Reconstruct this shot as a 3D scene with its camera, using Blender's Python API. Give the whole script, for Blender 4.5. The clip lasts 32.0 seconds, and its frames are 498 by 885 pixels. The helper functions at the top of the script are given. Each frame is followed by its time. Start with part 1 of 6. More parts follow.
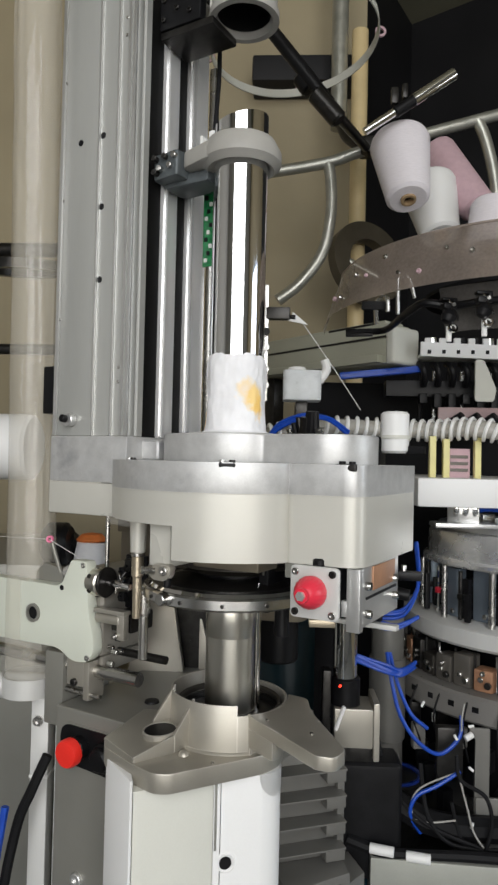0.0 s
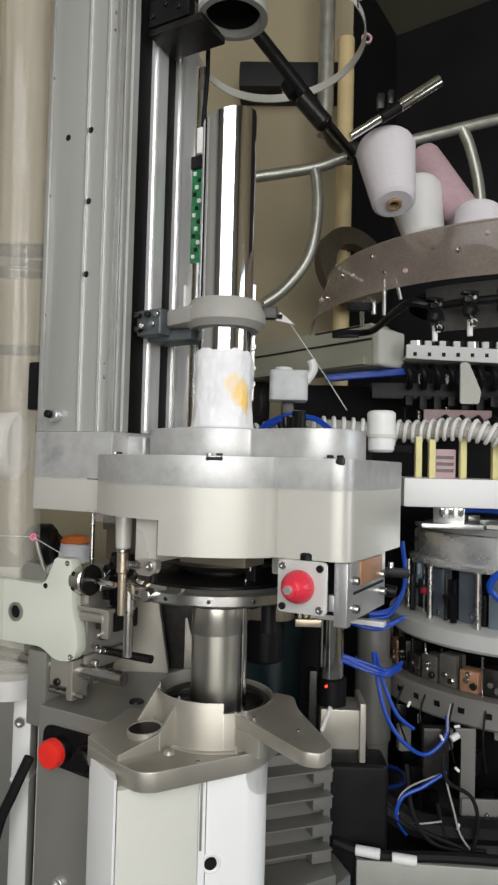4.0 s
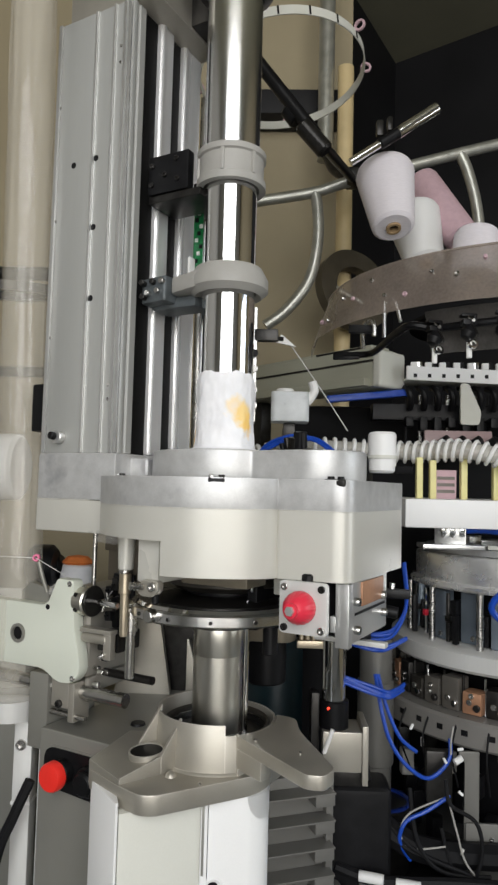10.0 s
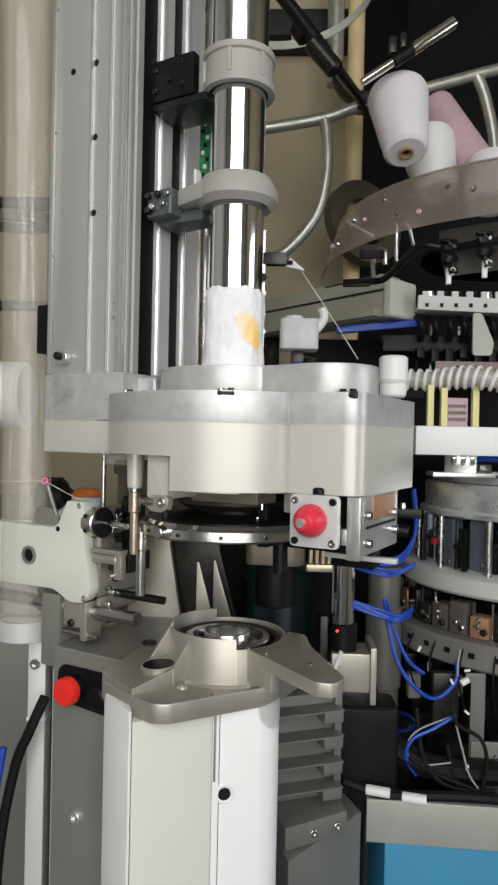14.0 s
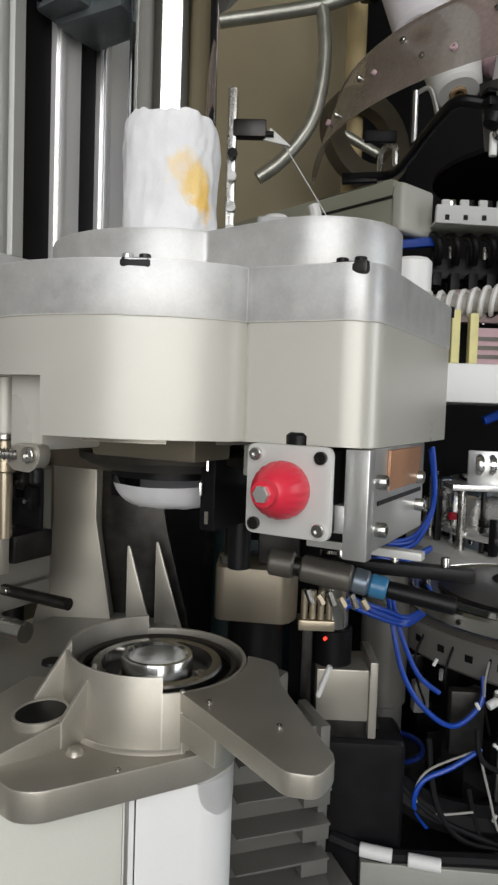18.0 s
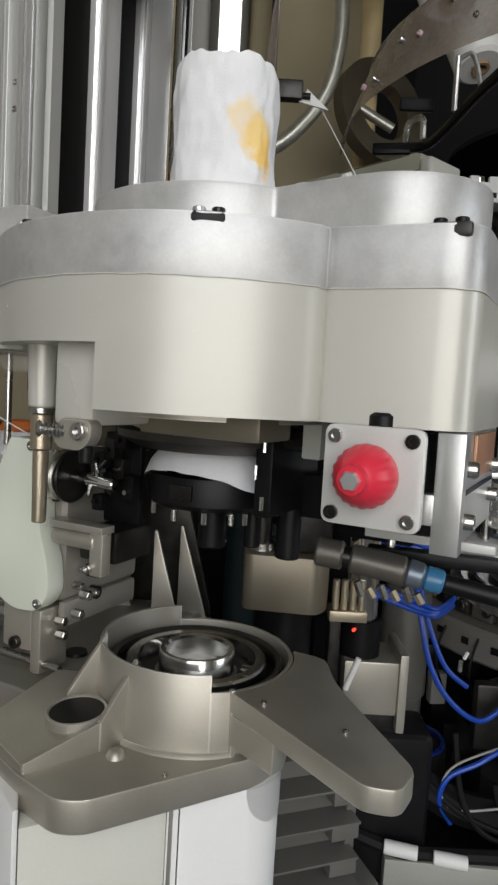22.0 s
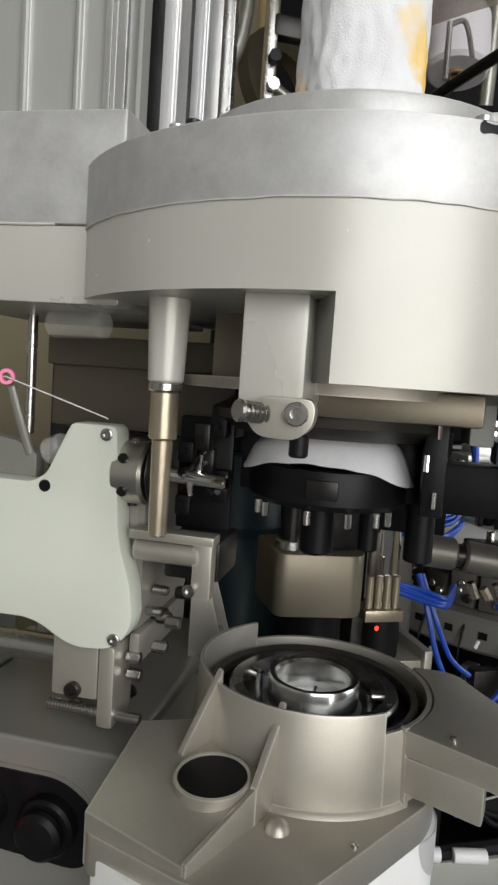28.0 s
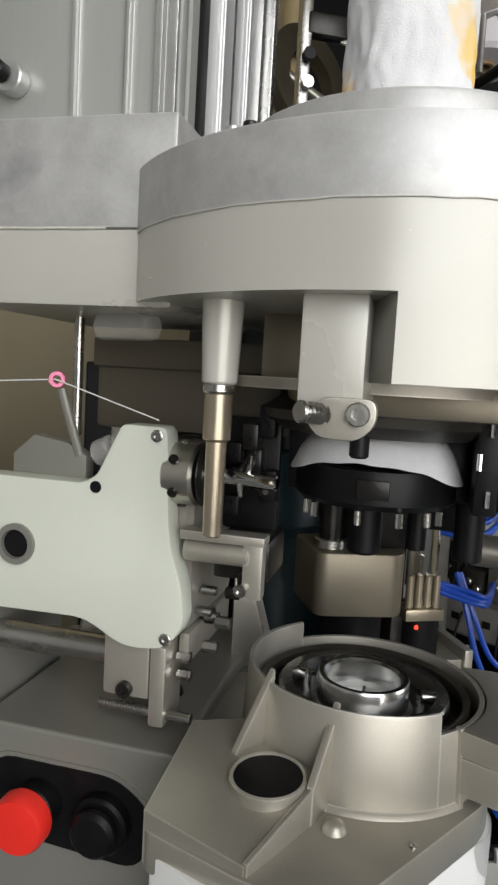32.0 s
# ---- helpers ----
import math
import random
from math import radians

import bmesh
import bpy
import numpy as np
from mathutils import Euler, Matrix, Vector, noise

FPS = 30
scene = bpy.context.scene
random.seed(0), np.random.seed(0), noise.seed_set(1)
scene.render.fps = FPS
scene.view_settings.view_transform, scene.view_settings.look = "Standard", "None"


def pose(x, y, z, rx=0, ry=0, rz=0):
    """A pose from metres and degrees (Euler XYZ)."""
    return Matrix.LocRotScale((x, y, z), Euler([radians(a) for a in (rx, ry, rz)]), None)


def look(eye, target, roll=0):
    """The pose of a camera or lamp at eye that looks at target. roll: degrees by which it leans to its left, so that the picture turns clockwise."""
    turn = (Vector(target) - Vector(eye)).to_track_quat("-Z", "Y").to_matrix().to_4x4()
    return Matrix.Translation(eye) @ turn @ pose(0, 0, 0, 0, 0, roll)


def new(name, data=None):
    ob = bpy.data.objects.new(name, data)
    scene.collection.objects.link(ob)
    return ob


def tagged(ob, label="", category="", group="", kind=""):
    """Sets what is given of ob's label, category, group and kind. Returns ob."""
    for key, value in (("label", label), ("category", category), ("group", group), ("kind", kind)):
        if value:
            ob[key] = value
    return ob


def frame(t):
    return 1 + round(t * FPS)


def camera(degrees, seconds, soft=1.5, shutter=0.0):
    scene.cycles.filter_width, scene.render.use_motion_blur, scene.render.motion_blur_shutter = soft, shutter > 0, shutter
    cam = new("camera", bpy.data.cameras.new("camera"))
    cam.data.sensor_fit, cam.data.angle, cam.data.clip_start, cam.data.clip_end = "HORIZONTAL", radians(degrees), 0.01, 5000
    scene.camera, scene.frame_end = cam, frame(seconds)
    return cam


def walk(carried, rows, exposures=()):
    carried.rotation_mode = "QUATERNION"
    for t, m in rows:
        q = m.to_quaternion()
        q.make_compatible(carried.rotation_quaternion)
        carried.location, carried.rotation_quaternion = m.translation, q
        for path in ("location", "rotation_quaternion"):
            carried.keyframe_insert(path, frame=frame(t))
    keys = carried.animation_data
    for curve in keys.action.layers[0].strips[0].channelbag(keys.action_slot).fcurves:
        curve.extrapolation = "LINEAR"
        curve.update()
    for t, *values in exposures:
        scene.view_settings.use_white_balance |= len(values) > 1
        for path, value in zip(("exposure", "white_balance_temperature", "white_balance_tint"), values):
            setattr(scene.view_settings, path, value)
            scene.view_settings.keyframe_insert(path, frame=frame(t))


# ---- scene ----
cam = camera(40.47, 32.0, soft=2.5)
PATH = [
    (0, (0.0473, 0.0476, 1.4068), (-0.0527, 2.0445, 1.4555), 1.27),
    (0.5, (0.0435, 0.0421, 1.4094), (-0.0412, 2.0352, 1.5522), 1.56),
    (1, (0.0399, 0.0406, 1.4113), (-0.0366, 2.0329, 1.5692), 1.57),
    (1.5, (0.0415, 0.0422, 1.4073), (-0.0157, 2.0354, 1.5610), 1.59),
    (2, (0.0411, 0.0420, 1.4070), (-0.0100, 2.0353, 1.5634), 1.57),
    (2.5, (0.0440, 0.0488, 1.4003), (0.0035, 2.0445, 1.5261), 1.62),
    (3, (0.0443, 0.0503, 1.3950), (0.0025, 2.0473, 1.4964), 1.50),
    (3.5, (0.0448, 0.0529, 1.3898), (-0.0045, 2.0509, 1.4646), 1.49),
    (5.5, (0.0420, 0.0508, 1.3900), (-0.0222, 2.0476, 1.4832), 1.31),
    (6, (0.0433, 0.0519, 1.3898), (-0.0169, 2.0481, 1.4971), 1.29),
    (6.5, (0.0421, 0.0443, 1.3909), (-0.0209, 2.0401, 1.5046), 1.39),
    (7, (0.0437, 0.0489, 1.3928), (-0.0168, 2.0442, 1.5160), 1.48),
    (7.5, (0.0449, 0.0520, 1.3906), (-0.0132, 2.0479, 1.5039), 1.30),
    (8, (0.0429, 0.0485, 1.3915), (-0.0125, 2.0436, 1.5190), 1.32),
    (8.5, (0.0434, 0.0444, 1.3932), (-0.0244, 2.0387, 1.5286), 1.44),
    (9, (0.0421, 0.0414, 1.3949), (-0.0262, 2.0355, 1.5319), 1.42),
    (9.5, (0.0448, 0.0425, 1.3926), (-0.0148, 2.0369, 1.5303), 1.35),
    (10, (0.0446, 0.0442, 1.3911), (-0.0173, 2.0387, 1.5255), 1.42),
    (10.5, (0.0435, 0.0412, 1.3906), (-0.0269, 2.0356, 1.5229), 1.44),
    (11, (0.0443, 0.0438, 1.3797), (-0.0123, 2.0402, 1.4850), 1.37),
    (11.5, (0.0440, 0.0467, 1.3687), (-0.0082, 2.0454, 1.4193), 1.51),
    (12, (0.0437, 0.0539, 1.3592), (-0.0222, 2.0527, 1.3711), 1.35),
    (12.5, (0.0425, 0.0595, 1.3523), (-0.0260, 2.0583, 1.3396), 1.31),
    (13, (0.0436, 0.0611, 1.3510), (-0.0298, 2.0597, 1.3325), 1.25),
    (13.5, (0.0420, 0.0589, 1.3513), (-0.0359, 2.0573, 1.3373), 1.21),
    (15.5, (0.0396, 0.1103, 1.3368), (-0.0265, 2.1088, 1.2958), 1.45),
    (16, (0.0360, 0.1983, 1.3317), (-0.0037, 2.1964, 1.2525), 1.34),
    (16.5, (0.0320, 0.2883, 1.3290), (-0.0178, 2.2852, 1.2304), 2.41),
    (17, (0.0472, 0.3407, 1.3254), (-0.0140, 2.3369, 1.2176), 2.72),
    (17.5, (0.0477, 0.3771, 1.3222), (-0.0409, 2.3711, 1.1945), 2.00),
    (18, (0.0713, 0.3832, 1.3133), (0.0196, 2.3793, 1.1987), 2.00),
    (18.5, (0.0799, 0.3388, 1.3199), (0.0851, 2.3353, 1.2012), 2.36),
    (19, (0.0700, 0.2782, 1.3246), (0.0933, 2.2752, 1.2177), 3.09),
    (19.5, (0.0541, 0.2245, 1.3204), (0.0667, 2.2205, 1.1944), 2.75),
    (20, (0.0398, 0.1968, 1.3146), (0.0557, 2.1913, 1.1676), 2.42),
    (20.5, (0.0322, 0.1999, 1.3211), (0.0279, 2.1956, 1.1904), 2.84),
    (21, (0.0319, 0.2398, 1.3143), (0.0326, 2.2353, 1.1799), 2.82),
    (21.5, (0.0414, 0.3629, 1.3086), (0.0480, 2.3562, 1.1450), 2.47),
    (22, (0.0154, 0.4260, 1.3067), (0.0124, 2.4191, 1.1410), 3.36),
    (22.5, (-0.0200, 0.4696, 1.3123), (0.1084, 2.4570, 1.1286), 3.30),
    (23, (-0.0583, 0.4957, 1.3073), (0.2643, 2.4542, 1.0620), 2.97),
    (23.5, (-0.1058, 0.5160, 1.2971), (0.3139, 2.4547, 1.0415), 3.16),
    (24, (-0.1171, 0.5180, 1.2805), (0.3942, 2.4328, 1.0114), 2.11),
    (24.5, (-0.1175, 0.5144, 1.2821), (0.4411, 2.4163, 1.0162), 1.82),
    (26.5, (-0.1563, 0.5351, 1.2863), (0.4141, 2.4407, 1.0783), 2.95),
    (27, (-0.1701, 0.5532, 1.2768), (0.3764, 2.4652, 1.0626), 3.40),
    (27.5, (-0.1778, 0.5535, 1.2824), (0.3604, 2.4705, 1.0943), 3.83),
    (28, (-0.1845, 0.5482, 1.2863), (0.3200, 2.4753, 1.1081), 3.93),
    (28.5, (-0.1862, 0.5474, 1.2854), (0.3049, 2.4780, 1.1071), 3.62),
    (29, (-0.1909, 0.5560, 1.2859), (0.2906, 2.4908, 1.1283), 3.63),
    (29.5, (-0.1975, 0.5572, 1.2862), (0.2858, 2.4906, 1.1180), 3.57),
    (30, (-0.1971, 0.5551, 1.2848), (0.2726, 2.4915, 1.1114), 3.69),
    (30.5, (-0.1969, 0.5524, 1.2870), (0.2757, 2.4885, 1.1202), 3.81),
    (31, (-0.1975, 0.5519, 1.2880), (0.2726, 2.4884, 1.1184), 3.75),
    (31.5, (-0.2013, 0.5549, 1.2866), (0.2606, 2.4935, 1.1180), 3.49),
    (32, (-0.2020, 0.5520, 1.2867), (0.2416, 2.4931, 1.0988), 3.27),
]
walk(cam, [(t, look(eye, target, roll)) for t, eye, target, roll in PATH], [(0.0, 0.12), (16.0, 0.14), (18.0, -0.06), (21.0, -0.02), (22.0, -0.14), (24.0, -0.2), (27.0, 0.0), (29.0, 0.16), (32.0, 0.18)])

# ---- world and light ----
world = bpy.data.worlds.new("hall_sky")
scene.world = world
world.use_nodes = True
wn = world.node_tree.nodes
sky = wn.new("ShaderNodeTexSky")
sky.sky_type, sky.sun_disc, sky.sun_elevation, sky.sun_rotation = "NISHITA", False, radians(40), radians(150)
world.node_tree.links.new(sky.outputs["Color"], wn["Background"].inputs["Color"])
wn["Background"].inputs["Strength"].default_value = 0.1


def area(name, m, sx, sy, power, colour):
    lamp = bpy.data.lights.new(name, "AREA")
    lamp.shape, lamp.size, lamp.size_y, lamp.energy, lamp.color = "RECTANGLE", sx, sy, power, colour
    ob = new(name, lamp)
    ob.matrix_world = m
    return ob


# daylight of the tall windows behind the camera, and of the side window
area("window_light", look((0.15, -2.36, 2.45), (0.15, 0.0, 2.4)), 3.0, 3.3, 112, (1.0, 0.985, 0.965))
area("side_window_light", look((3.62, 0.1, 1.8), (0.0, 0.1, 1.8)), 1.5, 1.8, 24, (0.90, 0.95, 1.0))
scene.view_settings.exposure = 0.0

# ---- materials ----
MATS = {}


def mat(name, base, rough=0.5, metal=0.0, vary=0.15, scale=30.0, bump=0.0, fine=400.0, emit=0.0, trans=0.0, alpha=1.0, coat=0.0, stretch=(1, 1, 1), rvary=0.1, stain=None, stain_at=0.62, spec=0.5, worn=None):
    if name in MATS:
        return MATS[name]
    m = bpy.data.materials.new(name)
    m.use_nodes = True
    nt = m.node_tree
    n, link = nt.nodes, nt.links.new
    b = n["Principled BSDF"]
    co = n.new("ShaderNodeTexCoord")
    mp = n.new("ShaderNodeMapping")
    mp.inputs["Scale"].default_value = stretch
    link(co.outputs["Object"], mp.inputs["Vector"])
    big = n.new("ShaderNodeTexNoise")
    big.inputs["Scale"].default_value, big.inputs["Detail"].default_value = scale, 6
    small = n.new("ShaderNodeTexNoise")
    small.inputs["Scale"].default_value, small.inputs["Detail"].default_value = fine, 3
    for t in (big, small):
        link(mp.outputs["Vector"], t.inputs["Vector"])
    mix = n.new("ShaderNodeMath")
    mix.operation = "MULTIPLY_ADD"
    mix.inputs[1].default_value = 0.35
    link(small.outputs["Fac"], mix.inputs[0])
    link(big.outputs["Fac"], mix.inputs[2])
    ramp = n.new("ShaderNodeValToRGB")
    c = base
    lo = [max(0, v * (1 - vary)) for v in c]
    hi = [min(1, v * (1 + vary * 0.6)) for v in c]
    e = ramp.color_ramp.elements
    e[0].position, e[0].color = 0.45, (*lo, 1)
    e[1].position, e[1].color = 0.9, (*hi, 1)
    link(mix.outputs[0], ramp.inputs["Fac"])
    colour = ramp.outputs["Color"]
    if stain:
        st = n.new("ShaderNodeTexNoise")
        st.inputs["Scale"].default_value, st.inputs["Detail"].default_value = scale * 0.35, 8
        link(co.outputs["Object"], st.inputs["Vector"])
        sr = n.new("ShaderNodeValToRGB")
        sr.color_ramp.elements[0].position, sr.color_ramp.elements[1].position = stain_at, stain_at + 0.12
        link(st.outputs["Fac"], sr.inputs["Fac"])
        mx = n.new("ShaderNodeMix")
        mx.data_type = "RGBA"
        mx.inputs["B"].default_value = (*stain, 1)
        for s in mx.inputs:
            if s.name == "A" and s.type == "RGBA":
                link(colour, s)
            if s.name == "B" and s.type == "RGBA":
                s.default_value = (*stain, 1)
        link(sr.outputs["Color"], mx.inputs[0])
        colour = [o for o in mx.outputs if o.type == "RGBA"][0]
    if worn:
        # paint rubbed thin along the edges, unevenly
        bev = n.new("ShaderNodeBevel")
        bev.samples = 4
        bev.inputs["Radius"].default_value = 0.0016
        geo = n.new("ShaderNodeNewGeometry")
        dot = n.new("ShaderNodeVectorMath")
        dot.operation = "DOT_PRODUCT"
        link(bev.outputs["Normal"], dot.inputs[0])
        link(geo.outputs["Normal"], dot.inputs[1])
        edge = n.new("ShaderNodeMapRange")
        edge.inputs["From Min"].default_value, edge.inputs["From Max"].default_value = 0.995, 0.93
        edge.inputs["To Min"].default_value, edge.inputs["To Max"].default_value = 0.0, 0.75
        link(dot.outputs["Value"], edge.inputs["Value"])
        patchy = n.new("ShaderNodeMath")
        patchy.operation = "MULTIPLY"
        link(edge.outputs["Result"], patchy.inputs[0])
        link(ramp.outputs["Alpha"], patchy.inputs[1])
        rub = n.new("ShaderNodeMixRGB")
        rub.inputs["Color2"].default_value = (*worn, 1)
        link(patchy.outputs[0], rub.inputs["Fac"])
        link(colour, rub.inputs["Color1"])
        colour = rub.outputs["Color"]
    link(colour, b.inputs["Base Color"])
    rr = n.new("ShaderNodeMapRange")
    rr.inputs["To Min"].default_value, rr.inputs["To Max"].default_value = max(0.02, rough - rvary), min(1, rough + rvary)
    link(big.outputs["Fac"], rr.inputs["Value"])
    link(rr.outputs["Result"], b.inputs["Roughness"])
    b.inputs["Metallic"].default_value = metal
    b.inputs["Coat Weight"].default_value = coat
    b.inputs["Specular IOR Level"].default_value = spec
    if trans:
        b.inputs["Transmission Weight"].default_value = trans
        b.inputs["IOR"].default_value = 1.45
    if alpha < 1:
        b.inputs["Alpha"].default_value = alpha
    if emit:
        link(colour, b.inputs["Emission Color"])
        b.inputs["Emission Strength"].default_value = emit
    if bump:
        bp = n.new("ShaderNodeBump")
        bp.inputs["Strength"].default_value, bp.inputs["Distance"].default_value = bump, 0.001
        link(small.outputs["Fac"], bp.inputs["Height"])
        link(bp.outputs["Normal"], b.inputs["Normal"])
    MATS[name] = m
    return m


PAINT = mat("warm_grey_machine_paint", (0.56, 0.55, 0.50), 0.30, 0.15, 0.05, 9, 0.02, 900, stain=(0.50, 0.49, 0.44), stain_at=0.64)
LID = mat("satin_cast_aluminium", (0.56, 0.56, 0.555), 0.42, 0.42, 0.14, 55, 0.06, 500, stain=(0.37, 0.37, 0.38), stain_at=0.58, worn=(0.80, 0.80, 0.80))
CAST = mat("grey_painted_casting", (0.44, 0.415, 0.36), 0.42, 0.62, 0.12, 14, 0.05, 700, stain=(0.36, 0.335, 0.285), stain_at=0.60, worn=(0.72, 0.70, 0.65))
# housing paint darkened for low parts: their shade is put into the colour
FINM = mat("shaded_housing_paint", (0.19, 0.185, 0.17), 0.45, 0.35, 0.12, 9, 0.08, 700)
HOUSE = mat("olive_grey_machine_paint", (0.29, 0.285, 0.255), 0.40, 0.42, 0.08, 8, 0.08, 800)
GREENW = mat("pale_green_white_paint", (0.66, 0.69, 0.60), 0.38, 0.0, 0.05, 9, 0.06, 800)
ALU = mat("anodised_aluminium", (0.64, 0.64, 0.62), 0.42, 0.22, 0.06, 20, 0.05, 600, stretch=(1, 1, 0.05))
COLM = mat("pale_grey_anodised_profile", (0.47, 0.475, 0.455), 0.40, 0.35, 0.06, 20, 0.05, 600, stretch=(1, 1, 0.05))
ALUB = mat("bright_milled_aluminium", (0.72, 0.72, 0.71), 0.32, 0.8, 0.08, 25, 0.06, 500)
CHROME = mat("polished_chrome", (0.90, 0.90, 0.90), 0.07, 1.0, 0.05, 20, 0, rvary=0.03)
STEEL = mat("ground_steel", (0.55, 0.54, 0.52), 0.26, 1.0, 0.15, 40, 0.05, 700)
BRASS = mat("champagne_anodised_metal", (0.52, 0.45, 0.34), 0.34, 0.85, 0.08, 20, 0.04, 500)
TUBEM = mat("polished_steel_tube", (0.90, 0.90, 0.895), 0.17, 1.0, 0.06, 18, 0.02, 300, rvary=0.06, stretch=(1, 1, 0.05))
DSTEEL = mat("oily_dark_steel", (0.042, 0.040, 0.038), 0.32, 0.75, 0.35, 60, 0.1, 500)
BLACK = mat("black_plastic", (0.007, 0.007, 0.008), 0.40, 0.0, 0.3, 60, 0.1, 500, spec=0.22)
RUBBER = mat("black_rubber_cable", (0.008, 0.008, 0.009), 0.6, 0.0, 0.3, 50, 0.1, 500, spec=0.18)
SLOT = mat("black_anodised_slot", (0.006, 0.006, 0.006), 0.6, 0.0, 0.2, 30, spec=0.15)
RED = mat("red_plastic", (0.72, 0.03, 0.06), 0.35, 0.0, 0.08, 40, 0.05)
ESTOP = mat("signal_red_plastic", (0.85, 0.03, 0.02), 0.4, 0.0, 0.08, 40, 0.05)
BLUEW = mat("blue_tubing", (0.006, 0.060, 0.42), 0.35, 0.0, 0.15, 60)
WHITE = mat("white_plastic", (0.80, 0.80, 0.78), 0.45, 0.0, 0.05, 40)
KNIT = mat("white_knitted_cotton", (0.86, 0.86, 0.88), 0.95, 0.0, 0.05, 60, 0.6, 900)
YARN = mat("lilac_white_yarn", (0.80, 0.76, 0.80), 0.95, 0.0, 0.06, 60, 0.5, 600, stretch=(1, 1, 6))
PINKY = mat("pink_yarn", (0.55, 0.38, 0.42), 0.95, 0.0, 0.08, 60, 0.5, 600)
CARD = mat("brown_cardboard", (0.38, 0.26, 0.14), 0.8, 0.0, 0.1, 60, 0.2)
WALL = mat("tan_painted_wall", (0.37, 0.315, 0.205), 0.7, 0.0, 0.10, 3, 0.15, 200)
PLASTER = mat("grey_hall_plaster", (0.46, 0.455, 0.44), 0.8, 0.0, 0.06, 3, 0.15, 200)
CEIL = mat("grey_green_ceiling_paint", (0.20, 0.19, 0.13), 0.8, 0.0, 0.10, 3, 0.1, 200)
BROWNM = mat("dull_brown_grey_metal", (0.16, 0.148, 0.13), 0.42, 0.5, 0.12, 30, 0.06)
GEARM = mat("champagne_cast_metal", (0.27, 0.235, 0.18), 0.42, 0.6, 0.08, 20, 0.06, 500)
FLOOR = mat("grey_epoxy_floor", (0.15, 0.155, 0.15), 0.4, 0.0, 0.15, 4, 0.1, 200)
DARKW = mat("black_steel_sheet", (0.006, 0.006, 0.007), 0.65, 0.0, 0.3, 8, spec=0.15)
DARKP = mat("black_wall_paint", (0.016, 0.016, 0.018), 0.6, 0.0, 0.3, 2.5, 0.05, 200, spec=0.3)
PAINTBLUE = mat("blue_cabinet_paint", (0.05, 0.27, 0.45), 0.45, 0.0, 0.08, 8, 0.05)
DGREEN = mat("dark_petrol_paint", (0.006, 0.028, 0.038), 0.4, 0.0, 0.15, 10)
WHITEB = mat("off_white_painted_sheet", (0.62, 0.62, 0.56), 0.5, 0.0, 0.06, 6, 0.05, 500, stain=(0.52, 0.51, 0.40), stain_at=0.66)
WHITEP = mat("white_satin_paint", (0.80, 0.80, 0.79), 0.42, 0.0, 0.04, 6, 0.05, 500)
GREENP = mat("green_circuit_board", (0.01, 0.20, 0.06), 0.35, 0.0, 0.5, 150)
CLEAR = mat("clear_acrylic", (0.90, 0.88, 0.84), 0.07, 0.0, 0.03, 20, alpha=0.22)
FILM = mat("creased_clear_film", (0.80, 0.76, 0.66), 0.16, 0.0, 0.15, 14, 1.0, 70, alpha=0.27, stretch=(1, 1, 0.10), coat=1.0)
SMOKE = mat("brownish_acrylic_sheet", (0.36, 0.30, 0.255), 0.16, 0.0, 0.35, 7, 0.0, 200, alpha=0.80, coat=0.5)
YELLOW = mat("pale_yellow_plastic", (0.72, 0.66, 0.30), 0.45, 0.0, 0.08, 40)
PINK = mat("pink_ceramic", (0.90, 0.25, 0.42), 0.25, 0.0, 0.05, 40)
TAN = mat("tan_enamelled_tube", (0.66, 0.52, 0.28), 0.45, 0.0, 0.1, 15)
GALV = mat("galvanised_tube", (0.48, 0.48, 0.43), 0.36, 0.7, 0.2, 30, 0.06)
LED = mat("red_signal_light", (1.0, 0.04, 0.02), 0.4, emit=3.0)
COPPER = mat("copper_coloured_block", (0.45, 0.24, 0.14), 0.4, 0.3, 0.2, 40)
RIM = mat("polished_steel_rim", (0.76, 0.76, 0.75), 0.22, 1.0, 0.08, 40, rvary=0.05)
GREYP = mat("grey_plastic", (0.35, 0.34, 0.315), 0.5, 0.0, 0.06, 30, 0.06)
BLUEG = mat("blue_grey_casting", (0.10, 0.115, 0.122), 0.45, 0.3, 0.25, 50, 0.2)
TANB = mat("dull_brown_casting", (0.10, 0.085, 0.062), 0.5, 0.1, 0.1, 12, 0.1, 500)
RAILM = mat("drawn_bright_rail", (0.84, 0.84, 0.84), 0.28, 0.6, 0.06, 20, 0.03, 500, stretch=(1, 1, 0.03))
BRUSH = mat("brushed_bright_steel", (0.66, 0.64, 0.58), 0.30, 1.0, 0.06, 20, 0.03, 600, stretch=(1, 1, 0.05))
RINGM = mat("dark_brown_ring_steel", (0.085, 0.078, 0.068), 0.36, 0.7, 0.2, 30, 0.06)
SEAL = mat("cream_sealant", (0.62, 0.605, 0.55), 0.6, 0.0, 0.12, 120)
TEALB = mat("clear_blue_plastic", (0.05, 0.20, 0.38), 0.25, 0.0, 0.1, 40)
OLIVE = mat("pale_olive_grey_paint", (0.42, 0.42, 0.335), 0.4, 0.1, 0.08, 10, 0.06)
CASEM = mat("brown_grey_case_paint", (0.25, 0.235, 0.205), 0.38, 0.2, 0.08, 9, 0.05, 700)
GREYBL = mat("grey_blue_metal_sheet", (0.20, 0.24, 0.29), 0.35, 0.6, 0.15, 20, 0.05)


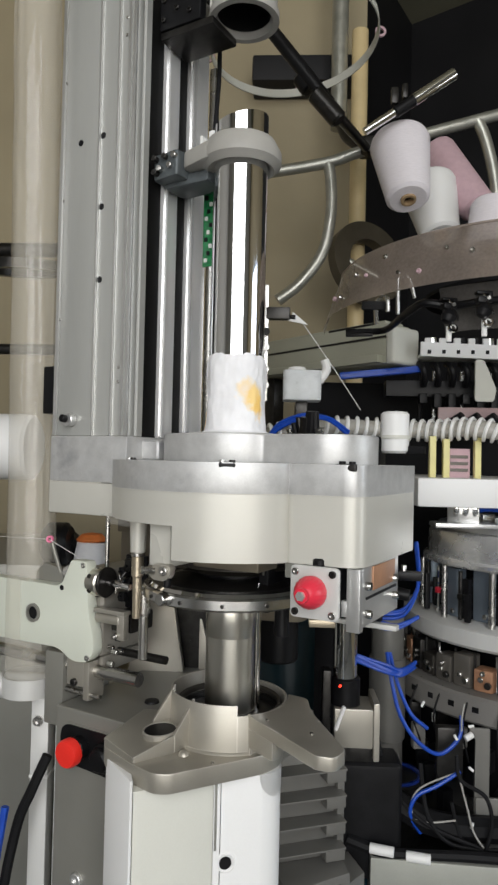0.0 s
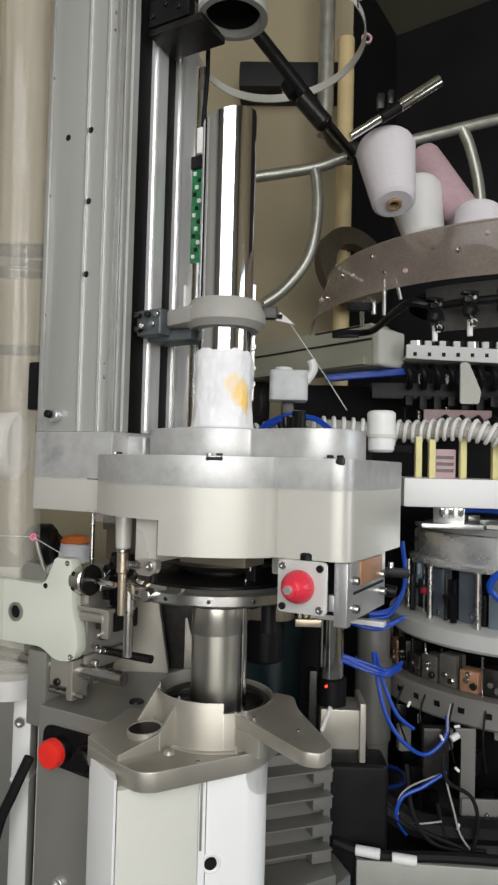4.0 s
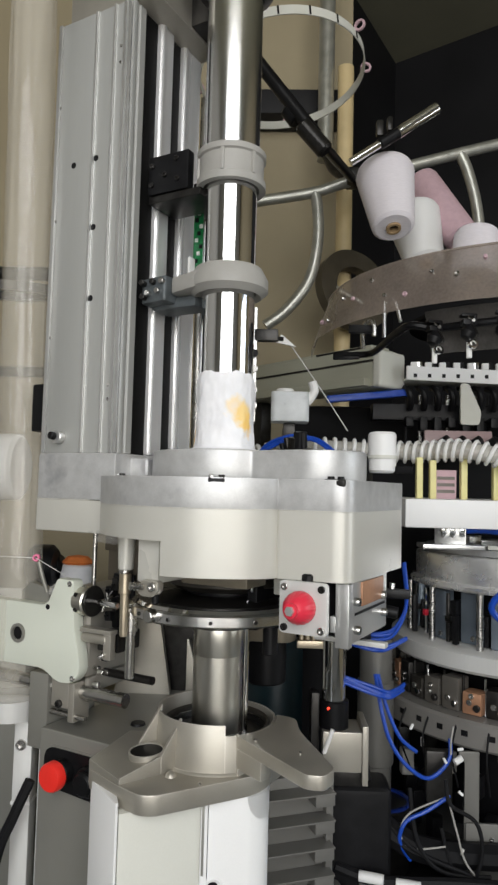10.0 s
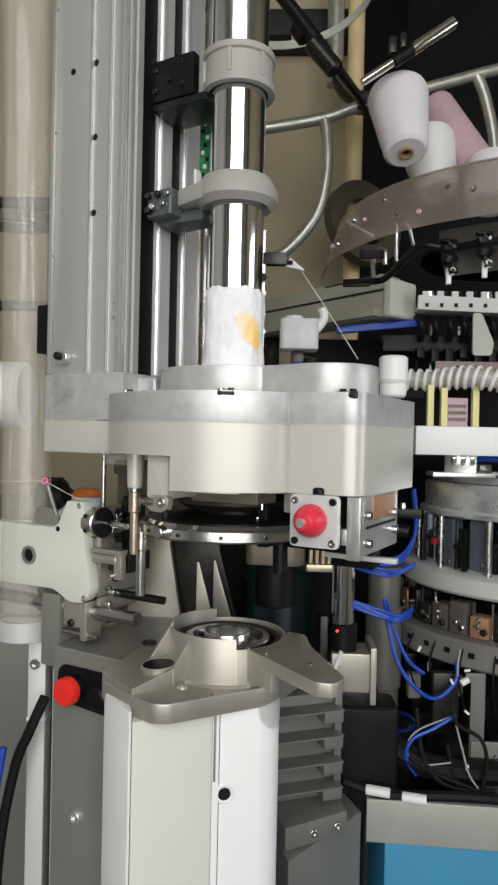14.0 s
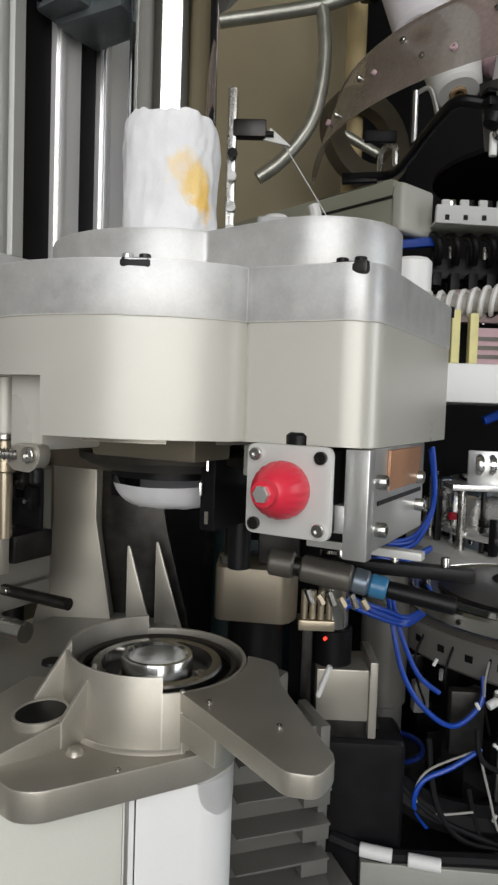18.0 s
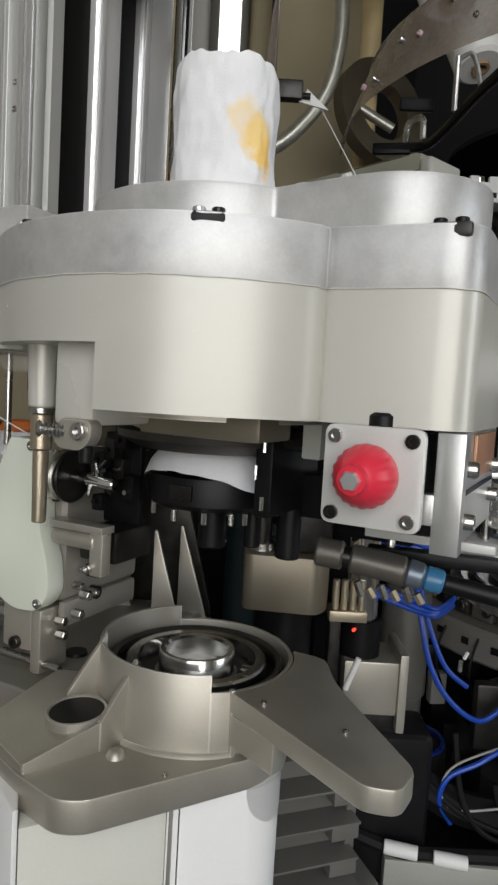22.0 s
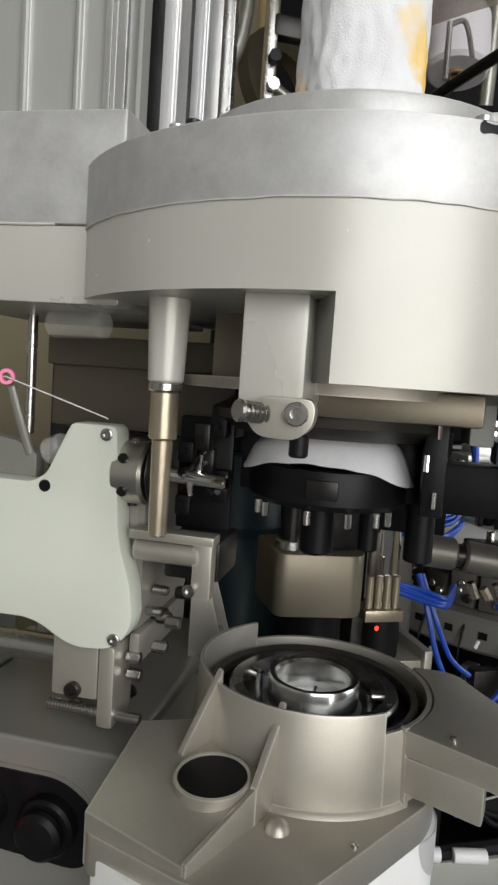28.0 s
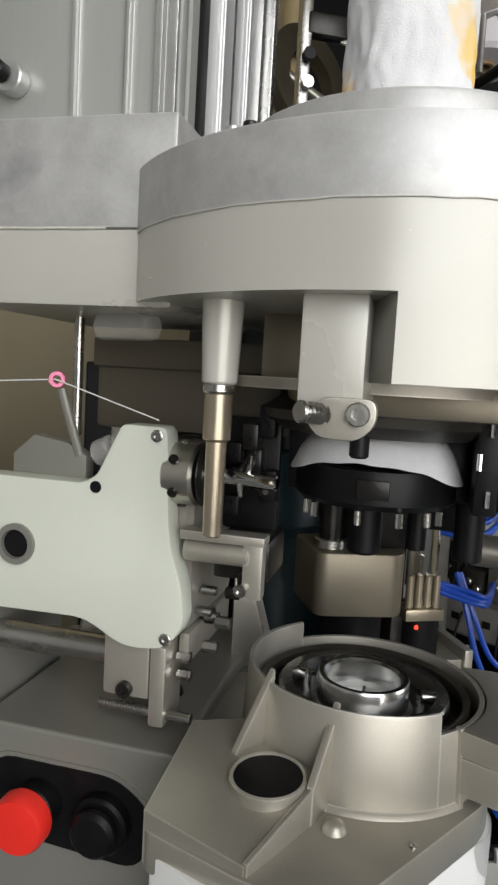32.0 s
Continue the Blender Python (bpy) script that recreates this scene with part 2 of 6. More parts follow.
# ---- mesh helpers ----
def mesh_of(name, bm, material, smooth=35):
    me = bpy.data.meshes.new(name)
    bmesh.ops.recalc_face_normals(bm, faces=bm.faces)
    if smooth:
        cosine = math.cos(radians(smooth))
        for f in bm.faces:
            f.smooth = True
        for ed in bm.edges:
            if len(ed.link_faces) != 2 or ed.link_faces[0].normal.dot(ed.link_faces[1].normal) < cosine:
                ed.smooth = False
    bm.to_mesh(me)
    bm.free()
    for m in (material if isinstance(material, (list, tuple)) else [material]):
        me.materials.append(m)
    return me


def part(name, bm, material, parent, label="", m=None, smooth=35):
    ob = new(name, mesh_of(name, bm, material, smooth))
    ob.parent = parent
    if m is not None:
        ob.matrix_basis = m
    return tagged(ob, label) if label else ob


def thing(name, label, category, at=(0, 0, 0), group="", kind="", turn=0):
    ob = new(name)
    ob.matrix_basis = pose(*at, 0, 0, turn)
    return tagged(ob, label, category, group, kind)


def solid(name, bm, material, label, category, m=None, group="", kind="", smooth=35):
    ob = new(name, mesh_of(name, bm, material, smooth))
    if m is not None:
        ob.matrix_basis = m
    return tagged(ob, label, category, group, kind)


def bevelled(bm, width, seg=2, angle=30):
    if width > 0:
        es = [e for e in bm.edges if len(e.link_faces) == 2 and e.calc_face_angle(0) > radians(angle)]
        bmesh.ops.bevel(bm, geom=es, offset=width, segments=seg, profile=0.6, affect="EDGES", clamp_overlap=True)
    return bm


def box(x0, x1, y0, y1, z0, z1, bev=0.002, seg=2):
    bm = bmesh.new()
    bmesh.ops.create_cube(bm, size=1, matrix=Matrix.LocRotScale(((x0 + x1) / 2, (y0 + y1) / 2, (z0 + z1) / 2), None, (x1 - x0, y1 - y0, z1 - z0)))
    return bevelled(bm, bev, seg)


def prism(outline, z0, z1, bev=0.0, seg=2, angle=40):
    """An outline in x, y raised from z0 to z1."""
    bm = bmesh.new()
    low = [bm.verts.new((x, y, z0)) for x, y in outline]
    high = [bm.verts.new((x, y, z1)) for x, y in outline]
    bm.faces.new(low[::-1])
    bm.faces.new(high)
    for i in range(len(low)):
        j = (i + 1) % len(low)
        bm.faces.new((low[i], low[j], high[j], high[i]))
    bmesh.ops.recalc_face_normals(bm, faces=bm.faces)
    return bevelled(bm, bev, seg, angle)


def upright(outline, y0, y1, bev=0.0, seg=2, angle=40):
    """An outline in x, z with its depth from y0 to y1."""
    bm = prism(outline, -y1, -y0, bev, seg, angle)
    bmesh.ops.transform(bm, matrix=Matrix.Rotation(radians(90), 4, "X"), verts=bm.verts)
    return bm


def lathe(profile, n=48, m=None, closed=False, arc=360.0):
    """A profile of (radius, height) turned about z."""
    bm = bmesh.new()
    full = arc >= 359.9
    rings = []
    for k in range(n if full else n + 1):
        a = radians(arc) * k / n
        rings.append([bm.verts.new((r * math.cos(a), r * math.sin(a), z)) for r, z in profile])
    count = len(rings)
    for k in range(count if full else count - 1):
        a, b = rings[k], rings[(k + 1) % count]
        for i in range(len(profile) if closed else len(profile) - 1):
            j = (i + 1) % len(profile)
            bm.faces.new((a[i], b[i], b[j], a[j]))
    if not full and closed:
        bm.faces.new(rings[0])
        bm.faces.new(rings[-1][::-1])
    bmesh.ops.remove_doubles(bm, verts=bm.verts, dist=1e-6)
    if m is not None:
        bmesh.ops.transform(bm, matrix=m, verts=bm.verts)
    return bm


def rod(a, b, r, n=20, r2=None, bev=0.0):
    a, b = Vector(a), Vector(b)
    d = b - a
    h = d.length
    r2 = r if r2 is None else r2
    bv = min(bev, r * 0.4, h * 0.4)
    prof = [(0, 0), (r - bv, 0), (r, bv), (r2, h - bv), (r2 - bv, h), (0, h)] if bv else [(0, 0), (r, 0), (r2, h), (0, h)]
    return lathe(prof, n, Matrix.Translation(a) @ d.to_track_quat("Z", "Y").to_matrix().to_4x4())


def pipe(points, r, n=10, steps=6, ends=True):
    """A round tube along a smooth line through the points."""
    p = [Vector(q) for q in points]
    line = []
    for i in range(len(p) - 1):
        a, b, c, d = p[max(i - 1, 0)], p[i], p[i + 1], p[min(i + 2, len(p) - 1)]
        for s in range(steps):
            u = s / steps
            line.append(0.5 * ((2 * b) + (c - a) * u + (2 * a - 5 * b + 4 * c - d) * u * u + (3 * b - a - 3 * c + d) * u ** 3))
    line.append(p[-1])
    bm = bmesh.new()
    rings, side = [], None
    for i, q in enumerate(line):
        t = (line[min(i + 1, len(line) - 1)] - line[max(i - 1, 0)]).normalized()
        if side is None:
            side = t.orthogonal().normalized()
        side = (side - t * side.dot(t)).normalized()
        up = t.cross(side)
        rings.append([bm.verts.new(q + r * (side * math.cos(2 * math.pi * k / n) + up * math.sin(2 * math.pi * k / n))) for k in range(n)])
    for a, b in zip(rings, rings[1:]):
        for k in range(n):
            bm.faces.new((a[k], a[(k + 1) % n], b[(k + 1) % n], b[k]))
    if ends:
        bm.faces.new(rings[0][::-1])
        bm.faces.new(rings[-1])
    return bm


def join(*bms):
    """Several pieces of one part in one mesh."""
    out = bms[0]
    for b in bms[1:]:
        me = bpy.data.meshes.new("piece")
        b.to_mesh(me)
        out.from_mesh(me)
        b.free()
        bpy.data.meshes.remove(me)
    return out


def moved(bm, m):
    bmesh.ops.transform(bm, matrix=m, verts=bm.verts)
    return bm


def arc(cx, cy, r, a0, a1, n=16):
    return [(cx + r * math.cos(radians(a0 + (a1 - a0) * k / n)), cy + r * math.sin(radians(a0 + (a1 - a0) * k / n))) for k in range(n + 1)]


def rounded(outline, r, n=5):
    """An outline with its corners rounded."""
    out = []
    pts = [Vector(p) for p in outline]
    for i, b in enumerate(pts):
        rad = r[i] if isinstance(r, (list, tuple)) else r
        a, c = pts[i - 1], pts[(i + 1) % len(pts)]
        if rad <= 0:
            out.append(tuple(b))
            continue
        u, v = (a - b), (c - b)
        k = min(rad, u.length * 0.45, v.length * 0.45)
        p, q = b + u.normalized() * k, b + v.normalized() * k
        for s in range(n + 1):
            w = s / n
            out.append(tuple((1 - w) ** 2 * p + 2 * w * (1 - w) * b + w * w * q))
    return out


def screw(parent, at, way, r=0.004, h=0.004, material=None, name="screw", n=12):
    """A socket-head screw: a short drum with a hollow in its face."""
    m = Matrix.Translation(at) @ Vector(way).to_track_quat("Z", "Y").to_matrix().to_4x4()
    prof = [(0, h * 0.45), (r * 0.5, h * 0.45), (r * 0.5, h), (r * 0.88, h), (r, h * 0.85), (r, -0.001), (0, -0.001)]
    return part(name, lathe(prof, n, m), material or STEEL, parent)


AX, AY, TURN = -0.018, 0.966, -27.0  # the axis of the tubes, the ring and the discs; the machine's turn


def at(u, v):
    """A place in the machine's own frame, as x and y of the hall."""
    p = pose(AX, AY, 0, 0, 0, TURN) @ Vector((u, v, 0))
    return p.x, p.y


SX, SY = AX + 0.006, AY + 0.018  # the axis of the sewing ring and the half ring
LATE = at(-0.142, -0.041)  # where the sewing carriage ends its way

# ---- the hall ----
def hall():
    top = 4.2
    solid("floor", box(-3.2, 3.6, -2.6, 4.6, -0.1, 0.0, 0), FLOOR, "grey epoxy floor of the knitting hall", "floor", kind="structure")
    solid("wall_north", box(-3.2, 0.352, 2.75, 2.9, 0.0, top, 0), WALL, "tan painted wall behind the machines", "wall", kind="structure")
    solid("wall_west", box(-3.3, -3.2, -2.6, 3.4, 0.0, top, 0), PLASTER, "grey plastered side wall", "wall", kind="structure")
    east = join(box(3.6, 3.7, -2.6, 4.6, 0.0, 0.85, 0), box(3.6, 3.7, -2.6, 4.6, 2.75, top, 0), box(3.6, 3.7, -2.6, -0.7, 0.85, 2.75, 0), box(3.6, 3.7, 0.9, 4.6, 0.85, 2.75, 0))
    solid("wall_east", east, WALL, "tan painted side wall with a window opening", "wall", kind="structure")
    south = join(box(-3.2, 3.6, -2.6, -2.4, 0.0, 0.75, 0), box(-3.2, 3.6, -2.6, -2.4, 4.12, top, 0), box(-3.2, -1.4, -2.6, -2.4, 0.75, 4.12, 0), box(1.7, 3.6, -2.6, -2.4, 0.75, 4.12, 0))
    solid("wall_south", south, PLASTER, "grey wall with a tall window opening", "wall", kind="structure")
    solid("ceiling", box(-3.3, 3.7, -2.6, 4.6, top, top + 0.1, 0), CEIL, "dull grey-green ceiling", "ceiling", kind="structure")
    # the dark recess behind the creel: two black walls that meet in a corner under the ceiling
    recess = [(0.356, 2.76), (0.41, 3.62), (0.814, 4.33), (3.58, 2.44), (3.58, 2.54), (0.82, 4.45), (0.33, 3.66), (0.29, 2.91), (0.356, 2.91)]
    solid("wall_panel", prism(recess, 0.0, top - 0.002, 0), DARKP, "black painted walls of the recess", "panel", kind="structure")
    solid("ceiling_beam", box(-0.10, 0.30, 2.60, 2.745, 2.86, 2.96, 0.01), DARKP, "dark beam on the tan wall", "beam", kind="structure")
    solid("ceiling_joint", moved(box(-0.004, 2.6, -0.012, 0.012, 4.17, 4.199, 0), pose(0.60, 3.30, 0, 0, 0, -38)), CEIL, "joint strip under the ceiling", "strip", kind="structure")


# ---- the toe-closing head ----
def machine_thing(name, label, category, z, kind=""):
    """A thing in the machine's own turned frame: its axis is the tube's, x runs along its front."""
    return thing(name, label, category, (AX, AY, z), kind=kind, turn=TURN)


def outline_cover(grow=0.0):
    """The cover's outline from its side block round the front to its back."""
    pts = []
    for k in range(41):
        a = 172 + 151 * k / 40
        r = 0.1545 + grow + 0.010 * max(0.0, min(1.0, (255 - a) / 45)) ** 1.5
        pts.append((r * math.cos(radians(a)), r * math.sin(radians(a))))
    tail = rounded([(0.128, -0.0865 - grow), (0.2125 + grow, -0.080 - grow), (0.2125 + grow, 0.13), (-0.10, 0.16)], [0.004, 0.022, 0.01, 0.02])
    return pts + tail


def cut_shell(outline, z0, z1, z2, first):
    """A closed shell from z0 (or z1 up to the point numbered first) to z2."""
    bm = bmesh.new()
    low = [bm.verts.new((x, y, z1 if i < first else z0)) for i, (x, y) in enumerate(outline)]
    high = [bm.verts.new((x, y, z2)) for x, y in outline]
    n = len(outline)
    step = bm.verts.new((*outline[first], z1))
    back = bm.verts.new((*outline[-1], z1))
    for i in range(n):
        j = (i + 1) % n
        if j == first:
            bm.faces.new((low[i], step, high[j], high[i]))
        elif j == 0:
            bm.faces.new((low[i], back, low[0], high[0], high[i]))
        elif i == first:
            bm.faces.new((low[i], low[j], high[j], high[i], step))
        else:
            bm.faces.new((low[i], low[j], high[j], high[i]))
    bm.faces.new(high)
    bm.faces.new([low[k] for k in range(first)] + [step, back])
    bm.faces.new([low[k] for k in range(first, n)])
    bm.faces.new((step, low[first], low[-1], back))
    bmesh.ops.recalc_face_normals(bm, faces=bm.faces)
    return bm


def head_cover():
    t = machine_thing("toe_closing_head", "warm grey toe-closing head with a bare aluminium lid", "machine head", 1.288)
    o = outline_cover()
    first = min(range(41), key=lambda i: abs(math.degrees(math.atan2(o[i][1], o[i][0])) + 87))
    part("shell", bevelled(cut_shell(o, 0.0, 0.0395, 0.0815, first), 0.0022, 2, 50), PAINT, t, "warm grey painted shell")
    part("lid", prism(outline_cover(0.0005), 0.0785, 0.1145, 0.0007), LID, t, "bare satin aluminium lid")
    ring = arc(0, 0.01, 0.102, 165, 318, 24)
    lobe = arc(0.147, -0.012, 0.0575, -100, 100, 18)
    part("raised_lid", prism(ring + lobe + [(0.10, 0.10), (-0.098, 0.10)], 0.114, 0.1500, 0.0030), LID, t, "raised aluminium top with two lobes")
    front = [p for p in outline_cover(0.0006) if p[1] < 0.0]
    seam = [Vector((x, y, 0.0787 + 0.0007 * noise.noise(Vector((x * 90, y * 90, 3))))) for x, y in front]
    part("sealant", pipe(seam, 0.00035, 5, 2), SEAL, t, "uneven cream sealant along the seam")
    part("block_sealant", pipe([Vector((-0.262 + 0.010 * k, -0.0836, 0.0812 + 0.0006 * noise.noise(Vector((k * 1.7, 2, 5))))) for k in range(11)], 0.0008, 5, 2), SEAL, t)
    for k in range(6):
        a = radians(200 + 19 * k + 6 * math.sin(3.1 * k))
        p = Vector((math.cos(a), math.sin(a), 0)) * (0.1548 + 0.010 * max(0.0, min(1.0, (255 - math.degrees(a)) / 45)) ** 1.5)
        p.z = 0.046 + 0.027 * abs(math.sin(2.3 * k + 1))
        part("paint_chip", lathe([(0, 0.0001), (0.0003 + 0.0002 * (k % 3), 0.0001), (0.0005, -0.0009)], 7, Matrix.Translation(p) @ Vector((p.x, p.y, 0)).to_track_quat("Z", "Y").to_matrix().to_4x4()), SEAL, t)
    part("sock_seat", lathe([(0.043, 0), (0.066, 0), (0.065, 0.0025), (0.050, 0.0035), (0.043, 0.0035)], 48, pose(0, 0, 0.1501)), LID, t)
    part("lid_step", box(-0.150, -0.092, -0.05, 0.04, 0.114, 0.142, 0.006, 3), LID, t)
    part("side_block", box(-0.262, -0.120, -0.083, 0.09, 0.0815, 0.146, 0.003), LID, t, "scuffed bare aluminium side block")
    part("side_block_base", box(-0.262, -0.120, -0.0835, 0.09, 0.036, 0.081, 0.003), PAINT, t)
    for a, r in ((-62, 0.1505), (-117, 0.1505)):
        x, y = r * math.cos(radians(a)), r * math.sin(radians(a))
        part("lid_notch", moved(box(-0.006, 0.0046, -0.0105, 0.0105, 0.1075, 0.1152, 0.0025), pose(x, y, 0, 0, 0, a)), BLACK, t)
        for q in (-1, 1):
            screw(t, (x * 1.0 - 0.0055 * q * math.sin(radians(a)), y * 1.0 + 0.0055 * q * math.cos(radians(a)), 0.1145), (0, 0, 1), 0.0038, 0.003, DSTEEL if q > 0 else ALUB)
    part("lid_notch", box(0.180, 0.206, -0.0812, -0.07, 0.107, 0.1155, 0.0025), DSTEEL, t)
    for x in (0.187, 0.199):
        screw(t, (x, -0.074, 0.1145), (0, 0, 1), 0.004, 0.004, BLACK)
    part("drop_block", box(-0.0335, -0.002, -0.139, -0.06, -0.012, 0.041, 0.003), PAINT, t)
    part("rear_block", box(-0.075, -0.04, -0.04, 0.03, -0.004, 0.041, 0.003), GEARM, t)
    part("underside", lathe([(0, 0.0005), (0.100, 0.0005), (0.100, -0.006), (0, -0.006)], 48), CAST, t)
    part("bearing_plate", lathe([(0, -0.005), (0.064, -0.005), (0.062, -0.018), (0, -0.018)], 48), BRASS, t, "champagne anodised bearing plate")
    part("bearing_lug", box(-0.010, 0.085, -0.080, -0.03, -0.018, -0.0005, 0.003), GEARM, t)
    part("sight_glass", rod((-0.19, -0.03, 0.028), (-0.145, -0.045, 0.028), 0.009, 16, bev=0.002), CLEAR, t)
    part("rear_bridge", box(-0.222, -0.075, 0.03, 0.07, -0.045, 0.024, 0.004), TANB, t, "dull brown rear bridge")
    part("bridge_ledge", box(-0.222, -0.075, 0.022, 0.03, 0.002, 0.024, 0.002), TANB, t)
    part("slim_post", rod((-0.222, 0.0, -0.05), (-0.222, 0.0, 0.036), 0.0035, 12), STEEL, t)
    return t


def needle_sleeve():
    t = thing("needle_sleeve", "stepped steel sleeve under the painted head", "sleeve", (-0.137, 0.917, 1.33))
    part("boss", rod((0, 0, 0), (0, 0, -0.047), 0.0115, 24, 0.0098, 0.001), PAINT, t)
    part("collar", rod((0, 0, -0.047), (0, 0, -0.052), 0.0093, 24, bev=0.0008), STEEL, t)
    part("upper_stem", rod((0, 0, -0.052), (0, 0, -0.078), 0.0078, 24, bev=0.0008), BRASS, t)
    part("lower_stem", rod((0, 0, -0.078), (0, 0, -0.132), 0.0058, 24, 0.0052, 0.0008), BRASS, t)
    return t


def stepper():
    t = thing("stepper_motor", "square stepper motor with a red hand knob", "motor", (0.088, 0.813, 1.259), turn=TURN)
    part("front_plate", prism(rounded([(-0.0292, -0.0292), (0.0292, -0.0292), (0.0292, 0.0292), (-0.0292, 0.0292)], 0.006), 0, 0.006, 0.0008), ALU, t, "bare aluminium front plate", Matrix.Rotation(radians(90), 4, "X"))
    part("motor_body", box(-0.0265, 0.0265, 0.0005, 0.05, -0.0265, 0.0265, 0.003), BLACK, t)
    part("rear_plate", box(-0.028, 0.028, 0.05, 0.056, -0.028, 0.028, 0.003), ALU, t)
    for sx in (-1, 1):
        for sz in (-1, 1):
            screw(t, (sx * 0.0225, -0.006, sz * 0.0225), (0, -1, 0), 0.0042, 0.003, STEEL if sx * sz < 0 else DSTEEL)
    n, bm = 40, bmesh.new()
    prof = [(0.0180, 0.0), (0.0186, 0.004), (0.0180, 0.010), (0.0142, 0.018), (0.0105, 0.023), (0.0085, 0.0245), (0.008, 0.029)]
    rings = []
    for r, h in prof:
        ring = []
        for k in range(n * 2):
            rr = r - (0.0007 if k % 4 > 1 and 0.001 < h < 0.018 else 0)
            a = math.pi * k / n
            ring.append(bm.verts.new((rr * math.cos(a), rr * math.sin(a), h)))
        rings.append(ring)
    for a, b in zip(rings, rings[1:]):
        for k in range(n * 2):
            bm.faces.new((a[k], a[(k + 1) % (2 * n)], b[(k + 1) % (2 * n)], b[k]))
    bm.faces.new(rings[-1])
    knob = part("knob", bm, RED, t, "ribbed red plastic knob", pose(-0.002, -0.0065, 0.001, 90))
    part("knob_screw", rod((0, 0, 0.027), (0, 0, 0.033), 0.0055, 6, bev=0.0008), ALUB, knob)
    part("cable_gland", rod((0, 0.01, 0.026), (0, 0.01, 0.037), 0.009, 16, bev=0.002), BLACK, t)
    return t


def motor_bracket():
    t = machine_thing("motor_bracket", "bare aluminium motor bracket bolted under the head", "bracket", 1.245)
    part("front_flange", box(0.196, 0.212, -0.078, -0.066, -0.028, 0.042, 0.001), ALUB, t)
    part("foot", box(0.183, 0.197, -0.078, -0.068, -0.012, 0.006, 0.001), ALUB, t)
    part("side_plate", box(0.202, 0.2085, -0.066, 0.07, -0.026, 0.042, 0.001), ALUB, t)
    part("red_sensor", box(0.2087, 0.211, -0.03, 0.05, 0.012, 0.040, 0.001), COPPER, t, "reddish clear sensor cover")
    part("slot", box(0.2087, 0.2095, -0.05, 0.06, 0.004, 0.007, 0), BLACK, t)
    for y, z in ((-0.05, 0.02), (-0.048, -0.012), (0.045, 0.016), (0.05, -0.006)):
        screw(t, (0.2085, y, z), (1, 0, 0), 0.005, 0.007)
    return t


def clamp():
    t = thing("spring_clamp", "small bare metal clamp with two screws and a spring", "clamp", (-0.0965, 0.845, 1.2725), turn=TURN)
    part("clamp_body", upright(rounded([(-0.012, -0.003), (-0.006, -0.0105), (0.012, -0.0115), (0.020, -0.004), (0.020, 0.008), (-0.004, 0.008), (-0.008, 0.004)], [0.004, 0.006, 0.006, 0.007, 0.006, 0.004, 0.004]), -0.005, 0.006, 0.0012), CAST, t)
    screw(t, (0.012, -0.005, 0.001), (0, -1, 0), 0.0056, 0.004, STEEL)
    part("spring_pin", rod((-0.003, -0.002, 0.0), (-0.0115, -0.014, 0.001), 0.0034, 14, bev=0.0006), STEEL, t)
    part("pin_head", rod((-0.0112, -0.0136, 0.001), (-0.0130, -0.0160, 0.0012), 0.0052, 18, bev=0.001), STEEL, t)
    for k in range(5):
        c = Vector((-0.0040 - 0.0014 * k, -0.0034 - 0.0020 * k, 0.0002 * k))
        part("spring_coil", lathe([(0.0036, -0.0006), (0.0050, 0), (0.0036, 0.0006)], 14, Matrix.Translation(c) @ Vector((-0.58, -0.82, 0)).to_track_quat("Z", "Y").to_matrix().to_4x4()), STEEL, t)
    part("black_stop", rod((0.013, 0.0, -0.008), (0.013, 0.0, -0.019), 0.0045, 16, bev=0.001), BLACK, t)
    return t


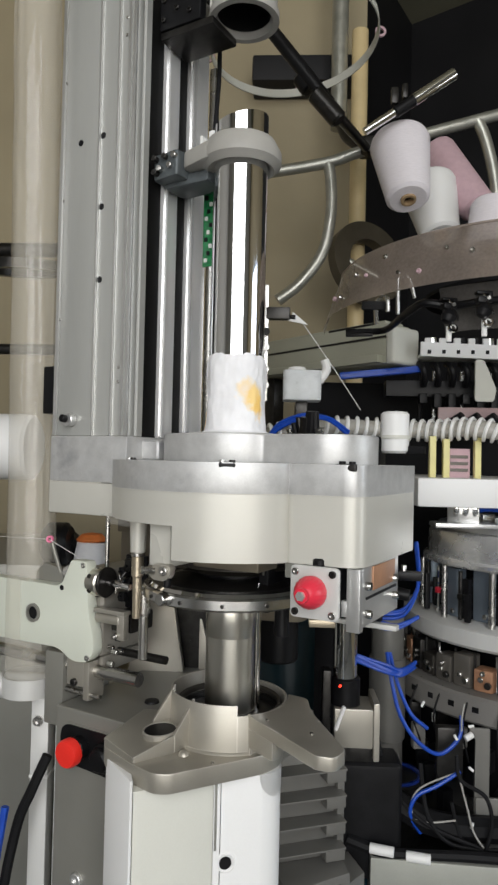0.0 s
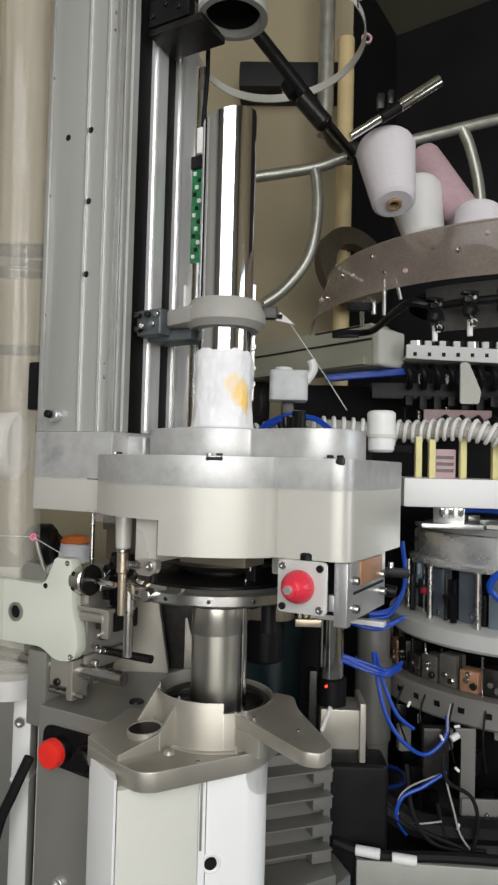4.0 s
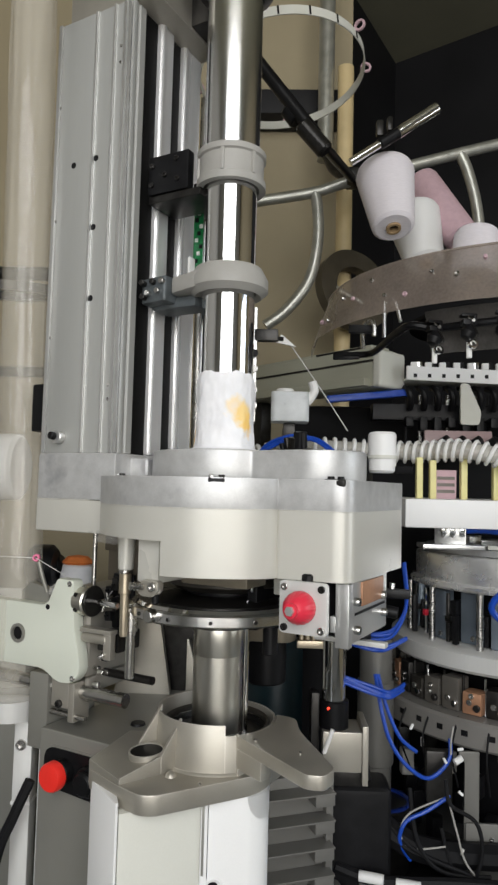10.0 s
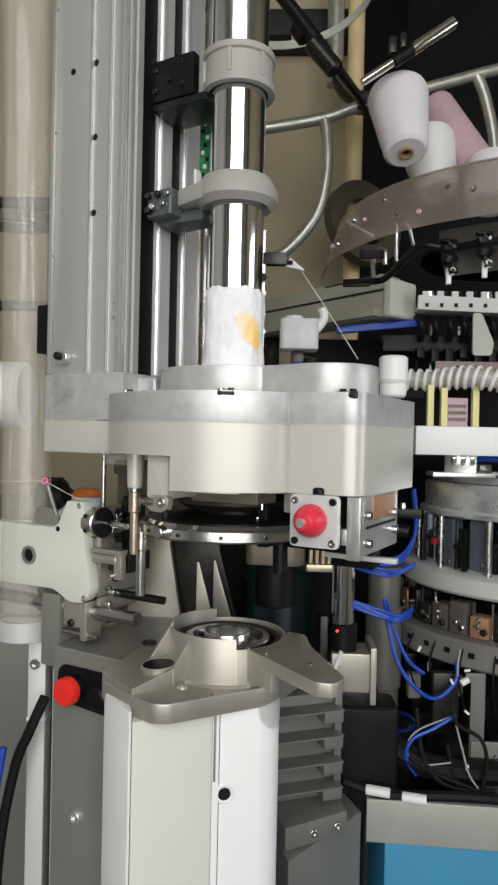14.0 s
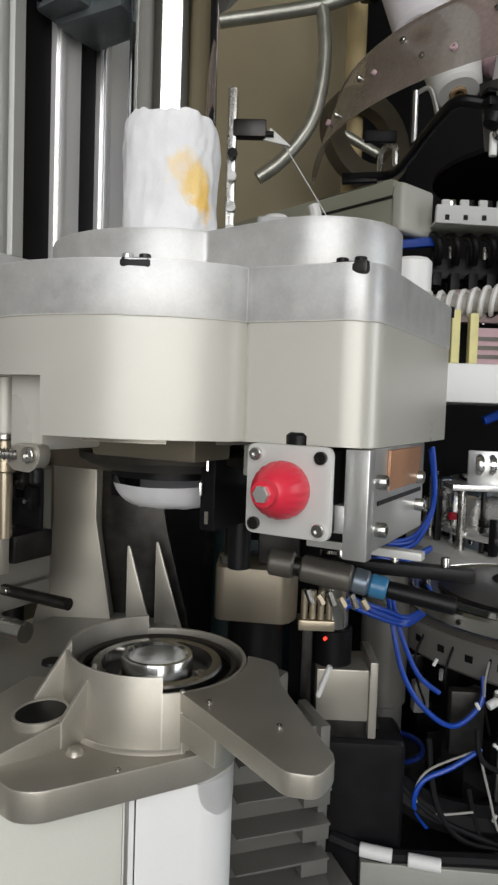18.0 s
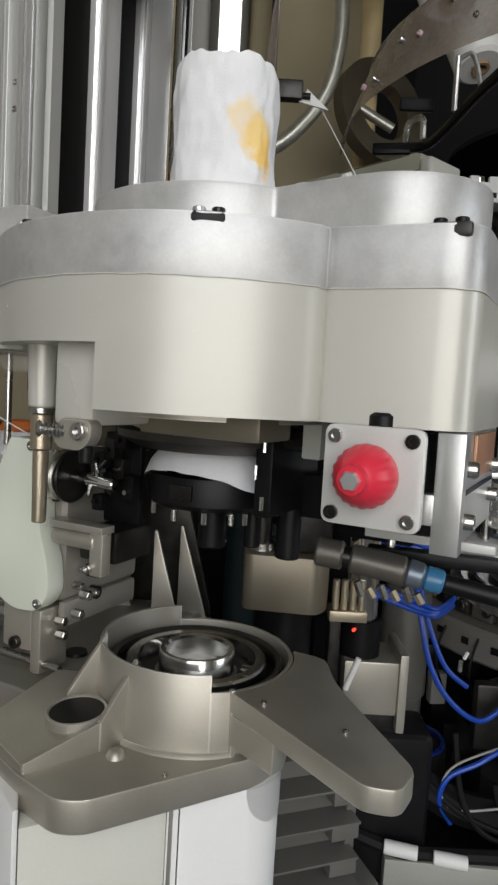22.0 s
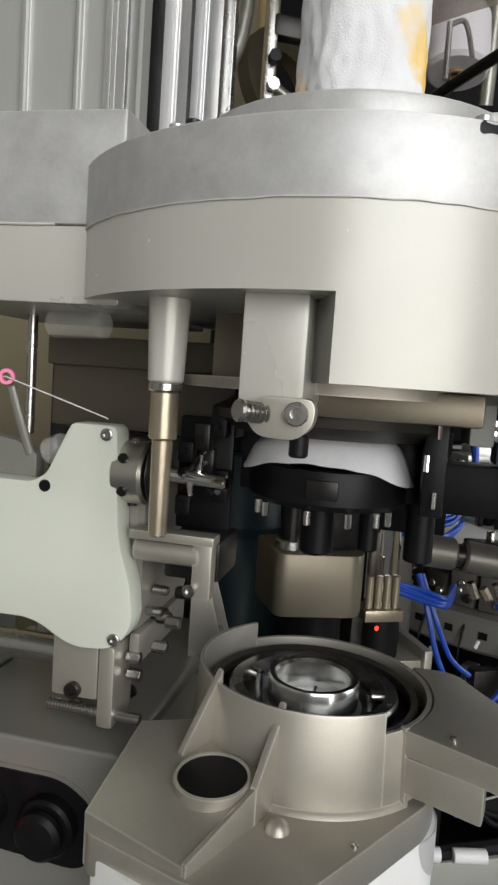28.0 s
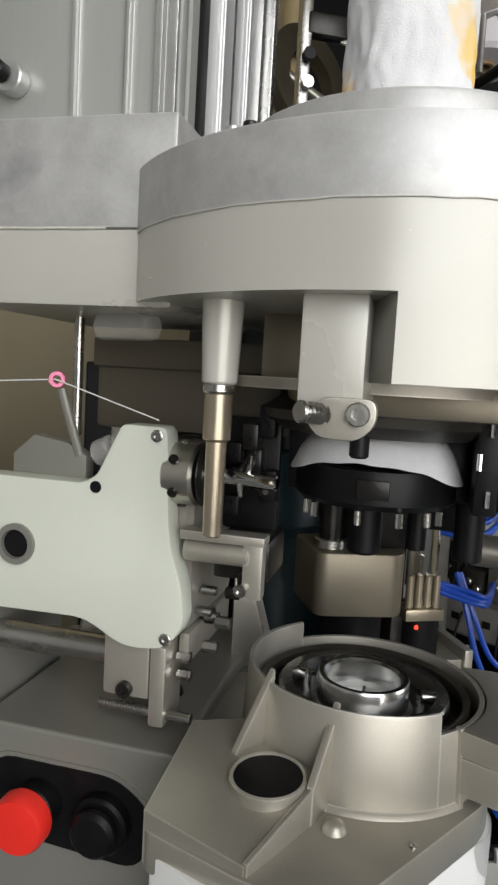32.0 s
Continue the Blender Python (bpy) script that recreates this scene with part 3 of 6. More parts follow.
# ---- column with its rails ----
def column():
    t = machine_thing("lift_column", "tall grooved aluminium profile column on the head", "column", 1.434)
    top, f = 0.650, -0.0745
    o = [(-0.262, -0.068), (-0.258, f)]
    for u in (-0.190, -0.156):
        o += [(u - 0.0022, f), (u - 0.0016, f - 0.003), (u + 0.0016, f - 0.003), (u + 0.0022, f)]
    o += [(-0.139, f), (-0.138, f - 0.003), (-0.134, f - 0.003), (-0.133, f), (-0.1275, f - 0.003), (-0.124, -0.0735), (-0.124, -0.064), (-0.127, -0.062), (-0.124, -0.058), (-0.124, -0.046), (-0.135, -0.045), (-0.135, 0.10), (-0.262, 0.10)]
    part("profile", prism(o, 0.0005, top, 0.0004, 1), COLM, t, "pale anodised aluminium profile")
    # light caught on the groove lips, put in as strips of brighter metal
    for u, w in ((-0.2605, 0.0030), (-0.1895, 0.0014), (-0.1555, 0.0012), (-0.1362, 0.0022), (-0.1275, 0.0026)):
        part("lit_profile_lip", box(u - w, u + w, f - 0.0042, f - 0.0001, 0.0008, top - 0.001, 0.0006), ALUB, t, "lip of the profile, its lit edge put in as brighter metal")
    for u, z in ((-0.2265, 0.425), (-0.184, 0.427), (-0.184, 0.325), (-0.184, 0.221)):
        part("bolt_hole", rod((u, f - 0.0004, z), (u, f + 0.006, z), 0.0046, 16), BLACK, t)
    for z in (0.345, 0.17, 0.52):
        screw(t, (-0.259, f, z), (-0.3, -1, 0), 0.003, 0.002)
    for z in (0.095, 0.075, 0.56, 0.585):
        screw(t, (-0.145, f, z), (0, -1, 0), 0.0024, 0.001)
    part("foot_bolt", rod((-0.229, f, 0.023), (-0.229, f - 0.011, 0.023), 0.0095, 20, bev=0.001), ALUB, t)
    part("foot_bolt_socket", rod((-0.231, f - 0.0105, 0.024), (-0.232, f - 0.019, 0.025), 0.0055, 16, bev=0.001), BLACK, t)
    part("slot_back", box(-0.136, -0.130, -0.045, 0.10, 0.0005, 0.95, 0.001), SLOT, t, "black slot behind the rails")
    for a, b in ((-0.010, 0.023), (0.050, 0.100)):
        part("rail", box(-0.134, -0.1225, a, b, 0.0005, 0.95, 0.004, 3), RAILM, t, "bright steel guide rail")
        part("rail_lip", box(-0.1228, -0.120, a + 0.003, a + 0.010, 0.0005, 0.95, 0.001), RAILM, t)
    part("rack", box(-0.126, -0.115, 0.106, 0.118, 0.0005, 0.60, 0.001), STEEL, t)
    part("top_block", box(-0.250, -0.09, -0.07, 0.10, 0.652, 1.0, 0.004), CAST, t)
    part("rear_case", box(-0.255, -0.14, -0.04, 0.10, 0.651, 1.02, 0.003), TANB, t)
    part("side_magnet", box(-0.305, -0.2625, -0.06, -0.02, 0.034, 0.106, 0.003), BLACK, t)
    return t


def tube_top(bm_top, tilt):
    for v in bm_top.verts:
        if v.co.z > 0.05:
            v.co.z += v.co.x * tilt
    return bm_top


def sock_tube():
    t = thing("suction_tube", "polished chrome suction tube standing in the head", "tube", (AX, AY, 1.44))
    prof = [(0.0345, 0.0), (0.0370, 0.0), (0.0370, 0.428), (0.0345, 0.428), (0.0345, 0.0)]
    part("pipe", tube_top(lathe(prof, 64), 0.22), CHROME, t)
    part("seat_ring", lathe([(0.0372, 0.0), (0.0395, 0.0), (0.0395, 0.005), (0.0372, 0.006)], 56, closed=True), STEEL, t)
    return t


def sock_knit():
    """White knit with the orange and peach yarn of the toe worked into it."""
    m = KNIT.copy()
    m.name = "white_knit_with_orange_toe"
    n, link = m.node_tree.nodes, m.node_tree.links.new
    b = n["Principled BSDF"]
    colour = b.inputs["Base Color"].links[0].from_socket
    co = n.new("ShaderNodeTexCoord")
    loops = n.new("ShaderNodeTexNoise")
    loops.inputs["Scale"].default_value, loops.inputs["Detail"].default_value = 95, 5
    link(co.outputs["Object"], loops.inputs["Vector"])
    for a, z, size, tall, tint in ((-64, 0.060, 0.0145, 1.0, (0.93, 0.76, 0.50)), (-64, 0.058, 0.0085, 1.0, (0.92, 0.78, 0.62)), (-46, 0.050, 0.0130, 0.8, (0.94, 0.68, 0.28)), (-36, 0.036, 0.0085, 0.6, (0.95, 0.62, 0.18)), (172, 0.022, 0.011, 0.8, (0.95, 0.56, 0.08))):
        away = n.new("ShaderNodeVectorMath")
        away.operation = "SUBTRACT"
        away.inputs[1].default_value = (0.040 * math.cos(radians(a)), 0.040 * math.sin(radians(a)), z)
        link(co.outputs["Object"], away.inputs[0])
        flat = n.new("ShaderNodeVectorMath")
        flat.operation = "MULTIPLY"
        flat.inputs[1].default_value = (1, 1, tall)
        link(away.outputs[0], flat.inputs[0])
        far = n.new("ShaderNodeVectorMath")
        far.operation = "LENGTH"
        link(flat.outputs[0], far.inputs[0])
        ragged = n.new("ShaderNodeMath")
        ragged.operation = "MULTIPLY_ADD"
        ragged.inputs[1].default_value = 0.020
        link(loops.outputs["Fac"], ragged.inputs[0])
        link(far.outputs["Value"], ragged.inputs[2])
        mask = n.new("ShaderNodeMapRange")
        mask.inputs["From Min"].default_value, mask.inputs["From Max"].default_value = size + 0.0135, size + 0.0055
        link(ragged.outputs[0], mask.inputs["Value"])
        mix = n.new("ShaderNodeMixRGB")
        mix.inputs["Color2"].default_value = (*tint, 1)
        link(mask.outputs["Result"], mix.inputs["Fac"])
        link(colour, mix.inputs["Color1"])
        colour = mix.outputs["Color"]
    link(colour, b.inputs["Base Color"])
    return m


def sock():
    t = thing("sock", "white knitted sock with an orange toe pulled over the tube", "sock", (AX, AY, 1.438))
    n, h = 160, 90
    bm = bmesh.new()
    rings = []
    for j in range(h + 1):
        z = 0.108 * j / h
        ring = []
        for k in range(n):
            a = 2 * math.pi * k / n
            p = Vector((math.cos(a) * 3, math.sin(a) * 3, z * 45))
            r = 0.0398 + 0.0022 * noise.noise(p * 0.7) + 0.0012 * noise.noise(p * 1.9 + Vector((4, 0, 0))) + 0.002 * math.exp(-((z - 0.0) / 0.02) ** 2)
            r -= 0.0035 * max(0.0, (j / h - 0.9) / 0.1) ** 2
            ring.append(bm.verts.new((r * math.cos(a), r * math.sin(a), z + 0.0025 * noise.noise(p * 0.5) * (j / h))))
        rings.append(ring)
    for a, b in zip(rings, rings[1:]):
        for k in range(n):
            bm.faces.new((a[k], a[(k + 1) % n], b[(k + 1) % n], b[k]))
    part("cloth", bm, sock_knit(), t)
    part("hem", lathe([(0.040, 0.0), (0.0445, 0.0008), (0.0455, 0.003), (0.0440, 0.0055), (0.040, 0.006)], 64, closed=True), KNIT, t, "turned hem resting on the lid")
    return t


def collar_carriage():
    """The lower clamp ring that runs on the rails."""
    t = machine_thing("collar_carriage", "grey plastic clamp ring on a blue-grey cast carriage", "clamp ring", 1.672)
    prof = [(0.0385, -0.012), (0.046, -0.018), (0.0555, -0.010), (0.0555, 0.004), (0.047, 0.020), (0.0385, 0.022)]
    part("ring", lathe(prof, 56, closed=True), GREYP, t, "grey plastic ring with sloped lips")
    part("ring_ear", prism(rounded([(-0.075, -0.035), (-0.02, -0.052), (0.0, -0.04), (-0.02, 0.045), (-0.075, 0.03)], 0.010), -0.013, 0.010, 0.004), GREYP, t)
    part("arm", box(-0.115, -0.04, -0.022, 0.02, -0.030, -0.0135, 0.005), BLUEG, t)
    block = part("slide_block", prism(rounded([(-0.121, -0.040), (-0.075, -0.046), (-0.068, 0.035), (-0.121, 0.04)], 0.006), -0.024, 0.012, 0.005), BLUEG, t, "blue-grey cast slide block")
    for k, (x, z) in enumerate(((-0.113, 0.004), (-0.104, -0.012), (-0.096, 0.004), (-0.087, -0.010), (-0.112, -0.016), (-0.080, 0.003))):
        part("bolt", rod((x, -0.041, z), (x, -0.051, z), 0.0042, 12, bev=0.0008), STEEL if k % 2 else DSTEEL, block)
    part("flag", box(-0.085, -0.081, 0.022, 0.036, 0.006, 0.06, 0.001), WHITE, t, "white plastic sensor flag")
    return t


def sensor_board():
    t = thing("sensor_board", "green sensor board with small components beside the rail", "circuit board", (-0.068, 1.05, 1.80), turn=TURN)
    part("board", box(-0.012, 0.010, -0.002, 0.001, -0.106, 0.042, 0.001), GREENP, t)
    part("end_cap", box(-0.013, 0.011, -0.006, 0.004, 0.036, 0.056, 0.003), BLACK, t)
    for k in range(13):
        z = -0.100 + 0.0105 * k
        part("component", box(-0.008 + 0.004 * (k % 3), -0.003 + 0.004 * (k % 3), -0.005, -0.002, z, z + 0.006, 0.0006), BLACK if k % 2 else WHITE, t)
    part("cable", pipe([(0, 0.004, 0.05), (0.001, 0.006, 0.12), (0.003, 0.01, 0.2), (0.0, 0.01, 0.36)], 0.0035), RUBBER, t)
    part("plug", box(-0.005, 0.005, -0.003, 0.006, 0.06, 0.10, 0.002), WHITE, t)
    return t


def upper_tube():
    """The telescoping tube that comes down over the lower one."""
    t = machine_thing("telescoping_tube", "chrome upper tube in a grey clamp collar", "tube", 1.828)
    part("pipe", lathe([(0.0372, -0.012), (0.0392, -0.012), (0.0392, 0.62), (0.0372, 0.62), (0.0372, -0.012)], 64), TUBEM, t)
    col = part("collar", lathe([(0.0398, -0.022), (0.0485, -0.022), (0.0485, -0.012), (0.0455, -0.010), (0.0455, 0.018), (0.0485, 0.020), (0.0485, 0.028), (0.0398, 0.028)], 56, closed=True), GREYP, t, "grey collar with two raised bands")
    for a in (220, 285, 340):
        part("collar_rib", moved(box(0.044, 0.0485, -0.0025, 0.0025, -0.011, 0.019, 0.0005), pose(0, 0, 0, 0, 0, a)), GREYP, col)
    part("mount_plate", box(-0.119, -0.050, -0.035, -0.02, -0.020, 0.036, 0.002), BLACK, t, "black mounting plate")
    part("mount_arm", box(-0.119, -0.03, -0.033, 0.03, -0.032, -0.021, 0.002), DSTEEL, t)
    for x, z in ((-0.112, 0.022), (-0.112, -0.006), (-0.07, 0.026), (-0.068, -0.004), (-0.09, 0.006)):
        screw(t, (x, -0.035, z), (0, -1, 0), 0.0038, 0.003, DSTEEL)
    return t


def tube_socket():
    t = thing("suction_funnel", "dark cast funnel around the top of the tube", "funnel", (AX, AY, 2.09), turn=TURN)
    part("funnel", lathe([(0.041, 0.0), (0.055, 0.01), (0.072, 0.05), (0.080, 0.16), (0.080, 0.3), (0.041, 0.3)], 48, closed=True), DSTEEL, t)
    part("bracket", box(-0.11, -0.05, 0.02, 0.08, 0.0, 0.09, 0.004), DSTEEL, t)
    part("white_tube", rod((0.07, 0.02, 0.1), (0.07, 0.02, 0.3), 0.02, 20), WHITE, t)
    return t


# ---- discs, rings and the lower tube ----
def transfer_disc():
    """The disc that swings out to the side; its pose is that of its middle."""
    t = thing("transfer_disc", "polished steel transfer disc with a dark needle dial", "disc", (AX, AY, 1.234))
    part("rim", lathe([(0.088, -0.010), (0.116, -0.010), (0.1205, -0.007), (0.1205, 0.004), (0.117, 0.0065), (0.113, 0.005), (0.088, 0.006)], 88, closed=True), RIM, t, "polished steel rim")
    part("edge_bead", lathe([(0.100, 0.0055), (0.104, 0.0095), (0.108, 0.0095), (0.111, 0.0055)], 88, closed=True), CHROME, t)
    part("dial", lathe([(0.042, 0.0), (0.090, 0.0), (0.092, 0.010), (0.062, 0.016), (0.042, 0.016)], 88, closed=True), DSTEEL, t, "oily dark needle dial")
    for k in range(14):
        a = radians(12 + 25.7 * k)
        u = Vector((math.cos(a), math.sin(a), 0))
        screw(t, u * 0.1205 + Vector((0, 0, -0.002)), u, 0.0024, 0.0015, DSTEEL)
    u = Vector((math.cos(radians(232)), math.sin(radians(232)), 0))
    part("rim_bolt", rod(u * 0.119, u * 0.131, 0.008, 18, bev=0.001), STEEL, t)
    v = Vector((math.cos(radians(150)), math.sin(radians(150)), 0))
    part("hook", join(rod(v * 0.117, v * 0.131, 0.005, 14), lathe([(0.004, -0.003), (0.008, -0.003), (0.008, 0.003), (0.004, 0.003)], 20, Matrix.Translation(v * 0.134) @ pose(0, 0, 0, 90, 0, 60), closed=True)), CHROME, t, "small bright hook")
    part("pin_socket", rod((-0.112, -0.036, 0.0), (-0.112, -0.036, -0.032), 0.0085, 20, bev=0.001), STEEL, t)
    part("stop_pin", rod((-0.112, -0.036, -0.030), (-0.112, -0.036, -0.092), 0.0062, 18, bev=0.001), STEEL, t, "slender steel stop pin")
    return t


def lower_tube():
    t = thing("lower_tube", "satin steel tube rising out of the base ring", "tube", (AX, AY, 1.05))
    part("pipe", lathe([(0.030, -0.16), (0.033, -0.16), (0.033, 0.175), (0.030, 0.175), (0.030, -0.16)], 64), BRUSH, t)
    part("top_sleeve", lathe([(0.0331, 0.120), (0.0336, 0.121), (0.0336, 0.174), (0.0331, 0.175)], 64, closed=True), BRUSH, t)
    return t


def guide_ring():
    t = thing("guide_ring", "steel guide ring on two slender chrome rods", "guide ring", (AX, AY, 1.222))
    part("ring", lathe([(0.0485, -0.012), (0.0560, -0.012), (0.0575, -0.010), (0.0575, -0.002), (0.0560, 0.0), (0.0485, 0.0)], 64, closed=True), STEEL, t)
    for x, y in ((0.038, -0.012), (-0.030, 0.030)):
        part("guide_rod", rod((x, y, -0.24), (x, y, -0.004), 0.0034, 14), CHROME, t)
        k = 0.053 / math.hypot(x, y)
        part("rod_bridge", rod((x, y, -0.006), (x * k, y * k, -0.006), 0.0045, 12), STEEL, t)
    return t


def sewing_ring():
    t = thing("sewing_ring", "dull dished ring under the head", "needle ring", (SX, SY, 1.264))
    part("ring", lathe([(0.050, -0.007), (0.066, -0.009), (0.081, -0.001), (0.082, 0.005), (0.066, 0.014), (0.050, 0.018)], 72, closed=True), RINGM, t)
    part("needle_track", lathe([(0.050, -0.0065), (0.058, -0.0095), (0.060, -0.0085), (0.050, -0.004)], 72, closed=True), DSTEEL, t)
    return t


def flip_ring():
    """The half ring that turns over with the sock's open toe; it turns about the machine's own x."""
    t = thing("flip_ring", "black half ring that folds the open white sock toe", "half ring", (SX, SY, 1.243), turn=TURN)
    part("half_ring", lathe([(0.042, -0.009), (0.0535, -0.009), (0.0545, -0.013), (0.0545, -0.030), (0.050, -0.034), (0.042, -0.034)], 40, pose(0, 0, 0, 0, 0, 175), closed=True, arc=190.0), BLACK, t, "black anodised half ring")
    part("rear_half", lathe([(0.042, -0.012), (0.0525, -0.012), (0.0525, -0.030), (0.042, -0.030)], 40, closed=True, arc=170.0), BLACK, t)
    part("joint", box(-0.008, 0.012, -0.0560, -0.052, -0.026, -0.014, 0.001), DSTEEL, t)
    part("ring_floor", lathe([(0, -0.030), (0.043, -0.030), (0.043, -0.033), (0, -0.033)], 36), BLACK, t)
    n, bm = 72, bmesh.new()
    rows = []
    for j in range(8):
        u = j / 7
        row = []
        for k in range(n):
            a = 2 * math.pi * k / n
            r = 0.012 + 0.040 * u ** 0.62 + 0.0022 * u * noise.noise(Vector((math.cos(a) * 2.2, math.sin(a) * 2.2, u * 2)))
            r += 0.008 * u ** 2 * (max(0.0, math.cos(a + 0.35)) ** 6 + max(0.0, -math.cos(a - 0.3)) ** 8)
            z = 0.0165 - 0.004 * u - 0.018 * u ** 3.2 + 0.0012 * noise.noise(Vector((math.cos(a) * 3, math.sin(a) * 3, u * 4))) - u ** 9 * (0.012 * max(0.0, math.cos(a + 0.35)) ** 6 + 0.009 * max(0.0, -math.cos(a - 0.3)) ** 8)
            row.append(bm.verts.new((r * math.cos(a), r * math.sin(a), z)))
        rows.append(row)
    for a, b in zip(rows, rows[1:]):
        for k in range(n):
            bm.faces.new((a[k], a[(k + 1) % n], b[(k + 1) % n], b[k]))
    bm.faces.new(rows[0])
    part("sock_toe", bm, KNIT, t, "folded edge of white sock")
    for k, a in enumerate((208, 222, 262, 292, 316, 330)):
        c = Vector((0.0495 * math.cos(radians(a)), 0.0495 * math.sin(radians(a)), -0.034))
        part("pin", rod(c, c + Vector((0, 0, -0.010)), 0.0024, 12, bev=0.0006), CHROME if k % 2 else STEEL, t)
    part("shaft", rod((-0.006, 0.01, -0.034), (-0.006, 0.01, -0.075), 0.012, 20, bev=0.002), BLACK, t)
    part("shaft", rod((0.03, 0.015, -0.034), (0.03, 0.015, -0.07), 0.007, 16, bev=0.001), BLACK, t)
    for x in (-0.052, 0.052):
        part("hinge", box(x - 0.008, x + 0.008, -0.012, 0.012, -0.03, 0.012, 0.002), BLACK, t)
    return t


def ring_carrier():
    """The dark bracket work behind the half ring."""
    t = machine_thing("ring_carrier", "dark bracket work that carries the half ring", "bracket", 1.20)
    part("post", rod((0.062, 0.03, -0.03), (0.062, 0.03, 0.08), 0.010, 16, bev=0.001), BLACK, t)
    part("plate", box(0.058, 0.072, -0.03, 0.06, 0.012, 0.075, 0.002), BLACK, t)
    part("hanger", box(0.085, 0.10, -0.01, 0.05, 0.056, 0.086, 0.002), WHITEB, t)
    for k in range(6):
        part("valve", box(0.106 + 0.016 * k, 0.117 + 0.016 * k, 0.02, 0.05, 0.042, 0.058 + 0.009 * (k % 3), 0.002), (GREYBL, BLACK, STEEL)[k % 3], t)
        part("valve_cap", rod((0.1115 + 0.016 * k, 0.018, 0.050), (0.1115 + 0.016 * k, 0.0215, 0.050), 0.0034, 10), (CHROME, WHITE)[k % 2], t)
    part("slide", box(0.05, 0.19, 0.03, 0.06, 0.005, 0.04, 0.002), BLACK, t)
    part("slide_rail", box(0.125, 0.22, 0.03, 0.042, -0.002, 0.0045, 0.001), ALU, t)
    for k, (x, z) in enumerate(((0.06, 0.04), (0.066, 0.06), (0.066, 0.018))):
        part("bright_pin", rod((x, -0.032, z), (x, -0.032, z + 0.010), 0.0016, 8), CHROME, t)
    return t


# ---- the base casting ----
def base_ring():
    t = machine_thing("base_casting", "grey ribbed base casting with a ring and two arms", "casting", 1.042)
    flange = rounded([(-0.104, -0.131), (-0.046, -0.150), (-0.006, -0.1575), (0.011, -0.149), (0.081, -0.042), (0.086, -0.006), (0.05, 0.07), (-0.06, 0.08), (-0.105, -0.06)], [0.006, 0.004, 0.014, 0.016, 0.014, 0.02, 0.02, 0.02, 0.02])
    part("flange", prism(flange, -0.024, 0.0, 0.0025), CAST, t, "flat grey flange")
    part("barrel", lathe([(0.074, -0.004), (0.0815, -0.004), (0.0786, 0.0565), (0.0775, 0.0585), (0.0752, 0.0580), (0.0750, 0.0440)], 44, pose(0, 0, 0, 0, 0, 133), closed=True, arc=176.0), CAST, t, "tall half of the barrel wall")
    part("low_wall", lathe([(0.074, -0.004), (0.0815, -0.004), (0.0792, 0.0440), (0.0782, 0.0458), (0.0755, 0.0455), (0.0750, 0.0400)], 44, pose(0, 0, 0, 0, 0, -51), closed=True, arc=184.0), CAST, t, "low half of the barrel wall")
    part("floor_ring", lathe([(0.034, 0.006), (0.0745, 0.006), (0.0745, 0.030), (0.0700, 0.030), (0.0690, 0.024), (0.034, 0.024)], 56, closed=True), DSTEEL, t)
    part("inner_groove", lathe([(0.0655, 0.0345), (0.0705, 0.0345), (0.0705, 0.0405), (0.0690, 0.0420), (0.0655, 0.0400)], 64, closed=True), RINGM, t)
    part("inner_seat", lathe([(0.034, 0.012), (0.0598, 0.012), (0.0598, 0.026), (0.045, 0.030), (0.034, 0.030)], 56, closed=True), DSTEEL, t, "dark machined seat")
    part("bearing", lathe([(0.0250, 0.012), (0.0312, 0.012), (0.0312, 0.0475), (0.0302, 0.049), (0.0268, 0.049), (0.0250, 0.0470)], 56, closed=True), RIM, t, "polished steel bearing")
    part("bearing_bore", lathe([(0, 0.030), (0.0225, 0.030), (0.0252, 0.033), (0.0252, 0.028), (0, 0.026)], 40), ALU, t, "bright disc in the bearing")
    part("bore_slot", box(-0.001, 0.001, 0.004, 0.022, 0.0302, 0.0308, 0), DSTEEL, t)
    part("well", lathe([(0, 0.006), (0.0335, 0.012), (0.034, 0.030), (0.0345, 0.006)], 40), ALU, t)
    hug = arc(0, 0, 0.0798, 34, -41, 12)
    arm = rounded(hug + [(0.178, -0.112), (0.198, -0.106), (0.200, -0.080), (0.118, 0.006), (0.096, 0.045)], [0] * 13 + [0.006, 0.008, 0.008, 0.03, 0.012])
    part("arm", prism(arm, 0.031, 0.047, 0.002), CAST, t, "long flat arm")
    part("arm_web", prism([(0.062, -0.054), (0.105, -0.073), (0.108, -0.060), (0.085, 0.02), (0.080, 0.0)], 0.008, 0.0312, 0.002), CAST, t)
    # the raised wedge, two sloping ribs and the front panel between them and the arm
    bm = bmesh.new()
    top = [(-0.104, -0.1295, 0.0100), (-0.0430, -0.1480, 0.0052), (-0.0191, -0.0989, 0.0204), (-0.0120, -0.070, 0.0212), (-0.060, -0.030, 0.0212), (-0.104, -0.050, 0.0212)]
    hi = [bm.verts.new(p) for p in top]
    lo = [bm.verts.new((p[0], p[1], -0.02)) for p in top]
    mid = bm.verts.new((-0.052, -0.092, 0.0195))
    for k in range(6):
        bm.faces.new((hi[k], hi[(k + 1) % 6], mid))
        bm.faces.new((lo[k], lo[(k + 1) % 6], hi[(k + 1) % 6], hi[k]))
    part("wedge", bm, CAST, t, "sloping side of the casting", None, 25)

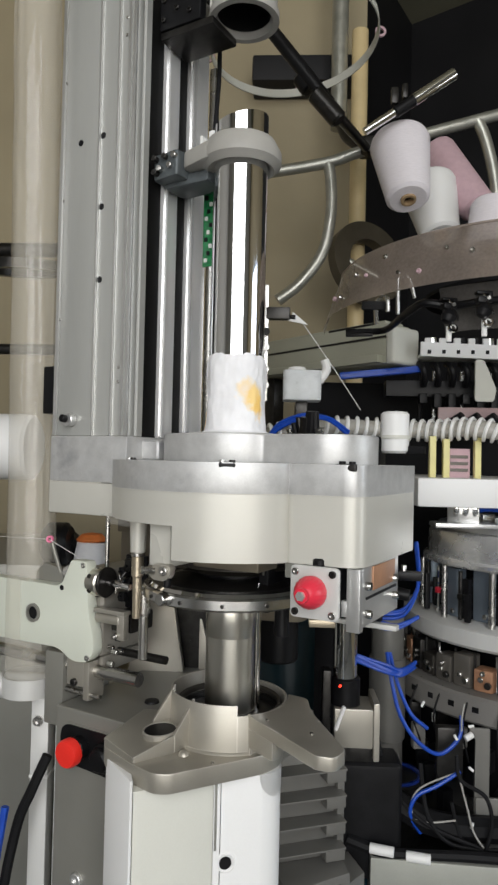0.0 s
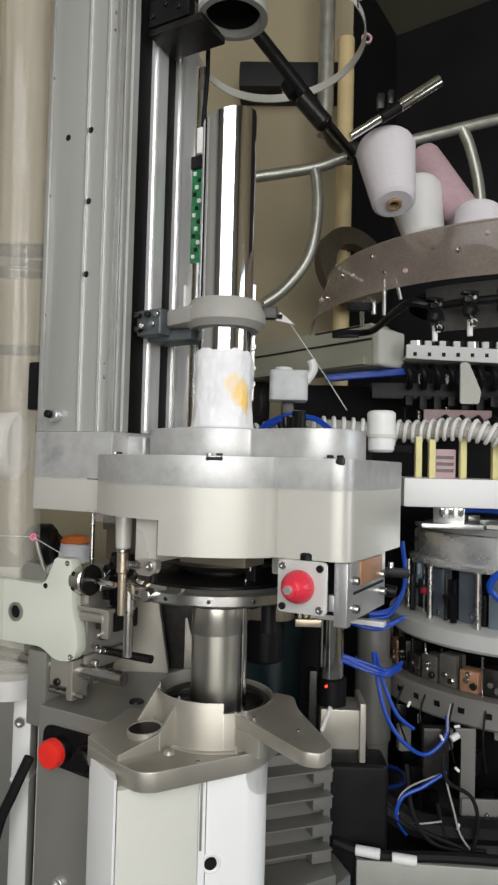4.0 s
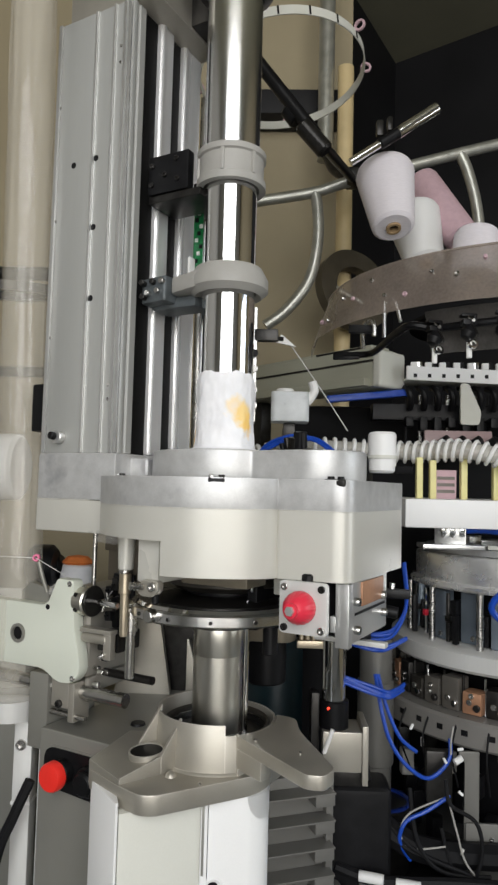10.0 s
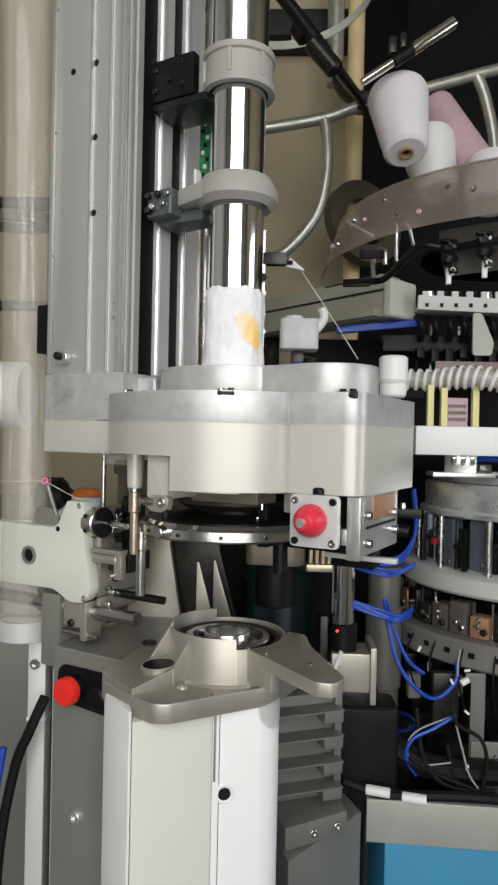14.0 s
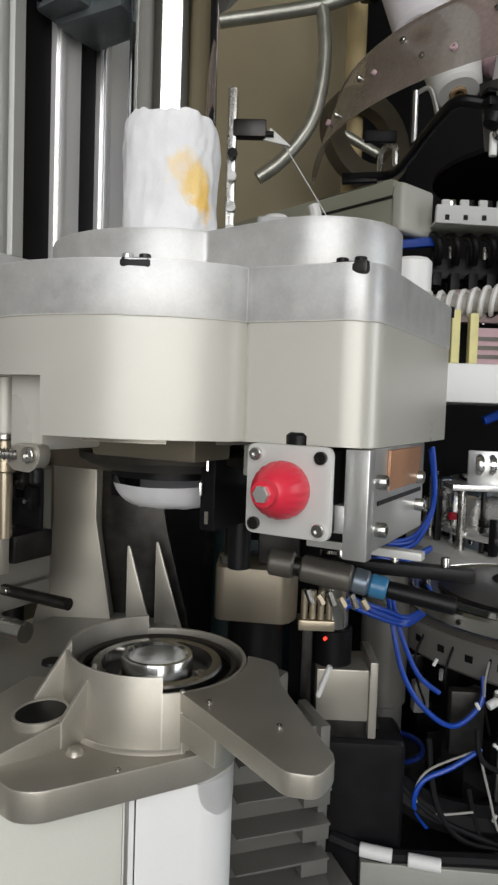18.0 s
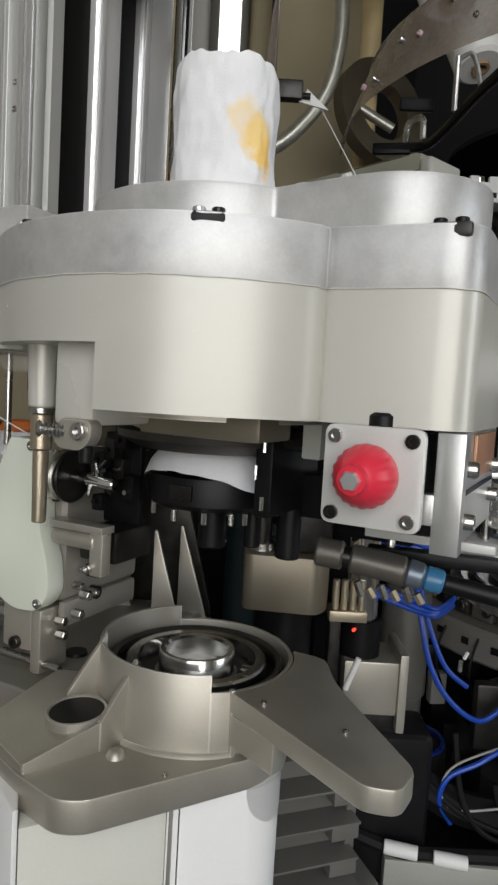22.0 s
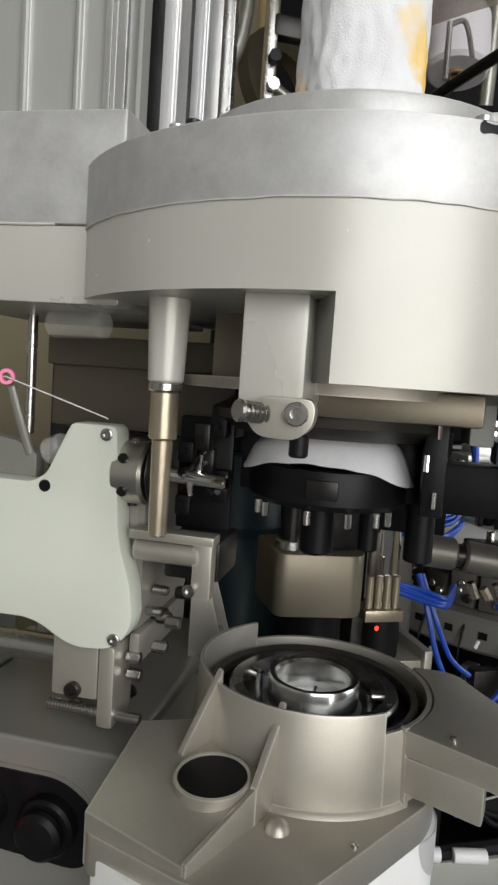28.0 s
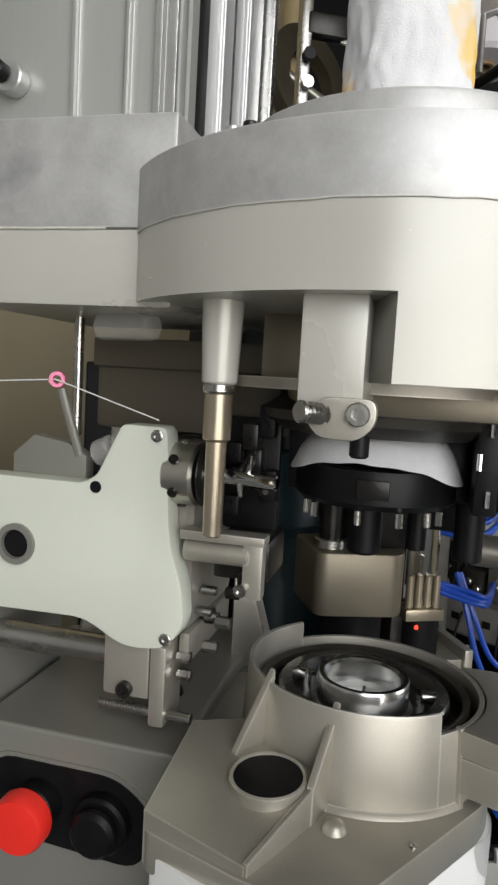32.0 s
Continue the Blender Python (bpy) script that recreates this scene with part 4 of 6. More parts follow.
    def slab(p, q, zp, zq, z0, w):
        p, q = Vector(p), Vector(q)
        n = Vector((q.y - p.y, p.x - q.x)).normalized() * w
        b = bmesh.new()
        vs = [b.verts.new((*(c + n * e), z)) for e in (1, -1) for c, z in ((p, z0), (q, z0), (q, zq), (p, zp))]
        for f in ((0, 1, 2, 3), (7, 6, 5, 4), (0, 4, 5, 1), (1, 5, 6, 2), (2, 6, 7, 3), (3, 7, 4, 0)):
            b.faces.new([vs[k] for k in f])
        bmesh.ops.recalc_face_normals(b, faces=b.faces)
        return bevelled(b, 0.0012, 2)

    part("rib", join(slab((-0.0098, -0.0700), (-0.0191, -0.0989), 0.0602, 0.0214, 0.0, 0.0024), slab((-0.0186, -0.0978), (-0.0428, -0.1478), 0.0218, 0.0068, -0.004, 0.0017)), CAST, t)
    part("rib", slab((-0.0530, -0.0510), (-0.0690, -0.0775), 0.0655, 0.0212, 0.0, 0.0024), CAST, t)
    part("panel_foot", lathe([(0.0810, -0.001), (0.0850, -0.001), (0.0832, 0.0018), (0.0810, 0.0034)], 24, pose(0, 0, 0, 0, 0, -98), closed=True, arc=58.0), CAST, t)
    part("panel_edge", moved(upright([(0.0765, -0.001), (0.0848, -0.001), (0.0812, 0.0478), (0.0765, 0.0478)], -0.0018, 0.0018, 0.0012), pose(0, 0, 0, 0, 0, -39.5)), CAST, t)
    part("plug", lathe([(0, 0.0062), (0.0030, 0.0056), (0.0058, 0.0036), (0.0074, 0.0), (0.0078, -0.002)], 24, pose(-0.0046, -0.0971, 0)), CAST, t, "domed casting boss")
    part("hole_rim", lathe([(0.0198, -0.010), (0.0200, 0.0012), (0.0212, 0.0020), (0.0224, 0.0012), (0.0232, -0.014)], 44, pose(-0.0439, -0.0938, 0.0205, 3, -2), closed=True), CAST, t)
    part("drain_hole", lathe([(0, 0.0006), (0.0201, 0.0006)], 40, pose(-0.0439, -0.0938, 0.0205, 3, -2)), BLACK, t, "dark drain cap")
    for x, y in ((0.038, -0.098), (0.088, -0.055), (0.150, -0.062)):
        screw(t, (x, y, 0.0 if x < 0.06 else 0.047), (0, 0, 1), 0.0022, 0.0018)
    return t


def base_box():
    t = thing("machine_pedestal", "off-white sheet pedestal with a white rounded corner", "pedestal", (-0.05, 0.92, 0.0))
    d = Matrix.Translation((0.05, -0.92, 0))
    # the corner edge stands nearest; a white strip runs back from it
    part("corner_strip", moved(prism([(-0.1655, 0.894), (-0.1635, 0.890), (-0.1210, 0.8315), (-0.1185, 0.8345), (-0.150, 0.93)], 0.0, 1.030, 0.0012), d), WHITEP, t)
    part("front_sheet", moved(prism([(-0.1175, 0.8335), (-0.028, 0.8795), (-0.045, 0.97), (-0.145, 0.93)], 0.0, 1.0175, 0.0015), d), WHITEB, t)
    part("seam", moved(prism([(-0.0275, 0.8775), (-0.0195, 0.8805), (-0.03, 0.96), (-0.04, 0.96)], 0.0, 1.0175, 0.0012), d), WHITEP, t)
    part("round_corner", moved(prism([(-0.019, 0.8835), (0.0, 0.889)] + arc(0.016, 0.925, 0.0375, -70, 15, 12) + [(0.05, 0.99), (-0.03, 0.97)], 0.0, 1.0175, 0.0015), d), WHITEP, t)
    part("bolt_hole", moved(rod((-0.0125, 0.8838, 0.912), (-0.0145, 0.8925, 0.912), 0.0078, 16), d), BLACK, t)
    part("crease", moved(prism([(-0.0262, 0.8772), (-0.0235, 0.8768), (-0.0232, 0.8800)], 0.930, 1.012, 0.0003), d), HOUSE, t)
    rows = []
    flap = bmesh.new()
    for k in range(25):
        a = -72 + 86 * k / 24
        drop = 0.030 * math.sqrt(max(0.0, 1 - ((a + 29) / 43.5) ** 2)) + 0.001
        col = []
        for j in range(5):
            x, y = 0.016 + 0.0381 * math.cos(radians(a)), 0.925 + 0.0381 * math.sin(radians(a))
            col.append(flap.verts.new((x, y, 1.0177 - drop * j / 4)))
        rows.append(col)
    for a, b in zip(rows, rows[1:]):
        for j in range(4):
            flap.faces.new((a[j], a[j + 1], b[j + 1], b[j]))
    bmesh.ops.solidify(flap, geom=flap.faces[:], thickness=0.0008)
    part("flap", moved(flap, d), WHITEP, t, "rounded flap at the top of the cover")
    part("bolt_lip", moved(lathe([(0.0078, 0), (0.0135, 0.0), (0.0110, 0.0025), (0.0078, 0.0015)], 20, Matrix.Translation((-0.0122, 0.886, 0.912)) @ Vector((0.26, -0.96, 0)).to_track_quat("Z", "Y").to_matrix().to_4x4(), closed=True), d), WHITEP, t)
    return t


def button_housing():
    t = machine_thing("button_housing", "grey machine housing with a recess for push buttons", "housing", 0.0)
    out = rounded([(-0.258, 0.0), (-0.112, 0.0), (-0.112, 1.042), (-0.258, 1.042)], [0, 0, 0.004, 0.004])
    part("housing_body", upright(out, -0.060, 0.20, 0.012, 5), HOUSE, t)
    rec = rounded([(-0.246, 0.966), (-0.130, 0.960), (-0.124, 1.0), (-0.150, 1.020), (-0.246, 1.020)], 0.020)
    part("recess", upright(rec, -0.0625, -0.060, 0.0), BLACK, t, "black oval recess")
    part("recess_lip", upright(rounded([(-0.249, 0.963), (-0.127, 0.957), (-0.121, 1.001), (-0.148, 1.023), (-0.249, 1.023)], 0.022), -0.0612, -0.0598, 0.0), HOUSE, t)
    screw(t, (-0.208, -0.060, 0.806), (0, -1, 0), 0.010, 0.006, ALUB)
    part("deck_cap", lathe([(0, 0.003), (0.010, 0.003), (0.0115, -0.001)], 24, pose(-0.1476, 0.023, 1.042)), BLACK, t)
    part("side_frame", box(-0.30, -0.259, -0.02, 0.15, 0.0, 1.03, 0.003), ALU, t)
    return t


def push_button():
    t = thing("stop_button", "red mushroom push button on a black collar", "push button", (-0.2295, 1.005, 0.993), turn=TURN)
    part("collar", rod((0, 0, 0), (0, -0.016, 0), 0.0165, 28, bev=0.002), BLACK, t)
    part("cap", lathe([(0.012, 0.0), (0.0195, 0.004), (0.0195, 0.014), (0.0175, 0.0175), (0, 0.0185)], 32, pose(0, -0.015, 0, 90)), ESTOP, t, "red mushroom cap")
    u = thing("black_button", "black push button in the recess", "push button", (-0.187, 0.984, 0.990), turn=TURN)
    part("collar", rod((0, 0, 0), (0, -0.012, 0), 0.020, 28, bev=0.002), BLACK, u)
    part("cap", rod((0, -0.012, 0), (0, -0.022, 0), 0.016, 28, bev=0.003), BLACK, u)


# ---- the sewing carriage ----
def carriage():
    t = thing("sewing_carriage", "pale green-white sewing carriage with a chrome looper disc", "carriage", (*LATE, 1.2), turn=TURN)
    d = Matrix.Translation((0.17, -0.94, -1.2))
    pl = [(-0.1885, 1.2535), (-0.157, 1.2535), (-0.1535, 1.190), (-0.151, 1.175), (-0.143, 1.152), (-0.1405, 1.125), (-0.153, 1.109), (-0.182, 1.106), (-0.210, 1.122), (-0.40, 1.118), (-0.40, 1.213), (-0.215, 1.213), (-0.205, 1.219)]
    part("plate", moved(upright(rounded(pl, [0.004, 0.006, 0.004, 0.006, 0.008, 0.010, 0.012, 0.015, 0.012, 0, 0, 0.006, 0.004]), 0.926, 0.946, 0.0025), d), GREENW, t, "pale green-white cover plate")
    for x, z in ((-0.1635, 1.2475), (-0.152, 1.1165)):
        screw(t, (x + 0.17, 0.926 - 0.94, z - 1.2), (0, -1, 0), 0.004, 0.002)
    part("plate_hole", rod((-0.205 + 0.17, 0.9255 - 0.94, 1.211 - 1.2), (-0.205 + 0.17, 0.932 - 0.94, 1.211 - 1.2), 0.004, 16), BLACK, t)
    part("round_hole", lathe([(0, 0.001), (0.010, 0.001), (0.010, 0.004), (0.014, 0.004), (0.014, 0.0)], 32, pose(-0.262 + 0.17, 0.927 - 0.94, 1.167 - 1.2, 90)), HOUSE, t)
    part("round_hole_bore", rod((-0.262 + 0.17, 0.9255 - 0.94, -0.033), (-0.262 + 0.17, 0.93 - 0.94, -0.033), 0.0095, 24), BLACK, t)
    part("gear_case", moved(box(-0.20, -0.1445, 0.947, 1.055, 1.112, 1.238, 0.010, 3), d), CASEM, t, "brown-grey painted gear case")
    part("case_skirt", moved(box(-0.152, -0.1435, 0.950, 1.050, 1.090, 1.113, 0.004), d), CASEM, t)
    part("looper_bed", box(0.040, 0.078, 0.010, 0.060, -0.046, -0.0185, 0.003), DSTEEL, t, "dark looper bed behind the elbow")
    for y, z in ((0.030, -0.062), (0.020, -0.074), (0.040, -0.084)):
        part("case_bolt", rod((0.0265, y, z), (0.038, y, z), 0.0034, 14, bev=0.0008), STEEL, t)
    drum = part("looper_drum", rod((0.010, 0.005, 0.023), (0.032, 0.003, 0.023), 0.0205, 32, bev=0.002), BRUSH, t, "bright looper drum")
    for a in (-30, -90, 30):
        part("drum_screw", rod((0.018, 0.004 - 0.0200 * math.cos(radians(a)), 0.023 + 0.0200 * math.sin(radians(a))), (0.018, 0.004 - 0.0222 * math.cos(radians(a)), 0.023 + 0.0222 * math.sin(radians(a))), 0.0032, 12), DSTEEL, drum)
    screw(t, (0.020, 0.001, 0.040), (0, -0.8, 0.6), 0.0042, 0.004)
    part("looper_disc", rod((0.034, 0.003, 0.024), (0.038, 0.003, 0.024), 0.022, 32, bev=0.001), DSTEEL, t)
    part("looper_shaft", rod((0.038, 0.003, 0.024), (0.082, 0.001, 0.022), 0.005, 16, bev=0.001), CHROME, t)
    for k in range(6):
        a = k * 1.05
        part("looper_finger", rod((0.050 + 0.006 * (k % 3), 0.003, 0.026), (0.054 + 0.006 * (k % 3) + 0.004 * (k % 2), 0.003 + 0.016 * math.cos(a), 0.026 + 0.016 * math.sin(a)), 0.0028, 10, 0.0015), DSTEEL if k % 2 else STEEL, t)
    for k in range(7):
        x, y, z = 0.046 + 0.011 * (k % 3), 0.022 + 0.013 * (k % 2), -0.006 + 0.009 * ((k * 3) % 7)
        part("looper_lever", box(x - 0.005, x + 0.006, y, y + 0.012, z, z + 0.014 + 0.004 * (k % 3), 0.002), (BLACK, DSTEEL, BLACK)[k % 3], t)
        part("lever_pin", rod((x, y, z + 0.008), (x, y - 0.004, z + 0.008), 0.0022, 10), STEEL if k % 2 else BLACK, t)
    part("looper_back", box(0.034, 0.074, 0.046, 0.052, -0.020, 0.060, 0.003), BLACK, t)
    part("elbow", join(rod((0.024, 0.0, -0.026), (0.068, 0.0, -0.026), 0.0075, 16, bev=0.001), box(0.064, 0.077, -0.006, 0.006, -0.053, -0.017, 0.002), box(0.022, 0.078, -0.008, 0.008, -0.018, -0.012, 0.001)), CAST, t, "grey elbow bracket")
    screw(t, (0.064, -0.006, -0.047), (0, -1, 0), 0.0042, 0.004)
    part("foot_block", box(-0.029, 0.0045, -0.006, 0.022, -0.131, -0.080, 0.003), CAST, t)
    part("foot_plate", box(0.005, 0.0165, -0.008, 0.026, -0.148, -0.092, 0.003), CAST, t)
    screw(t, (-0.012, -0.006, -0.125), (0, -1, 0), 0.0055, 0.005, DSTEEL)
    part("threaded_rod", rod((-0.032, -0.002, -0.1395), (0.034, -0.002, -0.1405), 0.0036, 14), STEEL, t)
    threads = [lathe([(0.0035, -0.0005), (0.0043, 0), (0.0035, 0.0005)], 12, Matrix.Translation((-0.031 + 0.0022 * k, -0.002, -0.1395)) @ Vector((1, 0, -0.07)).to_track_quat("Z", "Y").to_matrix().to_4x4()) for k in range(16)]
    tagged(part("thread", join(*threads), STEEL, t), kind="stuff")
    for x, z in ((0.018, -0.104), (0.019, -0.116), (0.05, -0.055), (0.058, -0.045), (0.036, -0.094), (0.044, -0.076)):
        part("nut", rod((x, 0.01, z), (x + 0.010, 0.01, z), 0.0042, 6, bev=0.0006), STEEL if z < -0.06 else DSTEEL, t)
    # yarn guide with its pink eyelet
    part("guide_block", upright([(-0.108, 0.012), (-0.052, 0.012), (-0.052, 0.028), (-0.066, 0.036), (-0.092, 0.040), (-0.108, 0.026)], 0.004, 0.016, 0.001), HOUSE, t)
    part("guide_arm", pipe([(-0.058, 0.006, 0.028), (-0.064, 0.0, 0.055), (-0.068, -0.003, 0.073)], 0.0032), HOUSE, t)
    part("eyelet", lathe([(0.0028, -0.003), (0.0052, -0.003), (0.0058, 0), (0.0052, 0.003), (0.0028, 0.003)], 24, pose(-0.069, -0.007, 0.079, 90, 0, 20), closed=True), PINK, t, "pink ceramic eyelet")
    part("upper_thread", pipe([(-0.32, 0.05, 0.062), (-0.069, -0.009, 0.079), (0.010, -0.022, 0.058)], 0.0005, 6, 1), WHITE, t, "fine white sewing thread")
    part("clear_cap", rod((-0.044, 0.006, 0.030), (-0.030, 0.002, 0.036), 0.0095, 20, bev=0.002), CLEAR, t)
    return t


def carriage_rail():
    t = machine_thing("carriage_rail", "round steel carriage shaft on a grey housing", "rail", 1.092)
    part("shaft", rod((-0.42, -0.03, 0), (-0.13, -0.03, 0), 0.010, 24), STEEL, t)
    part("rear_shaft", rod((-0.42, 0.005, 0.022), (-0.11, 0.005, 0.022), 0.006, 20), DSTEEL, t)
    part("bearer", box(-0.30, -0.262, -0.045, 0.06, -0.09, 0.02, 0.004), HOUSE, t)
    return t


# ---- behind the head ----
def back_bracket():
    t = machine_thing("rear_bracket", "grey cast rear bracket with three tapering fins", "bracket", 1.03)
    part("foot", box(-0.21, 0.03, -0.03, 0.12, -0.03, 0.002, 0.004), HOUSE, t)
    turn_back = Matrix.Rotation(radians(-TURN), 4, "Z") @ Matrix.Translation((-AX, -AY, -1.03))
    part("plate", moved(upright([(-0.214, 1.0), (-0.10, 1.0), (-0.112, 1.03), (-0.126, 1.115), (-0.134, 1.165), (-0.134, 1.30), (-0.187, 1.30), (-0.187, 1.165), (-0.197, 1.09), (-0.212, 1.03)], 1.20, 1.222, 0.002), turn_back), CAST, t)
    for x, y, h in ((-0.078, 1.117, 1.152), (-0.058, 1.19, 1.142)):
        part("fin", moved(upright([(x, 1.0), (x + 0.042, 1.0), (x + 0.036, 1.03), (x + 0.003, h), (x, h)], y, y + 0.005, 0.001), turn_back), CAST, t)
    part("web", moved(upright([(-0.126, 1.0), (-0.018, 1.0), (-0.022, 1.04), (-0.050, 1.15), (-0.075, 1.30), (-0.1335, 1.30), (-0.1335, 1.165)], 1.225, 1.235, 0.001), turn_back), DSTEEL, t)
    part("fin_base", moved(box(-0.20, -0.02, 1.10, 1.21, 0.98, 1.032, 0.004), turn_back), FINM, t)
    return t


def deck():
    t = machine_thing("machine_deck", "grey machine deck behind the base casting", "deck", 0.0)
    part("deck_plate", box(-0.21, 0.02, 0.06, 0.24, 0.955, 0.999, 0.006), HOUSE, t)
    part("deck_foot", box(-0.10, -0.02, 0.07, 0.20, 0.0, 0.954, 0.003), HOUSE, t)
    return t


def louvre_block():
    t = thing("finned_housing", "grey finned motor housing beside the pedestal", "housing", (0.10, 1.13, 0.0), turn=20)
    part("core", box(-0.06, 0.046, 0.0, 0.06, 0.78, 0.945, 0.003), FINM, t)
    for k in range(4):
        z = 0.806 + 0.040 * k
        part("fin", box(-0.06, 0.050, -0.034, 0.0, z, z + 0.0030, 0.001), FINM, t)
        part("side_rib", box(0.018, 0.050, -0.030, 0.0, z - 0.018, z - 0.0005, 0.001), FINM, t)
    part("end_plate", box(0.044, 0.056, -0.012, 0.06, 0.78, 0.95, 0.002), FINM, t)
    part("foot", prism([(-0.06, -0.07), (0.05, -0.05), (0.065, 0.06), (-0.06, 0.06)], 0.745, 0.78, 0.004), FINM, t)
    part("plinth", prism([(-0.062, -0.09), (0.10, 0.0), (0.10, 0.10), (-0.062, 0.10)], 0.0, 0.744, 0.003), FINM, t)
    for x, y in ((-0.012, -0.062), (0.03, -0.055)):
        screw(t, (x, y, 0.762), (0, -1, 0), 0.006, 0.004)
    return t


def gearbox():
    t = thing("gearbox", "champagne metal gear block with a dark motor below", "gear block", (0.066, 1.205, 1.058))
    part("block", prism(rounded([(-0.05, -0.035), (0.035, -0.045), (0.05, -0.02), (0.05, 0.05), (-0.05, 0.05)], 0.012), -0.002, 0.062, 0.002), GEARM, t)
    part("motor", rod((0, 0.0, -0.075), (0, 0.0, -0.002), 0.034, 28, bev=0.003), BLACK, t)
    part("post", rod((-0.03, -0.01, 0.062), (-0.03, -0.01, 0.16), 0.011, 18, bev=0.001), DSTEEL, t)
    part("sleeve", rod((-0.03, -0.01, 0.062), (-0.03, -0.01, 0.072), 0.016, 18, bev=0.001), STEEL, t)
    part("upper_block", box(0.0, 0.05, -0.02, 0.04, 0.0625, 0.13, 0.003), DSTEEL, t)
    for x in (0.058, 0.068, 0.078, 0.088):
        part("brass_nozzle", rod((x, -0.02, 0.0), (x, -0.02, 0.035), 0.0042, 12, bev=0.0008), BRASS, t)
    part("manifold", box(0.051, 0.094, -0.03, 0.0, -0.012, 0.0, 0.001), BRASS, t)
    return t


def lift_piston():
    t = thing("air_cylinder", "steel air cylinder on a cast foot", "air cylinder", (0.175, 1.245, 0.905))
    part("foot", box(-0.030, 0.036, -0.03, 0.04, 0.014, 0.080, 0.003), CAST, t)
    part("foot_rib", box(0.036, 0.046, -0.035, 0.045, -0.005, 0.092, 0.002), CAST, t)
    part("plinth", box(-0.030, 0.088, -0.025, 0.05, -0.21, -0.012, 0.012, 3), BLACK, t)
    part("foot_neck", box(-0.026, 0.046, -0.02, 0.04, -0.013, 0.0145, 0.003), DSTEEL, t)
    part("rod", rod((-0.011, 0, 0.24), (-0.011, 0, 0.32), 0.010, 20, bev=0.001), CHROME, t)
    part("barrel", rod((-0.011, 0, 0.125), (-0.011, 0, 0.245), 0.021, 28, bev=0.002), CHROME, t)
    part("black_sleeve", rod((-0.009, 0, 0.078), (-0.009, 0, 0.126), 0.025, 24, bev=0.002), BLACK, t)
    part("bracket", box(-0.050, -0.036, -0.02, 0.02, 0.0, 0.14, 0.002), DSTEEL, t)
    part("white_tie", rod((-0.028, -0.032, 0.045), (-0.014, -0.032, 0.085), 0.0035, 10, bev=0.0005), WHITE, t)
    part("signal_light", rod((-0.020, -0.022, 0.1165), (-0.022, -0.0255, 0.1165), 0.0020, 12), LED, t, "small red signal light")
    return t


def air_fitting():
    t = thing("air_fitting", "dark horizontal air fitting with a blue ring", "air fitting", (0.158, 0.985, 1.158), turn=-14)
    part("body", rod((-0.052, 0, 0.007), (-0.005, 0, 0.001), 0.0125, 24, bev=0.002), BROWNM, t)
    part("end_body", rod((-0.082, 0, 0.010), (-0.058, 0, 0.008), 0.0125, 24, bev=0.002), BROWNM, t)
    part("body_neck", rod((-0.060, 0, 0.008), (-0.050, 0, 0.007), 0.009, 16), DSTEEL, t)
    part("union", rod((-0.005, 0, 0.001), (0.010, 0, -0.002), 0.0115, 20, bev=0.002), GREYBL, t)
    part("blue_ring", rod((0.010, 0, -0.002), (0.026, 0, -0.005), 0.0105, 20, bev=0.002), TEALB, t, "clear blue release ring")
    part("nozzle", rod((0.026, 0, -0.005), (0.085, 0, -0.014), 0.008, 18, bev=0.001), BLACK, t)
    part("beam", box(-0.04, 0.10, 0.02, 0.036, 0.002, 0.014, 0.002), BLACK, t)
    for x in (-0.02, 0.03, 0.075):
        screw(t, (x, 0.028, 0.014), (0, 0, 1), 0.004, 0.008)
    for k in range(6):
        x = -0.045 + 0.010 * k
        part("brass_nut", rod((x, -0.004, -0.012 - 0.004 * (k % 2)), (x + 0.005, -0.004, -0.024), 0.0035, 6), BRASS if k % 2 else STEEL, t)
    return t


# ---- the knitting machine behind ----
KX, KY = 0.60, 1.54


